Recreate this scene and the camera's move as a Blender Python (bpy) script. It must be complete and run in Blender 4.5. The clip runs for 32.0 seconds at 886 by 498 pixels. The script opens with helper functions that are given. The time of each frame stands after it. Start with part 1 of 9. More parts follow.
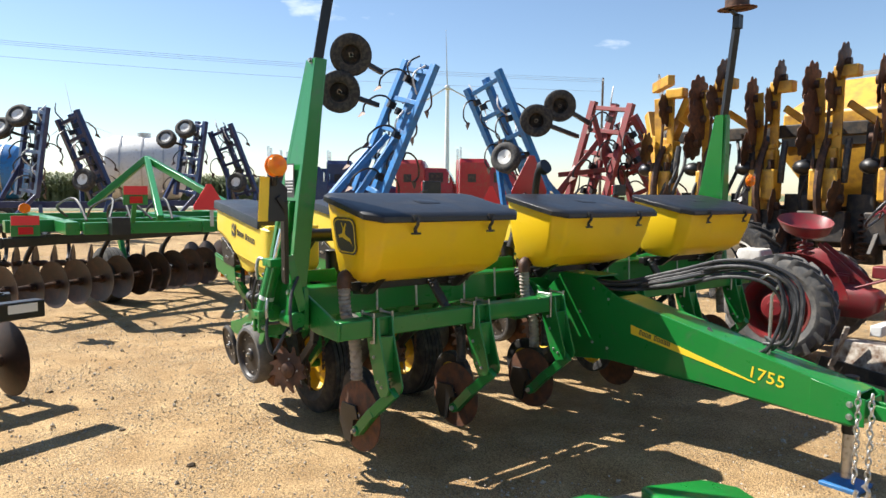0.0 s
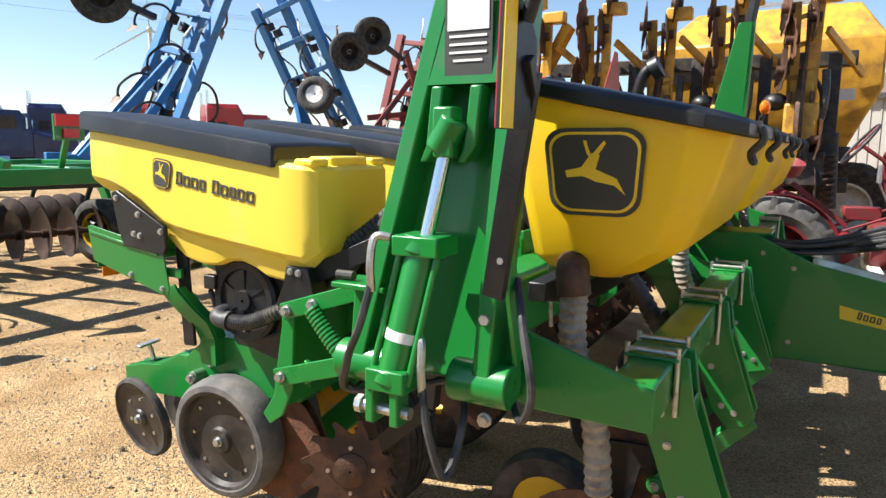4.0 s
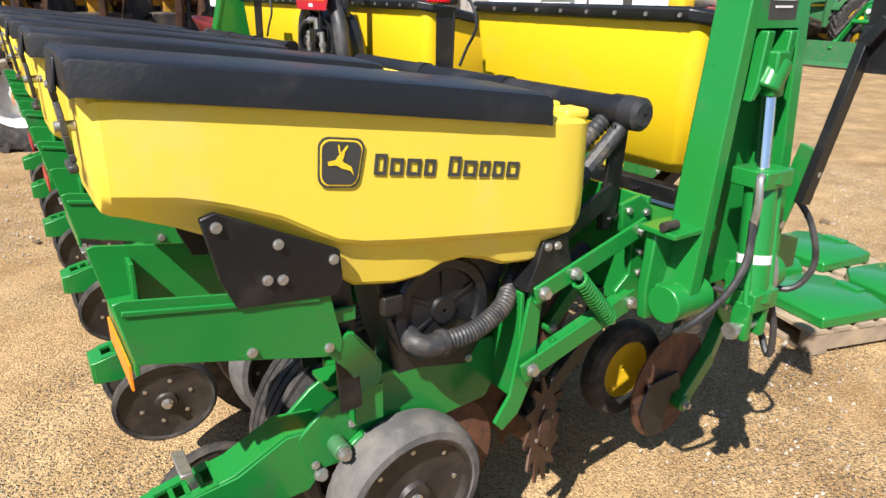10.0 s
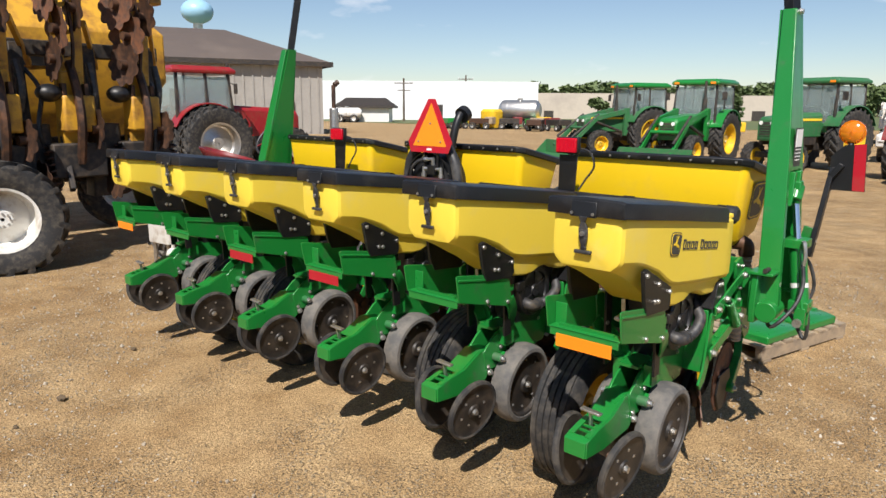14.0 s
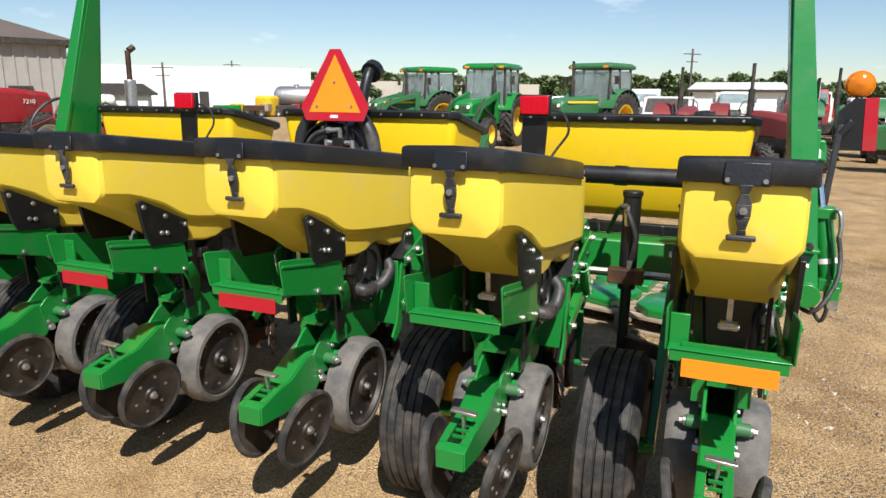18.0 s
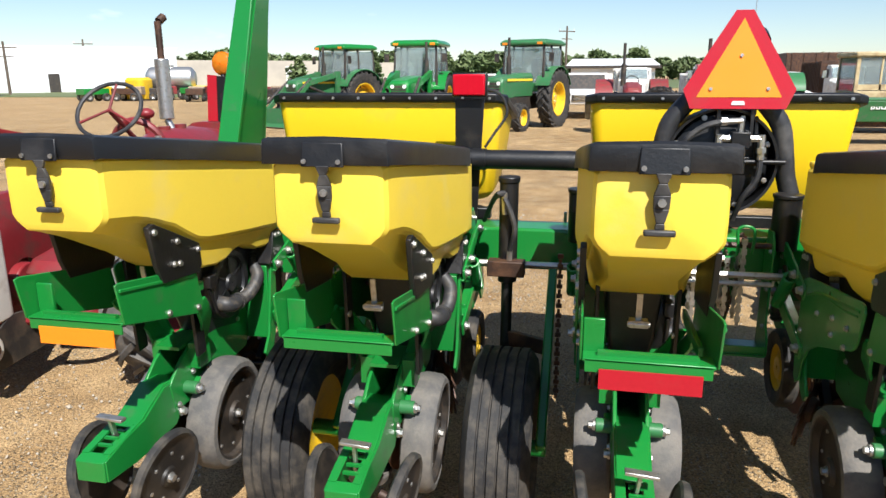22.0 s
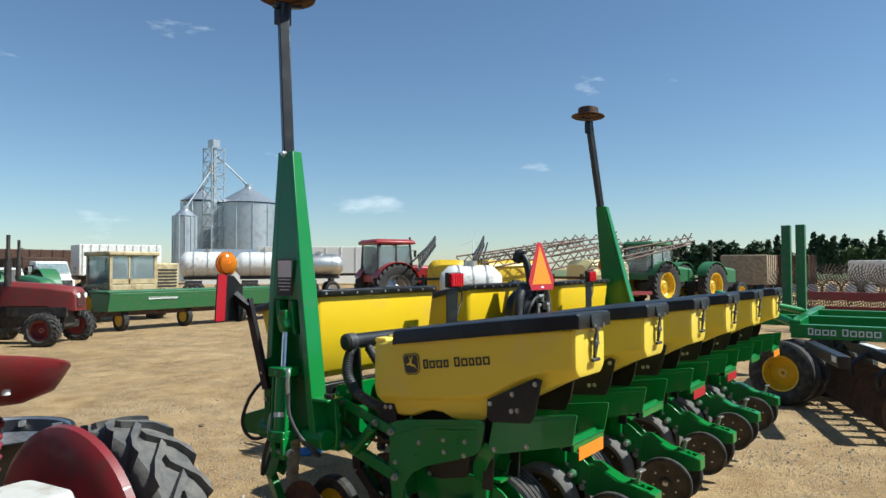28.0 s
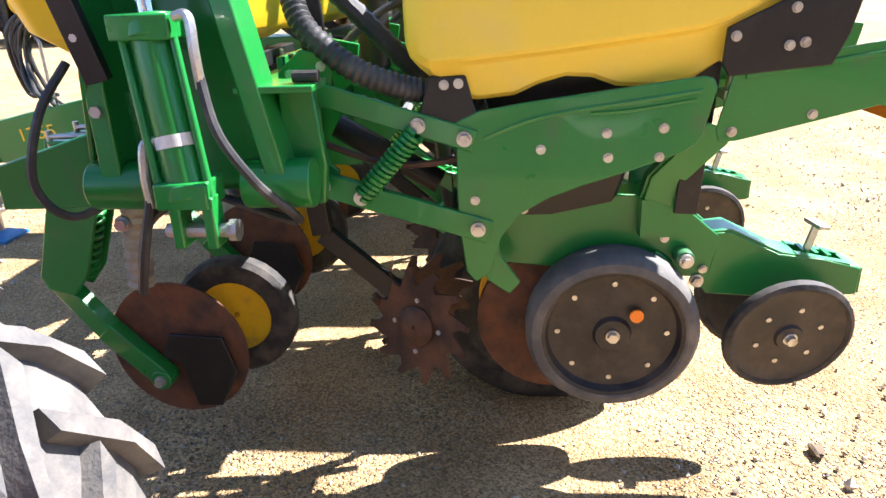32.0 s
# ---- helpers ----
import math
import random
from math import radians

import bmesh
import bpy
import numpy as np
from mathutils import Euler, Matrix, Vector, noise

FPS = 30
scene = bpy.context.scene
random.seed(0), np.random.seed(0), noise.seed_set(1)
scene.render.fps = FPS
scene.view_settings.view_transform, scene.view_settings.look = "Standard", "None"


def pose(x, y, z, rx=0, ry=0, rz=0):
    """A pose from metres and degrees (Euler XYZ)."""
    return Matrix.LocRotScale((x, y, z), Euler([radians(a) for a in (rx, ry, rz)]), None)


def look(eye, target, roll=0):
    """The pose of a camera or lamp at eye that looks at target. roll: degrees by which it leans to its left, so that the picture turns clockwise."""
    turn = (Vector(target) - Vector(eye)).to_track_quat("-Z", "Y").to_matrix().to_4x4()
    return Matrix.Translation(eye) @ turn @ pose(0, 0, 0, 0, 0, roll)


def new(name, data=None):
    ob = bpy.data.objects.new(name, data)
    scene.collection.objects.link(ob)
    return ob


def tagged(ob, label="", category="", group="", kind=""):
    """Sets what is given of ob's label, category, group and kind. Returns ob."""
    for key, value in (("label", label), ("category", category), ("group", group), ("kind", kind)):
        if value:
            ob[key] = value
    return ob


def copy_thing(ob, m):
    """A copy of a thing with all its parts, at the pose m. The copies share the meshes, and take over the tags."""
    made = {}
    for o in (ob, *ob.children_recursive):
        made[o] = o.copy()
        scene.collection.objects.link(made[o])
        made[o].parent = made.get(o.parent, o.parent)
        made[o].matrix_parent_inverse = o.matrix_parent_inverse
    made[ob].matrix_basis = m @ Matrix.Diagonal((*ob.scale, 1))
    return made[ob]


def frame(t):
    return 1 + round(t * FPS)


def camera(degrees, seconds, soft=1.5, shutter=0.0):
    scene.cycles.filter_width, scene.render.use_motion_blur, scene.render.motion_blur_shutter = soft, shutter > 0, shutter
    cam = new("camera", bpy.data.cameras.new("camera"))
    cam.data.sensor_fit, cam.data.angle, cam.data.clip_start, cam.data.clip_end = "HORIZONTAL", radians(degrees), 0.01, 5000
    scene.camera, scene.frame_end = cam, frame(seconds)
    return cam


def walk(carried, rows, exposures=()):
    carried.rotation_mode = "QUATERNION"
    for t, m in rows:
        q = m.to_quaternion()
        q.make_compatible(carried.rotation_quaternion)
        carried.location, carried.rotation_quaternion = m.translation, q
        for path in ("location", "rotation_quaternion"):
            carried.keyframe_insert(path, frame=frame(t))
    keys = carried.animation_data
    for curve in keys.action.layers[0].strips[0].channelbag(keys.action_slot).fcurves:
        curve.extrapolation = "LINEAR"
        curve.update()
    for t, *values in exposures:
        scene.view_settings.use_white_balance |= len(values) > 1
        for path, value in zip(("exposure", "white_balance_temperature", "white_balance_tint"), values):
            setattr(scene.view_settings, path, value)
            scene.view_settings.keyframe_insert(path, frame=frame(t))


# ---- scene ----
cam = camera(65.78, 32.0)
PATH = [
    (0.0, pose(3.857, 3.518, 1.601, 85.10, -0.56, 142.24)),
    (0.5, pose(4.089, 3.215, 1.593, 85.14, -0.80, 143.31)),
    (1.0, pose(4.209, 2.822, 1.545, 84.94, -0.53, 143.14)),
    (1.5, pose(4.289, 2.408, 1.534, 84.50, -0.50, 139.25)),
    (2.0, pose(4.264, 2.023, 1.519, 84.60, -0.60, 131.24)),
    (2.5, pose(4.055, 1.669, 1.468, 84.51, -0.27, 124.89)),
    (4.5, pose(3.465, 0.328, 1.397, 79.27, -0.70, 115.63)),
    (5.0, pose(3.435, 0.003, 1.426, 76.65, -0.92, 109.08)),
    (5.5, pose(3.429, -0.334, 1.451, 74.95, -0.67, 104.27)),
    (6.0, pose(3.492, -0.612, 1.494, 74.37, -0.80, 100.03)),
    (6.5, pose(3.584, -0.821, 1.513, 73.00, -0.97, 87.37)),
    (7.0, pose(3.525, -1.027, 1.497, 70.63, -0.87, 85.40)),
    (7.5, pose(3.512, -1.308, 1.493, 67.10, -1.14, 75.71)),
    (8.0, pose(3.481, -1.575, 1.514, 66.70, -1.54, 66.25)),
    (8.5, pose(3.472, -1.614, 1.518, 66.53, -1.11, 63.50)),
    (9.0, pose(3.470, -1.619, 1.540, 66.48, -0.84, 61.80)),
    (9.5, pose(3.384, -1.622, 1.572, 67.99, -0.73, 58.52)),
    (10.0, pose(3.209, -1.703, 1.599, 69.69, -0.73, 56.93)),
    (10.5, pose(2.899, -1.933, 1.596, 70.17, -0.90, 54.79)),
    (11.0, pose(2.631, -2.188, 1.603, 70.51, -0.86, 51.80)),
    (11.5, pose(2.487, -2.519, 1.623, 71.49, -1.13, 50.04)),
    (12.0, pose(2.527, -2.895, 1.681, 73.02, -1.39, 45.82)),
    (12.5, pose(2.731, -3.182, 1.690, 74.42, -1.02, 41.05)),
    (13.0, pose(2.886, -3.392, 1.688, 74.69, -0.69, 41.14)),
    (13.5, pose(3.031, -3.617, 1.757, 75.40, -0.65, 41.38)),
    (14.0, pose(3.127, -3.753, 1.825, 78.31, -0.44, 41.51)),
    (14.5, pose(3.201, -3.802, 1.854, 85.49, -0.28, 41.08)),
    (16.5, pose(2.787, -3.505, 1.713, 86.71, 0.04, 39.78)),
    (17.0, pose(2.485, -3.538, 1.661, 84.27, -0.45, 37.06)),
    (17.5, pose(2.180, -3.491, 1.633, 79.03, -0.63, 27.67)),
    (18.0, pose(1.864, -3.395, 1.646, 77.55, -0.47, 22.67)),
    (18.5, pose(1.513, -3.442, 1.630, 77.07, -0.20, 21.78)),
    (19.0, pose(1.187, -3.453, 1.645, 76.60, -0.31, 20.56)),
    (19.5, pose(0.890, -3.366, 1.653, 76.33, -0.05, 20.12)),
    (20.0, pose(0.609, -3.339, 1.654, 76.40, 0.13, 19.58)),
    (20.5, pose(0.336, -3.352, 1.664, 76.66, 0.02, 17.24)),
    (21.0, pose(0.109, -3.274, 1.642, 76.54, 0.37, 12.93)),
    (21.5, pose(-0.209, -3.133, 1.633, 75.83, 0.38, 11.99)),
    (22.0, pose(-0.546, -3.116, 1.649, 75.88, 0.27, 11.65)),
    (22.5, pose(-0.842, -3.061, 1.631, 75.56, 0.43, 8.66)),
    (23.0, pose(-1.182, -2.989, 1.650, 75.47, 0.67, 6.43)),
    (23.5, pose(-1.573, -3.049, 1.642, 75.53, 0.54, 3.34)),
    (24.0, pose(-1.931, -3.055, 1.666, 75.66, 0.58, -6.74)),
    (24.5, pose(-2.290, -2.981, 1.689, 75.62, 0.64, -19.44)),
    (26.5, pose(-3.905, -2.925, 1.768, 80.23, -0.23, -47.98)),
    (27.0, pose(-4.255, -2.957, 1.819, 87.59, -0.07, -50.89)),
    (27.5, pose(-4.447, -2.905, 1.822, 90.80, 0.03, -51.01)),
    (28.0, pose(-4.521, -2.756, 1.691, 91.60, 0.20, -53.79)),
    (28.5, pose(-4.506, -2.527, 1.558, 87.13, 0.17, -62.09)),
    (29.0, pose(-4.328, -2.229, 1.532, 85.73, 0.52, -67.84)),
    (29.5, pose(-4.180, -1.915, 1.454, 83.17, 0.56, -68.79)),
    (30.0, pose(-4.037, -1.612, 1.368, 79.76, 0.76, -75.24)),
    (30.5, pose(-3.806, -1.317, 1.355, 76.82, 1.29, -79.43)),
    (31.0, pose(-3.634, -1.084, 1.327, 75.98, 1.83, -79.63)),
    (31.5, pose(-3.545, -0.847, 1.273, 72.10, 1.84, -82.98)),
    (32.0, pose(-3.505, -0.740, 1.241, 68.67, 1.99, -85.81)),
]
walk(cam, PATH, [(0, 1.08, 6400, 10), (2.5, 1.06, 6400, 10), (5, 1.28, 6400, 11), (9, 1.03, 6350, 12), (13, 0.56, 6500, 13), (16.5, 0.18, 6250, 10), (17.5, 0.35, 6300, 10), (19, 0.78, 6300, 12), (24, 0.77, 6150, 9), (26.5, 1.03, 6050, 6), (27, 1.03, 6000, 4), (28, 0.49, 5850, 2), (29, 0.57, 5900, 5), (30, 0.87, 6200, 11), (31, 1.29, 6150, 15), (32, 2.27, 6050, 16)])

# ---- world, sun and exposure ----
SUN_TO = Vector((0.42, -0.74, 1.0)).normalized()      # towards the sun
world = bpy.data.worlds.new("world")
scene.world = world
world.use_nodes = True
wn = world.node_tree
sky = wn.nodes.new("ShaderNodeTexSky")
sky.sky_type, sky.sun_disc = "NISHITA", False
sky.sun_elevation = math.asin(SUN_TO.z)
sky.sun_rotation = math.atan2(SUN_TO.x, SUN_TO.y)
sky.altitude, sky.air_density, sky.dust_density, sky.ozone_density = 300, 1.0, 0.25, 2.2
wn.nodes["Background"].inputs[1].default_value = 0.075
way, squash, puff, cover, cloud = (wn.nodes.new("ShaderNode" + k) for k in ("TexCoord", "Mapping", "TexNoise", "MapRange", "Mix"))
squash.inputs["Scale"].default_value = (1.0, 1.0, 3.2)
puff.inputs["Scale"].default_value, puff.inputs["Detail"].default_value, puff.inputs["Roughness"].default_value = 5.5, 7, 0.55
cover.inputs[1].default_value, cover.inputs[2].default_value, cover.inputs[4].default_value = 0.64, 0.76, 0.55
cloud.data_type = "RGBA"
cloud.inputs[7].default_value = (10.5, 10.6, 10.8, 1)
wn.links.new(way.outputs["Generated"], squash.inputs["Vector"])
wn.links.new(squash.outputs[0], puff.inputs["Vector"])
wn.links.new(puff.outputs[0], cover.inputs[0])
wn.links.new(cover.outputs[0], cloud.inputs[0])
wn.links.new(sky.outputs[0], cloud.inputs[6])
wn.links.new(cloud.outputs[2], wn.nodes["Background"].inputs[0])
sun = bpy.data.lights.new("sun", "SUN")
sun.energy, sun.angle, sun.color = 5.0, radians(0.55), (1.0, 0.95, 0.87)
sun_ob = new("sun", sun)
sun_ob.matrix_world = look((0, 0, 30), Vector((0, 0, 30)) - SUN_TO)


# ---- materials ----
def material(name, base, rough=0.5, metal=0.0, dirt=None, amount=0.35, scale=9.0, fine=120.0, bump=0.06, vary=0.16, spread=0.05, coat=0.0, glow_through=0.0):
    """Painted, moulded, rusted or bare surface: tint drift, fine grain, patches of dirt or wear, relief."""
    m = bpy.data.materials.new(name)
    m.use_nodes = True
    t = m.node_tree
    n, l = t.nodes, t.links
    p = n["Principled BSDF"]
    p.inputs["Metallic"].default_value = metal
    p.inputs["Coat Weight"].default_value = coat
    co, info = n.new("ShaderNodeTexCoord"), n.new("ShaderNodeObjectInfo")
    off = n.new("ShaderNodeVectorMath")
    off.operation = "MULTIPLY_ADD"
    rnd = n.new("ShaderNodeCombineXYZ")
    for k in range(3):
        l.new(info.outputs["Random"], rnd.inputs[k])
    l.new(rnd.outputs[0], off.inputs[0])
    off.inputs[1].default_value = (13.1, 7.7, 21.3)
    l.new(co.outputs["Object"], off.inputs[2])
    big, small = n.new("ShaderNodeTexNoise"), n.new("ShaderNodeTexNoise")
    big.inputs["Scale"].default_value, big.inputs["Detail"].default_value, big.inputs["Roughness"].default_value = scale, 6, 0.62
    small.inputs["Scale"].default_value, small.inputs["Detail"].default_value = fine, 3
    for tex in (big, small):
        l.new(off.outputs[0], tex.inputs["Vector"])
    grain = n.new("ShaderNodeMath")
    grain.operation = "MULTIPLY_ADD"
    l.new(small.outputs[0], grain.inputs[0])
    grain.inputs[1].default_value, grain.inputs[2].default_value = vary, 1 - vary * 0.5
    hue = n.new("ShaderNodeMath")
    hue.operation = "MULTIPLY_ADD"
    l.new(info.outputs["Random"], hue.inputs[0])
    hue.inputs[1].default_value, hue.inputs[2].default_value = spread * 2, 1 - spread
    both = n.new("ShaderNodeMath")
    both.operation = "MULTIPLY"
    l.new(grain.outputs[0], both.inputs[0]), l.new(hue.outputs[0], both.inputs[1])
    tint = n.new("ShaderNodeVectorMath")
    tint.operation = "SCALE"
    tint.inputs[0].default_value = base
    l.new(both.outputs[0], tint.inputs["Scale"])
    last = tint.outputs[0]
    if dirt:
        ramp, mix = n.new("ShaderNodeMapRange"), n.new("ShaderNodeMix")
        ramp.inputs[1].default_value, ramp.inputs[2].default_value = 0.62 - amount * 0.45, 0.80 - amount * 0.25
        l.new(big.outputs[0], ramp.inputs[0])
        mix.data_type = "RGBA"
        l.new(ramp.outputs[0], mix.inputs[0])
        l.new(last, mix.inputs[6])
        mix.inputs[7].default_value = (*dirt, 1)
        last = mix.outputs[2]
    l.new(last, p.inputs["Base Color"])
    rr = n.new("ShaderNodeMapRange")
    rr.inputs[3].default_value, rr.inputs[4].default_value = max(0.03, rough - 0.12), min(1, rough + 0.16)
    l.new(big.outputs[0], rr.inputs[0])
    l.new(rr.outputs[0], p.inputs["Roughness"])
    if bump:
        b = n.new("ShaderNodeBump")
        b.inputs["Strength"].default_value, b.inputs["Distance"].default_value = bump * 4, 0.003
        l.new(small.outputs[0], b.inputs["Height"])
        l.new(b.outputs[0], p.inputs["Normal"])
    if glow_through:
        thin, blend = n.new("ShaderNodeBsdfTranslucent"), n.new("ShaderNodeMixShader")
        thin.inputs[0].default_value = (min(1, base[0] * 1.18), min(1, base[1] * 1.15), base[2], 1)
        blend.inputs[0].default_value = glow_through
        l.new(p.outputs[0], blend.inputs[1]), l.new(thin.outputs[0], blend.inputs[2])
        l.new(blend.outputs[0], n["Material Output"].inputs[0])
    return m


def glassy(name, colour, rough=0.08, transmission=0.85):
    m = bpy.data.materials.new(name)
    m.use_nodes = True
    p = m.node_tree.nodes["Principled BSDF"]
    p.inputs["Base Color"].default_value = (*colour, 1)
    p.inputs["Roughness"].default_value, p.inputs["Transmission Weight"].default_value, p.inputs["IOR"].default_value = rough, transmission, 1.45
    return m


GREEN = material("green_paint", (0.010, 0.185, 0.030), 0.30, dirt=(0.05, 0.13, 0.05), amount=0.10, bump=0.02, coat=0.25)
OLDGREEN = material("old_green_paint", (0.03, 0.15, 0.05), 0.45, dirt=(0.09, 0.13, 0.08), amount=0.3)
YELLOW = material("yellow_plastic", (0.96, 0.715, 0.075), 0.42, dirt=(0.90, 0.70, 0.17), amount=0.22, scale=5, bump=0.03, vary=0.06, spread=0.02, glow_through=0.16)
TANK = material("tank_yellow_plastic", (0.95, 0.62, 0.012), 0.36, dirt=(0.85, 0.55, 0.05), amount=0.15, scale=4, bump=0.02, vary=0.06, spread=0.02, glow_through=0.16)
PAINTYEL = material("yellow_paint", (0.75, 0.47, 0.015), 0.4, dirt=(0.35, 0.22, 0.08), amount=0.2)
LID = material("black_plastic", (0.009, 0.0095, 0.011), 0.40, dirt=(0.034, 0.032, 0.031), amount=0.22, scale=6)
BLACK = material("black_paint", (0.007, 0.007, 0.008), 0.4, dirt=(0.03, 0.025, 0.02), amount=0.2)
RUBBER = material("rubber", (0.018, 0.018, 0.019), 0.75, dirt=(0.085, 0.073, 0.058), amount=0.42, scale=14, bump=0.1)
TYRE = material("worn_tyre_rubber", (0.085, 0.083, 0.082), 0.8, dirt=(0.17, 0.155, 0.135), amount=0.5, scale=12, bump=0.12)
WHEELFACE = material("dusty_black_wheel_plate", (0.017, 0.015, 0.014), 0.5, dirt=(0.065, 0.050, 0.038), amount=0.40, scale=10)
RUST = material("rust", (0.17, 0.065, 0.028), 0.75, dirt=(0.06, 0.035, 0.025), amount=0.55, scale=15, bump=0.2)
DARKRUST = material("dark_rusty_steel", (0.050, 0.028, 0.020), 0.55, metal=0.35, dirt=(0.15, 0.07, 0.035), amount=0.4, scale=11, bump=0.12)
STEEL = material("zinc_steel", (0.55, 0.54, 0.52), 0.38, metal=0.9, dirt=(0.3, 0.27, 0.22), amount=0.25, scale=40)
CHROME = material("chrome", (0.75, 0.76, 0.78), 0.12, metal=1.0, bump=0, vary=0.02)
HOSE = material("rubber_hose", (0.022, 0.022, 0.024), 0.5, dirt=(0.09, 0.085, 0.08), amount=0.3)
GREYHOSE = material("ribbed_hose", (0.030, 0.030, 0.032), 0.5, dirt=(0.12, 0.10, 0.075), amount=0.25, scale=20)
TANHOSE = material("faded_ribbed_hose", (0.33, 0.29, 0.24), 0.7, dirt=(0.15, 0.10, 0.07), amount=0.35, scale=20)
REDREF = material("red_reflector", (0.42, 0.010, 0.022), 0.3, bump=0.03, dirt=(0.35, 0.03, 0.03), amount=0.2)
ORANGE = material("orange_reflector", (0.95, 0.25, 0.010), 0.35, bump=0.03)
SMVORANGE = material("fluorescent_orange", (0.95, 0.27, 0.010), 0.45, bump=0.02, vary=0.05)
SMVRED = material("fluorescent_red_orange", (0.70, 0.035, 0.035), 0.5, bump=0.02)
AMBER = glassy("amber_lens", (1.0, 0.32, 0.02), 0.12, 0.55)
REDLENS = glassy("red_lens", (0.75, 0.01, 0.03), 0.12, 0.35)
WHITE = material("white_paint", (0.72, 0.71, 0.67), 0.45, dirt=(0.40, 0.34, 0.26), amount=0.25, scale=5)
DECAL = material("dark_decal", (0.045, 0.045, 0.04), 0.5, bump=0)
DECALYEL = material("yellow_decal", (0.85, 0.58, 0.03), 0.45, bump=0)
DECALWHITE = material("white_decal", (0.75, 0.74, 0.72), 0.5, bump=0)
LABEL = material("label_paper", (0.70, 0.69, 0.66), 0.5, bump=0, dirt=(0.45, 0.42, 0.38), amount=0.2)
RED = material("red_paint", (0.30, 0.013, 0.016), 0.38, dirt=(0.22, 0.05, 0.03), amount=0.28, scale=7, coat=0.2)
DULLRED = material("faded_red_paint", (0.22, 0.022, 0.024), 0.50, dirt=(0.12, 0.05, 0.035), amount=0.4)
BLUE = material("blue_paint", (0.025, 0.17, 0.42), 0.42, dirt=(0.05, 0.10, 0.18), amount=0.3)
NAVY = material("navy_paint", (0.012, 0.022, 0.085), 0.3, dirt=(0.04, 0.05, 0.09), amount=0.2, coat=0.3)
ORANGEYEL = material("ochre_paint", (0.62, 0.33, 0.03), 0.45, dirt=(0.28, 0.13, 0.03), amount=0.4, scale=5)
GLASS = glassy("cab_glass", (0.55, 0.65, 0.66), 0.03, 0.75)
GALV = material("galvanised_sheet", (0.50, 0.53, 0.55), 0.38, metal=0.75, dirt=(0.36, 0.38, 0.40), amount=0.3, scale=1.0, fine=20)
WOOD = material("weathered_wood", (0.38, 0.29, 0.19), 0.8, dirt=(0.20, 0.16, 0.12), amount=0.5, scale=6, bump=0.15)
CHASSIS = material("dark_chassis", (0.020, 0.018, 0.017), 0.6, dirt=(0.085, 0.062, 0.042), amount=0.4)


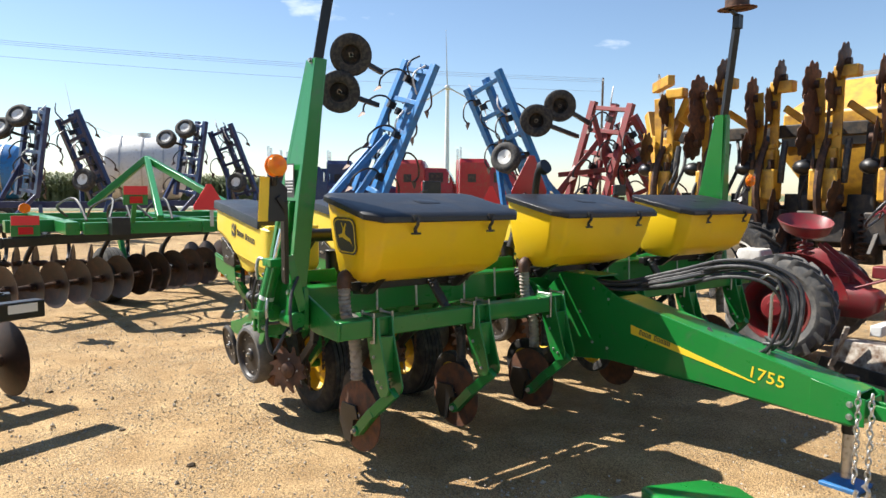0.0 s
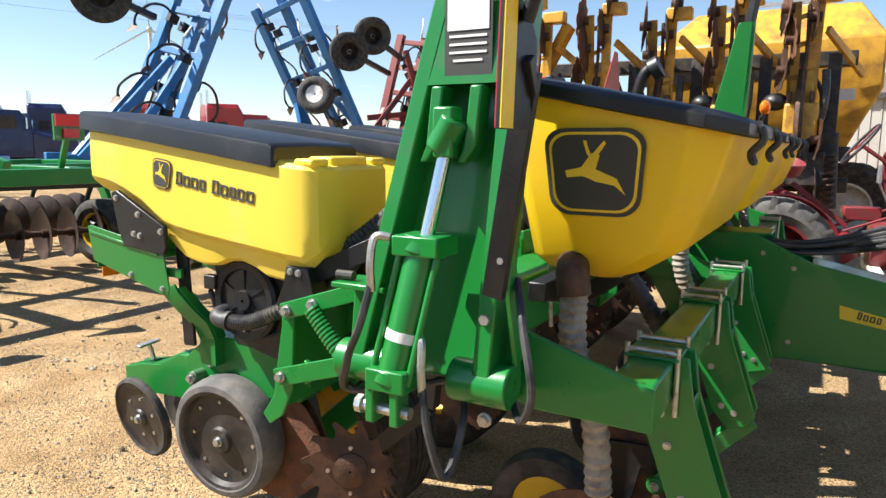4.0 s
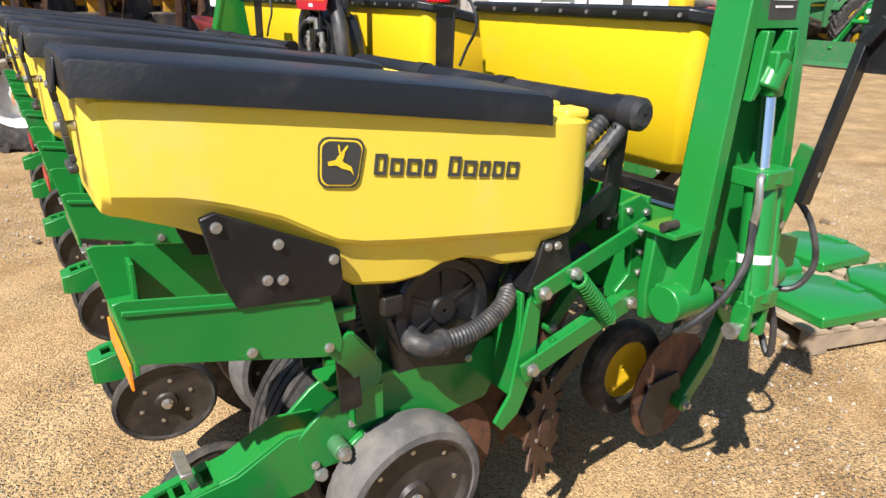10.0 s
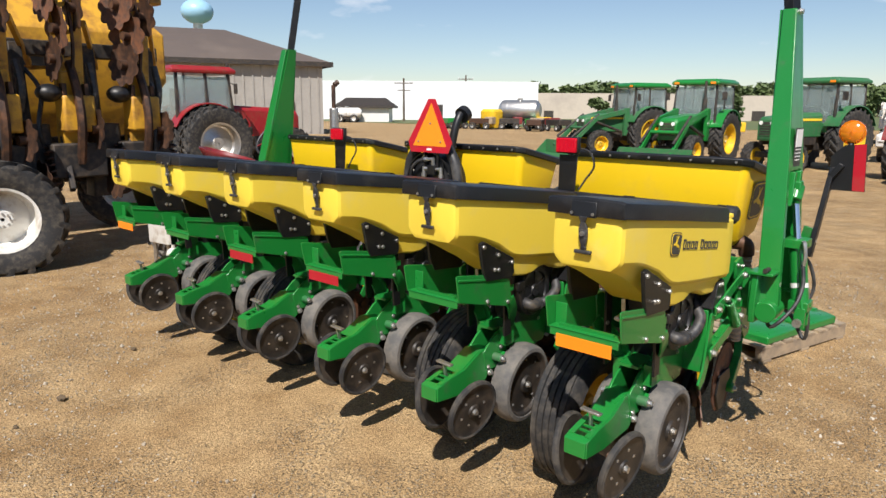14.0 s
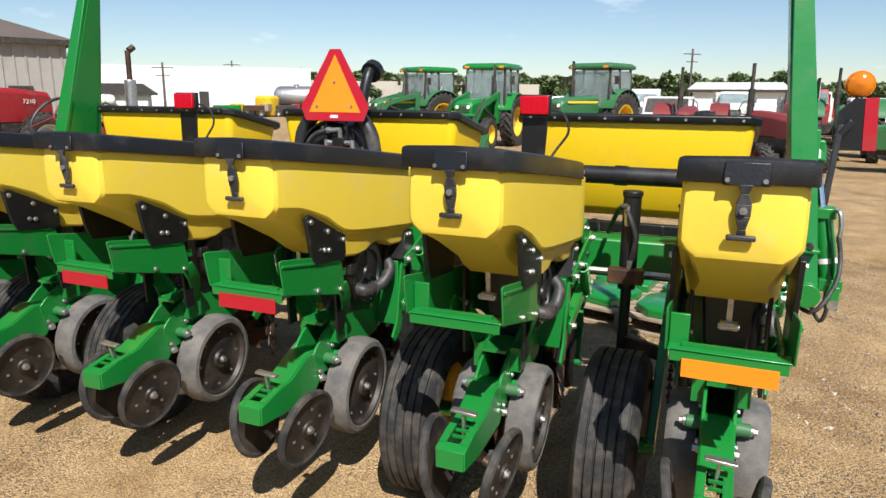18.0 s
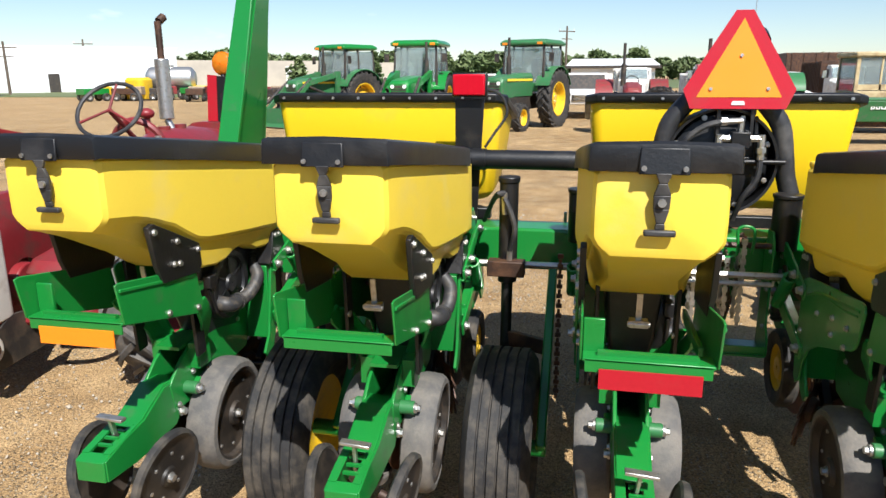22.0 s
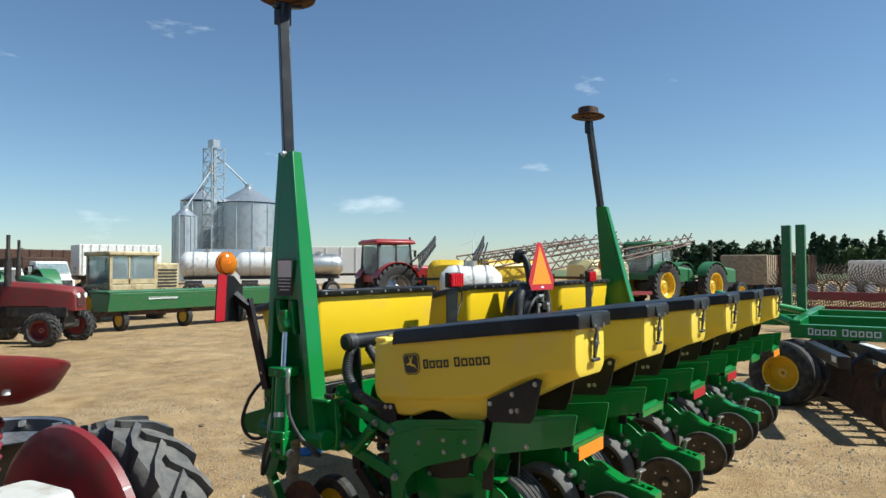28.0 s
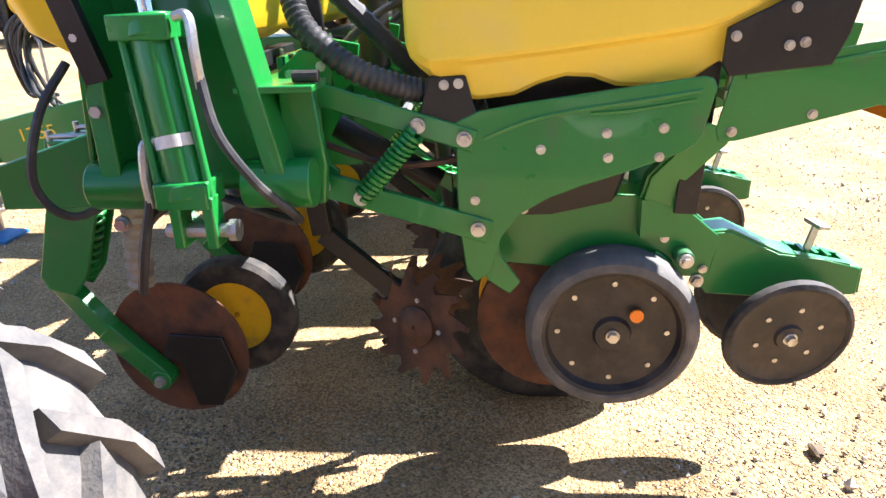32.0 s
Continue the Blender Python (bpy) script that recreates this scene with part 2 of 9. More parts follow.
# ---- mesh tools ----
class Mesh:
    def __init__(self):
        self.v, self.f = [], []

    def add(self, vs, fs, m=None):
        k = len(self.v)
        self.v += [tuple(m @ Vector(p)) for p in vs] if m else [tuple(p) for p in vs]
        self.f += [tuple(k + i for i in q) for q in fs]
        return self

    def box(self, c, s, m=None):
        x, y, z = (d / 2 for d in s)
        vs = [(c[0] + i * x, c[1] + j * y, c[2] + k * z) for i in (-1, 1) for j in (-1, 1) for k in (-1, 1)]
        return self.add(vs, [(0, 1, 3, 2), (4, 6, 7, 5), (0, 4, 5, 1), (2, 3, 7, 6), (0, 2, 6, 4), (1, 5, 7, 3)], m)

    def plate(self, yz, x0, x1, m=None):
        """A side plate: an outline in y and z, thick from x0 to x1."""
        n = len(yz)
        vs = [(x0, y, z) for y, z in yz] + [(x1, y, z) for y, z in yz]
        fs = [tuple(range(n)), tuple(range(2 * n - 1, n - 1, -1))] + [(i, n + i, n + (i + 1) % n, (i + 1) % n) for i in range(n)]
        return self.add(vs, fs, m)

    def face_plate(self, xz, y0, y1, m=None):
        n = len(xz)
        vs = [(x, y0, z) for x, z in xz] + [(x, y1, z) for x, z in xz]
        fs = [tuple(range(n)), tuple(range(2 * n - 1, n - 1, -1))] + [(i, n + i, n + (i + 1) % n, (i + 1) % n) for i in range(n)]
        return self.add(vs, fs, m)

    def loft(self, rings, cap=True):
        n = len(rings[0])
        k = len(self.v)
        for r in rings:
            self.v += [tuple(p) for p in r]
        for a in range(len(rings) - 1):
            for i in range(n):
                j = (i + 1) % n
                self.f.append((k + a * n + i, k + a * n + j, k + (a + 1) * n + j, k + (a + 1) * n + i))
        if cap:
            self.f.append(tuple(k + i for i in range(n - 1, -1, -1)))
            self.f.append(tuple(k + (len(rings) - 1) * n + i for i in range(n)))
        return self

    def rod(self, a, b, r, r2=None, n=12, cap=True):
        a, b = Vector(a), Vector(b)
        q = (b - a).to_track_quat("Z", "Y")
        rings = []
        for p, rad in ((a, r), (b, r if r2 is None else r2)):
            rings.append([p + q @ Vector((rad * math.cos(2 * math.pi * i / n), rad * math.sin(2 * math.pi * i / n), 0)) for i in range(n)])
        return self.loft(rings, cap)

    def bar(self, a, b, w, h, up=(0, 0, 1), w2=None, h2=None):
        """A square bar from a to b, w across and h high, tapering to w2, h2."""
        a, b = Vector(a), Vector(b)
        d = (b - a).normalized()
        side = d.cross(Vector(up))
        side = side.normalized() if side.length > 1e-4 else Vector((1, 0, 0))
        top = side.cross(d).normalized()
        rings = []
        for p, ww, hh in ((a, w, h), (b, w2 or w, h2 or h)):
            rings.append([p + side * (i * ww / 2) + top * (j * hh / 2) for i, j in ((-1, -1), (1, -1), (1, 1), (-1, 1))])
        return self.loft(rings)

    def tube(self, pts, r, n=8, steps=6, ribs=0.0):
        pts = [Vector(p) for p in pts]
        path = []
        for i in range(len(pts) - 1):
            p0, p1, p2, p3 = pts[max(i - 1, 0)], pts[i], pts[i + 1], pts[min(i + 2, len(pts) - 1)]
            for s in range(steps):
                u = s / steps
                path.append(0.5 * ((2 * p1) + (p2 - p0) * u + (2 * p0 - 5 * p1 + 4 * p2 - p3) * u * u + (3 * p1 - p0 - 3 * p2 + p3) * u ** 3))
        path.append(pts[-1])
        rings, up = [], Vector((0.31, 0.52, 0.79))
        for i, p in enumerate(path):
            d = (path[min(i + 1, len(path) - 1)] - path[max(i - 1, 0)]).normalized()
            side = d.cross(up).normalized()
            up = side.cross(d).normalized()
            rr = r * (1 + (ribs if i % 2 else -ribs))
            rings.append([p + (side * math.cos(2 * math.pi * k / n) + up * math.sin(2 * math.pi * k / n)) * rr for k in range(n)])
        return self.loft(rings)

    def coil(self, a, b, r, wire, turns, n=6):
        a, b = Vector(a), Vector(b)
        q = (b - a).to_track_quat("Z", "Y")
        h = (b - a).length
        pts = [a + q @ Vector((r * math.cos(t * 2 * math.pi * turns), r * math.sin(t * 2 * math.pi * turns), h * t)) for t in np.linspace(0, 1, int(turns * 9))]
        return self.tube(pts, wire, n, 1)

    def lathe(self, prof, m=None, n=28):
        """A closed turned profile of (radius, place along x) about the x axis."""
        rings = [[(h, r * math.cos(2 * math.pi * i / n), r * math.sin(2 * math.pi * i / n)) for r, h in prof] for i in range(n)]
        k, c = len(self.v), len(prof)
        for ring in rings:
            self.v += [tuple(m @ Vector(p)) for p in ring] if m else ring
        for i in range(n):
            for j in range(c):
                a, b = i * c, ((i + 1) % n) * c
                self.f.append((k + a + j, k + a + (j + 1) % c, k + b + (j + 1) % c, k + b + j))
        return self

    def ball(self, c, r, n=10, squash=(1, 1, 1)):
        prof = [(max(r * math.sin(math.pi * i / n), 1e-4), -r * math.cos(math.pi * i / n)) for i in range(n + 1)]
        return self.lathe(prof, Matrix.Translation(c) @ Matrix.Diagonal((*squash, 1)), n * 2)

    def data(self, name, mat, smooth=35):
        me = bpy.data.meshes.new(name)
        me.from_pydata(self.v, [], self.f)
        me.polygons.foreach_set("use_smooth", [True] * len(self.f))
        me.set_sharp_from_angle(angle=radians(smooth))
        me.materials.append(mat)
        bm = bmesh.new()
        bm.from_mesh(me)
        bmesh.ops.recalc_face_normals(bm, faces=bm.faces)
        bm.to_mesh(me)
        bm.free()
        return me


def part(name, shape, mat, parent=None, label="", bevel=0.0, smooth=35, at=None):
    data = shape.data(name, mat, smooth) if isinstance(shape, Mesh) else shape
    ob = new(name, data)
    if parent:
        ob.parent = parent
    if at is not None:
        ob.matrix_basis = at
    if bevel:
        b = ob.modifiers.new("bevel", "BEVEL")
        b.width, b.segments, b.limit_method, b.angle_limit = bevel, 2, "ANGLE", radians(40)
    return tagged(ob, label) if label else ob


def thing(name, label, category, group="", at=None, kind=""):
    ob = new(name)
    ob.empty_display_size = 0.2
    if at is not None:
        ob.matrix_basis = at
    return tagged(ob, label, category, group, kind)


def hexbolt(r=0.011, h=0.010):
    return Mesh().rod((0, 0, 0), (h * 0.35, 0, 0), r * 1.35, n=12).rod((h * 0.35, 0, 0), (h, 0, 0), r, n=6)


BOLT = hexbolt(0.0078, 0.008).data("bolt", STEEL)
BIGBOLT = hexbolt(0.0125, 0.018).data("bolt", STEEL)


def bolts(parent, places, data=None, flip=False):
    for p in places:
        part("bolt", data or BOLT, None, parent, at=pose(*p, 0, 0, 180 if flip else 0))


def rounded(w, h, r, n=4):
    pts = []
    for cx, cy, a0 in ((w / 2 - r, h / 2 - r, 0), (-w / 2 + r, h / 2 - r, 90), (-w / 2 + r, -h / 2 + r, 180), (w / 2 - r, -h / 2 + r, 270)):
        for i in range(n + 1):
            a = radians(a0 + 90 * i / n)
            pts.append((cx + r * math.cos(a), cy + r * math.sin(a)))
    return pts


def tyre_mesh(r, w, rim, bulge=0.02, n=36, ribs=0):
    h = w / 2
    prof = [(rim, -h * 0.75), (rim + (r - rim) * 0.4, -h - bulge * 0.4), (r - 0.035, -h), (r - 0.008, -h * 0.82)]
    if ribs:
        for i in range(ribs):
            a, b = -h * 0.8 + i * (1.6 * h) / ribs, -h * 0.8 + (i + 1) * (1.6 * h) / ribs
            prof += [(r, a + 0.003), (r, b - 0.006), (r - 0.012, b - 0.005), (r - 0.012, b + 0.002)]
    else:
        prof += [(r, -h * 0.5), (r, h * 0.5)]
    prof += [(r - 0.008, h * 0.82), (r - 0.035, h), (rim + (r - rim) * 0.4, h + bulge * 0.4), (rim, h * 0.75)]
    return Mesh().lathe(prof, None, n)


def lugs(r, w, count, height, thick, rim=None):
    """Chevron lugs of a tractor tyre about the x axis."""
    m = Mesh()
    for i in range(count):
        for side in (-1, 1):
            a0 = 2 * math.pi * (i + (0.5 if side > 0 else 0)) / count
            rings = []
            for x, da, hh, tk in ((0.02 * side * -1, 0.0, height, thick), (side * w * 0.30, 0.55 * 2 * math.pi / count, height, thick * 1.05), (side * w * 0.47, 1.0 * 2 * math.pi / count, height * 0.9, thick * 1.2), (side * w * 0.52, 1.15 * 2 * math.pi / count, -height * 1.8, thick * 1.1)):
                ring = []
                for du, up in ((-0.5, -0.02), (0.5, -0.02), (0.38, 1), (-0.38, 1)):
                    rad = r + (hh if up > 0 else min(hh, 0) - 0.02)
                    a = a0 + da + du * tk / r
                    ring.append((x, rad * math.cos(a), rad * math.sin(a)))
                rings.append(ring)
            m.loft(rings)
    return m


def dished(r, depth, thick=0.006, n=30, notches=0, hole=0.02):
    """A concave disc blade about the x axis, with notches in its edge if asked for."""
    m = Mesh()
    count = n if not notches else notches * 6
    rings = []
    for k, f in enumerate((hole / r, 0.35, 0.7, 1.0)):
        ring = []
        for i in range(count):
            a = 2 * math.pi * i / count
            rr = r * f
            if notches and k == 3:
                rr = r * (1.0, 0.98, 0.90, 0.84, 0.90, 0.98)[i % 6]
            ring.append((depth * (1 - f * f), rr * math.cos(a), rr * math.sin(a)))
        rings.append(ring)
    back = [[(x + thick, y, z) for x, y, z in ring] for ring in reversed(rings)]
    m.loft(rings + back + [rings[0]], cap=False)
    return m


def toothed(r, teeth, thick=0.007, hook=0.35):
    """A spoked row cleaner wheel with swept pointed teeth, about the x axis."""
    pts = []
    for i in range(teeth):
        a = 2 * math.pi * i / teeth
        s = 2 * math.pi / teeth
        for da, rr in ((0.0, 0.70), (0.18, 0.78), (0.42 + hook * 0.5, 1.0), (0.62 + hook * 0.4, 0.97), (0.70, 0.80), (0.86, 0.70)):
            pts.append((r * rr * math.cos(a + da * s), r * rr * math.sin(a + da * s)))
    return Mesh().plate(pts, -thick / 2, thick / 2)


def text(body, size, mat, m, parent, name="lettering", deep=0.0015, stretch=1.0):
    c = bpy.data.curves.new(name, "FONT")
    c.body, c.size, c.extrude, c.align_x, c.align_y = body, size, deep, "CENTER", "CENTER"
    c.materials.append(mat)
    ob = new(name, c)
    ob.parent = parent
    ob.matrix_basis = m @ Matrix.Diagonal((stretch, 1, 1, 1))
    return ob


def lettering(parent, m, letters, size, mat, wide=0.72, gaps=()):
    """A line of plain upright open blocks in the plane of m (x along, y up)."""
    x, blocks = 0.0, []
    for i in range(letters):
        if i in gaps:
            x += size * 0.55
        h = size if i == 0 or i in gaps else size * 0.82
        w = size * wide * (0.9 + 0.2 * ((i * 7) % 3) / 2)
        blocks.append((x + w / 2, w, h))
        x += w + size * 0.2
    k = size * 0.17
    for c, w, h in blocks:
        cx, cy = c - x / 2, -size / 2 + h / 2
        ring = Mesh().box((cx - w / 2 + k / 2, cy, 0), (k, h, 0.0016)).box((cx + w / 2 - k / 2, cy, 0), (k, h, 0.0016))
        ring.box((cx, cy + h / 2 - k / 2, 0), (w - 2 * k, k, 0.0016)).box((cx, cy - h / 2 + k / 2, 0), (w - 2 * k, k, 0.0016))
        part("letter_block", ring, mat, parent, at=m)


# ---- the six-row planter ----
planter = thing("corn_planter", "green six-row corn planter with yellow seed hoppers and tanks on gravel", "planter")
ROWS = [1.905 - 0.762 * k for k in range(6)]


def emblem(parent, m, size):
    """A dark rounded shield with a yellow rim line and a leaping plain shape in it."""
    ring = rounded(size, size, size * 0.22, 5)
    ring = [(x * (0.86 + 0.14 * (y + size / 2) / size), y) for x, y in ring]
    for name, k, h, mat in (("emblem", 1.0, 0.0, DECAL), ("emblem_line", 0.91, 0.0012, DECALYEL), ("emblem_field", 0.85, 0.0022, DECAL)):
        pts = [(x * k, y * k) for x, y in ring]
        n = len(pts)
        sh = Mesh().add([(x, y, h) for x, y in pts] + [(x, y, h + 0.0015) for x, y in pts], [tuple(range(n)), tuple(range(2 * n - 1, n - 1, -1))] + [(i, (i + 1) % n, n + (i + 1) % n, n + i) for i in range(n)])
        part(name, sh, mat, parent, at=m)
    s = size
    fig = Mesh()
    for pts in ([(-0.28, 0.02), (-0.12, 0.06), (-0.02, 0.22), (0.06, 0.20), (0.02, 0.04), (0.22, -0.06), (0.30, -0.24), (0.20, -0.14), (0.02, -0.10), (-0.10, -0.04), (-0.26, -0.06)], [(-0.02, 0.20), (0.10, 0.36), (0.12, 0.33), (0.02, 0.16)], [(-0.06, 0.20), (-0.10, 0.36), (-0.07, 0.36), (-0.02, 0.18)]):
        n = len(pts)
        fig.add([(x * s, y * s, 0.0040) for x, y in pts] + [(x * s, y * s, 0.0052) for x, y in pts], [tuple(range(n)), tuple(range(2 * n - 1, n - 1, -1))] + [(i, (i + 1) % n, n + (i + 1) % n, n + i) for i in range(n)])
    part("emblem_shape", fig, DECALYEL, parent, at=m)


RIGHT = Matrix(((0, 0, 1, 0), (1, 0, 0, 0), (0, 1, 0, 0), (0, 0, 0, 1)))     # x along +y, y up, facing +x
LEFT = Matrix(((0, 0, -1, 0), (-1, 0, 0, 0), (0, 1, 0, 0), (0, 0, 0, 1)))    # x along -y, y up, facing -x


def hopper_mesh():
    """A moulded hopper, narrower at the rear, with a lip that steps down along its sides."""
    rings = []
    for y, zt, zc, zb, w, wb in ((-1.588, 1.446, 1.292, 1.266, 0.120, 0.098), (-1.583, 1.452, 1.286, 1.257, 0.136, 0.112), (-1.570, 1.456, 1.281, 1.250, 0.144, 0.116), (-1.545, 1.454, 1.278, 1.243, 0.147, 0.116),
                                 (-1.470, 1.446, 1.268, 1.212, 0.151, 0.112), (-1.430, 1.442, 1.258, 1.192, 0.153, 0.110), (-1.385, 1.437, 1.244, 1.168, 0.155, 0.107), (-1.300, 1.428, 1.212, 1.124, 0.159, 0.100), (-1.230, 1.420, 1.170, 1.086, 0.162, 0.096), (-1.190, 1.416, 1.149, 1.062, 0.164, 0.094),
                                 (-1.140, 1.411, 1.136, 1.036, 0.166, 0.092), (-1.050, 1.401, 1.124, 1.023, 0.170, 0.090), (-0.985, 1.394, 1.117, 1.027, 0.173, 0.090), (-0.935, 1.389, 1.112, 1.046, 0.175, 0.090), (-0.880, 1.384, 1.106, 1.050, 0.177, 0.090), (-0.825, 1.377, 1.101, 1.036, 0.180, 0.090),
                                 (-0.775, 1.372, 1.096, 1.014, 0.182, 0.092), (-0.700, 1.364, 1.089, 1.007, 0.185, 0.096), (-0.665, 1.352, 1.086, 1.012, 0.186, 0.102), (-0.605, 1.348, 1.082, 1.052, 0.186, 0.135), (-0.578, 1.346, 1.096, 1.074, 0.178, 0.148), (-0.558, 1.341, 1.112, 1.096, 0.163, 0.144), (-0.550, 1.331, 1.130, 1.118, 0.140, 0.130)):
        low = max(wb, w - 0.034 - 0.034 * max(0.0, min(1.0, (-1.12 - y) / 0.25)))
        lip = w - min(0.020, (zc - zb) * 0.35)
        half = [(w * 0.55, zt), (w * 0.92, zt), (w, zt - 0.014), (w + 0.002, zc + 0.060), (w + 0.001, zc + 0.012), (w - 0.004, zc + 0.003), (lip, zc - min(0.007, (zc - zb) * 0.3)), (low, zb + 0.010), (low - 0.012, zb)]
        rings.append([(x, y, z) for x, z in half] + [(-x, y, z) for x, z in reversed(half)])
    return Mesh().loft(rings)


def lid_mesh():
    rings = []
    for y, top, drop, w in ((-1.608, 1.498, 0.044, 0.146), (-1.606, 1.506, 0.056, 0.154), (-1.596, 1.512, 0.060, 0.159), (-1.40, 1.490, 0.062, 0.168), (-1.2, 1.468, 0.064, 0.177), (-0.712, 1.408, 0.066, 0.197), (-0.697, 1.402, 0.064, 0.196), (-0.690, 1.394, 0.052, 0.190)):
        half = [(0.0, top + 0.004), (w * 0.9, top), (w * 0.985, top - 0.005), (w, top - 0.013), (w * 1.012, top - drop), (w * 0.97, top - drop)]
        rings.append([(x, y, z) for x, z in half] + [(-x, y, z) for x, z in reversed(half[1:])])
    return Mesh().loft(rings)


GAUGE_TYRE = Mesh().lathe([(0.166, 0.043), (0.172, 0.047), (0.190, 0.044), (0.202, 0.028), (0.205, 0.0), (0.205, -0.030), (0.198, -0.055), (0.175, -0.064), (0.166, -0.060)], None, 40).data("gauge_tyre", TYRE)
GAUGE_PLATE = Mesh().lathe([(0.018, 0.038), (0.040, 0.038), (0.046, 0.026), (0.125, 0.016), (0.150, 0.022), (0.158, 0.040), (0.167, 0.044), (0.168, -0.02), (0.10, -0.03), (0.018, -0.03)], None, 40).data("gauge_plate", WHEELFACE)
CLOSE_TYRE = Mesh().lathe([(0.132, 0.012), (0.140, 0.016), (0.150, 0.010), (0.152, 0.0), (0.150, -0.010), (0.140, -0.016), (0.132, -0.012)], None, 36).data("closing_tyre", RUBBER)
CLOSE_PLATE = Mesh().lathe([(0.010, 0.016), (0.030, 0.014), (0.034, 0.006), (0.100, 0.002), (0.122, 0.006), (0.133, 0.011), (0.133, -0.011), (0.10, -0.008), (0.010, -0.008)], None, 36).data("closing_plate", WHEELFACE)
RIVET = Mesh().rod((0, 0, 0), (0.005, 0, 0), 0.0065, n=8).data("rivet", STEEL)
OPENER = dished(0.19, 0.004, 0.005, 36).data("opener_disc", RUST)
CLEANER = toothed(0.155, 12).data("row_cleaner_wheel", DARKRUST)
CLEANER_HUB = Mesh().lathe([(0.004, 0.03), (0.045, 0.026), (0.052, 0.010), (0.052, -0.010), (0.030, -0.02), (0.004, -0.02)], None, 20).data("cleaner_hub", DARKRUST)


def build_row(x):
    body = Mesh()
    # head shank, lower frame and tail pivot
    for s in (-1, 1):
        body.plate([(-0.655, 0.965), (-0.690, 0.965), (-0.735, 0.72), (-0.745, 0.66), (-0.790, 0.595), (-0.765, 0.565), (-0.715, 0.600), (-0.672, 0.69)], s * 0.150, s * 0.162)
    body.box((0, -0.71, 0.78), (0.30, 0.012, 0.30))
    unit = part("row_unit", body, GREEN, planter, "green row unit frame with hopper, gauge wheels and press wheels", bevel=0.003, at=pose(x, 0, 0))
    for s in (-1, 1):
        part("frame_plate", Mesh().plate([(-1.24, 0.56), (-1.16, 0.56), (-0.74, 0.60), (-0.70, 0.66), (-0.72, 0.775), (-1.10, 0.765), (-1.19, 0.72), (-1.26, 0.66)], s * 0.040, s * 0.052), GREEN, unit, bevel=0.003)
        part("hopper_support", Mesh().loft([[(s * xx, y0, z0), (s * (xx + 0.010), y0, z0), (s * (xx + 0.010), y1, z1), (s * xx, y1, z1)] for xx, y0, z0 in ((0.146, -1.232, 0.930), (0.146, -1.215, 0.905), (0.128, -1.172, 0.852), (0.098, -1.138, 0.800), (0.078, -1.130, 0.745), (0.062, -1.130, 0.690)) for y1, z1 in ((y0 + 0.062, z0 + 0.022),)]), GREEN, unit, bevel=0.002)
        part("support_flange", Mesh().loft([[(s * xx, y0, z0), (s * (xx - 0.035), y0, z0), (s * (xx - 0.035), y0 + 0.008, z0 + 0.003), (s * xx, y0 + 0.008, z0 + 0.003)] for xx, y0, z0 in ((0.146, -1.165, 0.938), (0.128, -1.112, 0.872), (0.098, -1.078, 0.820), (0.078, -1.070, 0.765))]), GREEN, unit)
        part("hopper_post", Mesh().bar((s * 0.112, -1.155, 0.74), (s * 0.112, -1.175, 1.07), 0.012, 0.050, (0, 1, 0)), BLACK, unit, "black steel hopper post", bevel=0.002)
        part("support_spacer", Mesh().bar((s * 0.09, -1.10, 0.72), (s * 0.05, -1.10, 0.72), 0.07, 0.09), GREEN, unit)
    part("frame_web", Mesh().box((0, -0.95, 0.76), (0.09, 0.46, 0.012)), GREEN, unit)
    part("frame_web", Mesh().box((0, -0.95, 0.60), (0.08, 0.40, 0.012)), GREEN, unit)
    # arms, springs and face plate
    for s in (-1, 1):
        up = Mesh().bar((s * 0.172, -0.692, 0.925), (s * 0.172, -0.325, 1.044), 0.010, 0.048).bar((s * 0.162, -0.687, 0.904), (s * 0.162, -0.330, 1.022), 0.026, 0.008)
        part("upper_arm", up, GREEN, unit, bevel=0.003)
        low = Mesh().bar((s * 0.174, -0.722, 0.722), (s * 0.174, -0.335, 0.842), 0.010, 0.054).bar((s * 0.156, -0.66, 0.757), (s * 0.156, -0.35, 0.857), 0.036, 0.008).plate([(-0.62, 0.715), (-0.62, 0.79), (-0.55, 0.76)], s * 0.15, s * 0.168)
        part("lower_arm", low, GREEN, unit, bevel=0.003)
        part("spring", Mesh().coil((s * 0.190, -0.570, 0.950), (s * 0.190, -0.446, 0.812), 0.019, 0.006, 15), GREEN, unit)
        bolts(unit, [(s * 0.178, -0.670, 0.932), (s * 0.178, -0.573, 0.962), (s * 0.178, -0.348, 1.036), (s * 0.180, -0.696, 0.731), (s * 0.180, -0.442, 0.806), (s * 0.180, -0.360, 0.834)], BIGBOLT, s < 0)
        bolts(unit, [(s * 0.055, -1.085, 0.745), (s * 0.055, -0.80, 0.735), (s * 0.055, -1.13, 0.66), (s * 0.055, -1.225, 0.581), (s * 0.1, -1.185, 0.93)], None, s < 0)
        part("head_bracket", Mesh().plate([(-0.400, 1.105), (-0.330, 1.120), (-0.278, 1.075), (-0.276, 0.80), (-0.385, 0.80), (-0.392, 0.86), (-0.345, 0.90), (-0.345, 0.985), (-0.385, 1.02)], s * 0.138, s * 0.152), GREEN, unit, bevel=0.003)
        bolts(unit, [(s * 0.152, -0.372, 1.085), (s * 0.152, -0.305, 1.07), (s * 0.152, -0.31, 0.90), (s * 0.152, -0.31, 0.96)], None, s < 0)
    part("face_plate", Mesh().box((0, -0.282, 0.94), (0.28, 0.014, 0.33)), GREEN, unit, bevel=0.003)
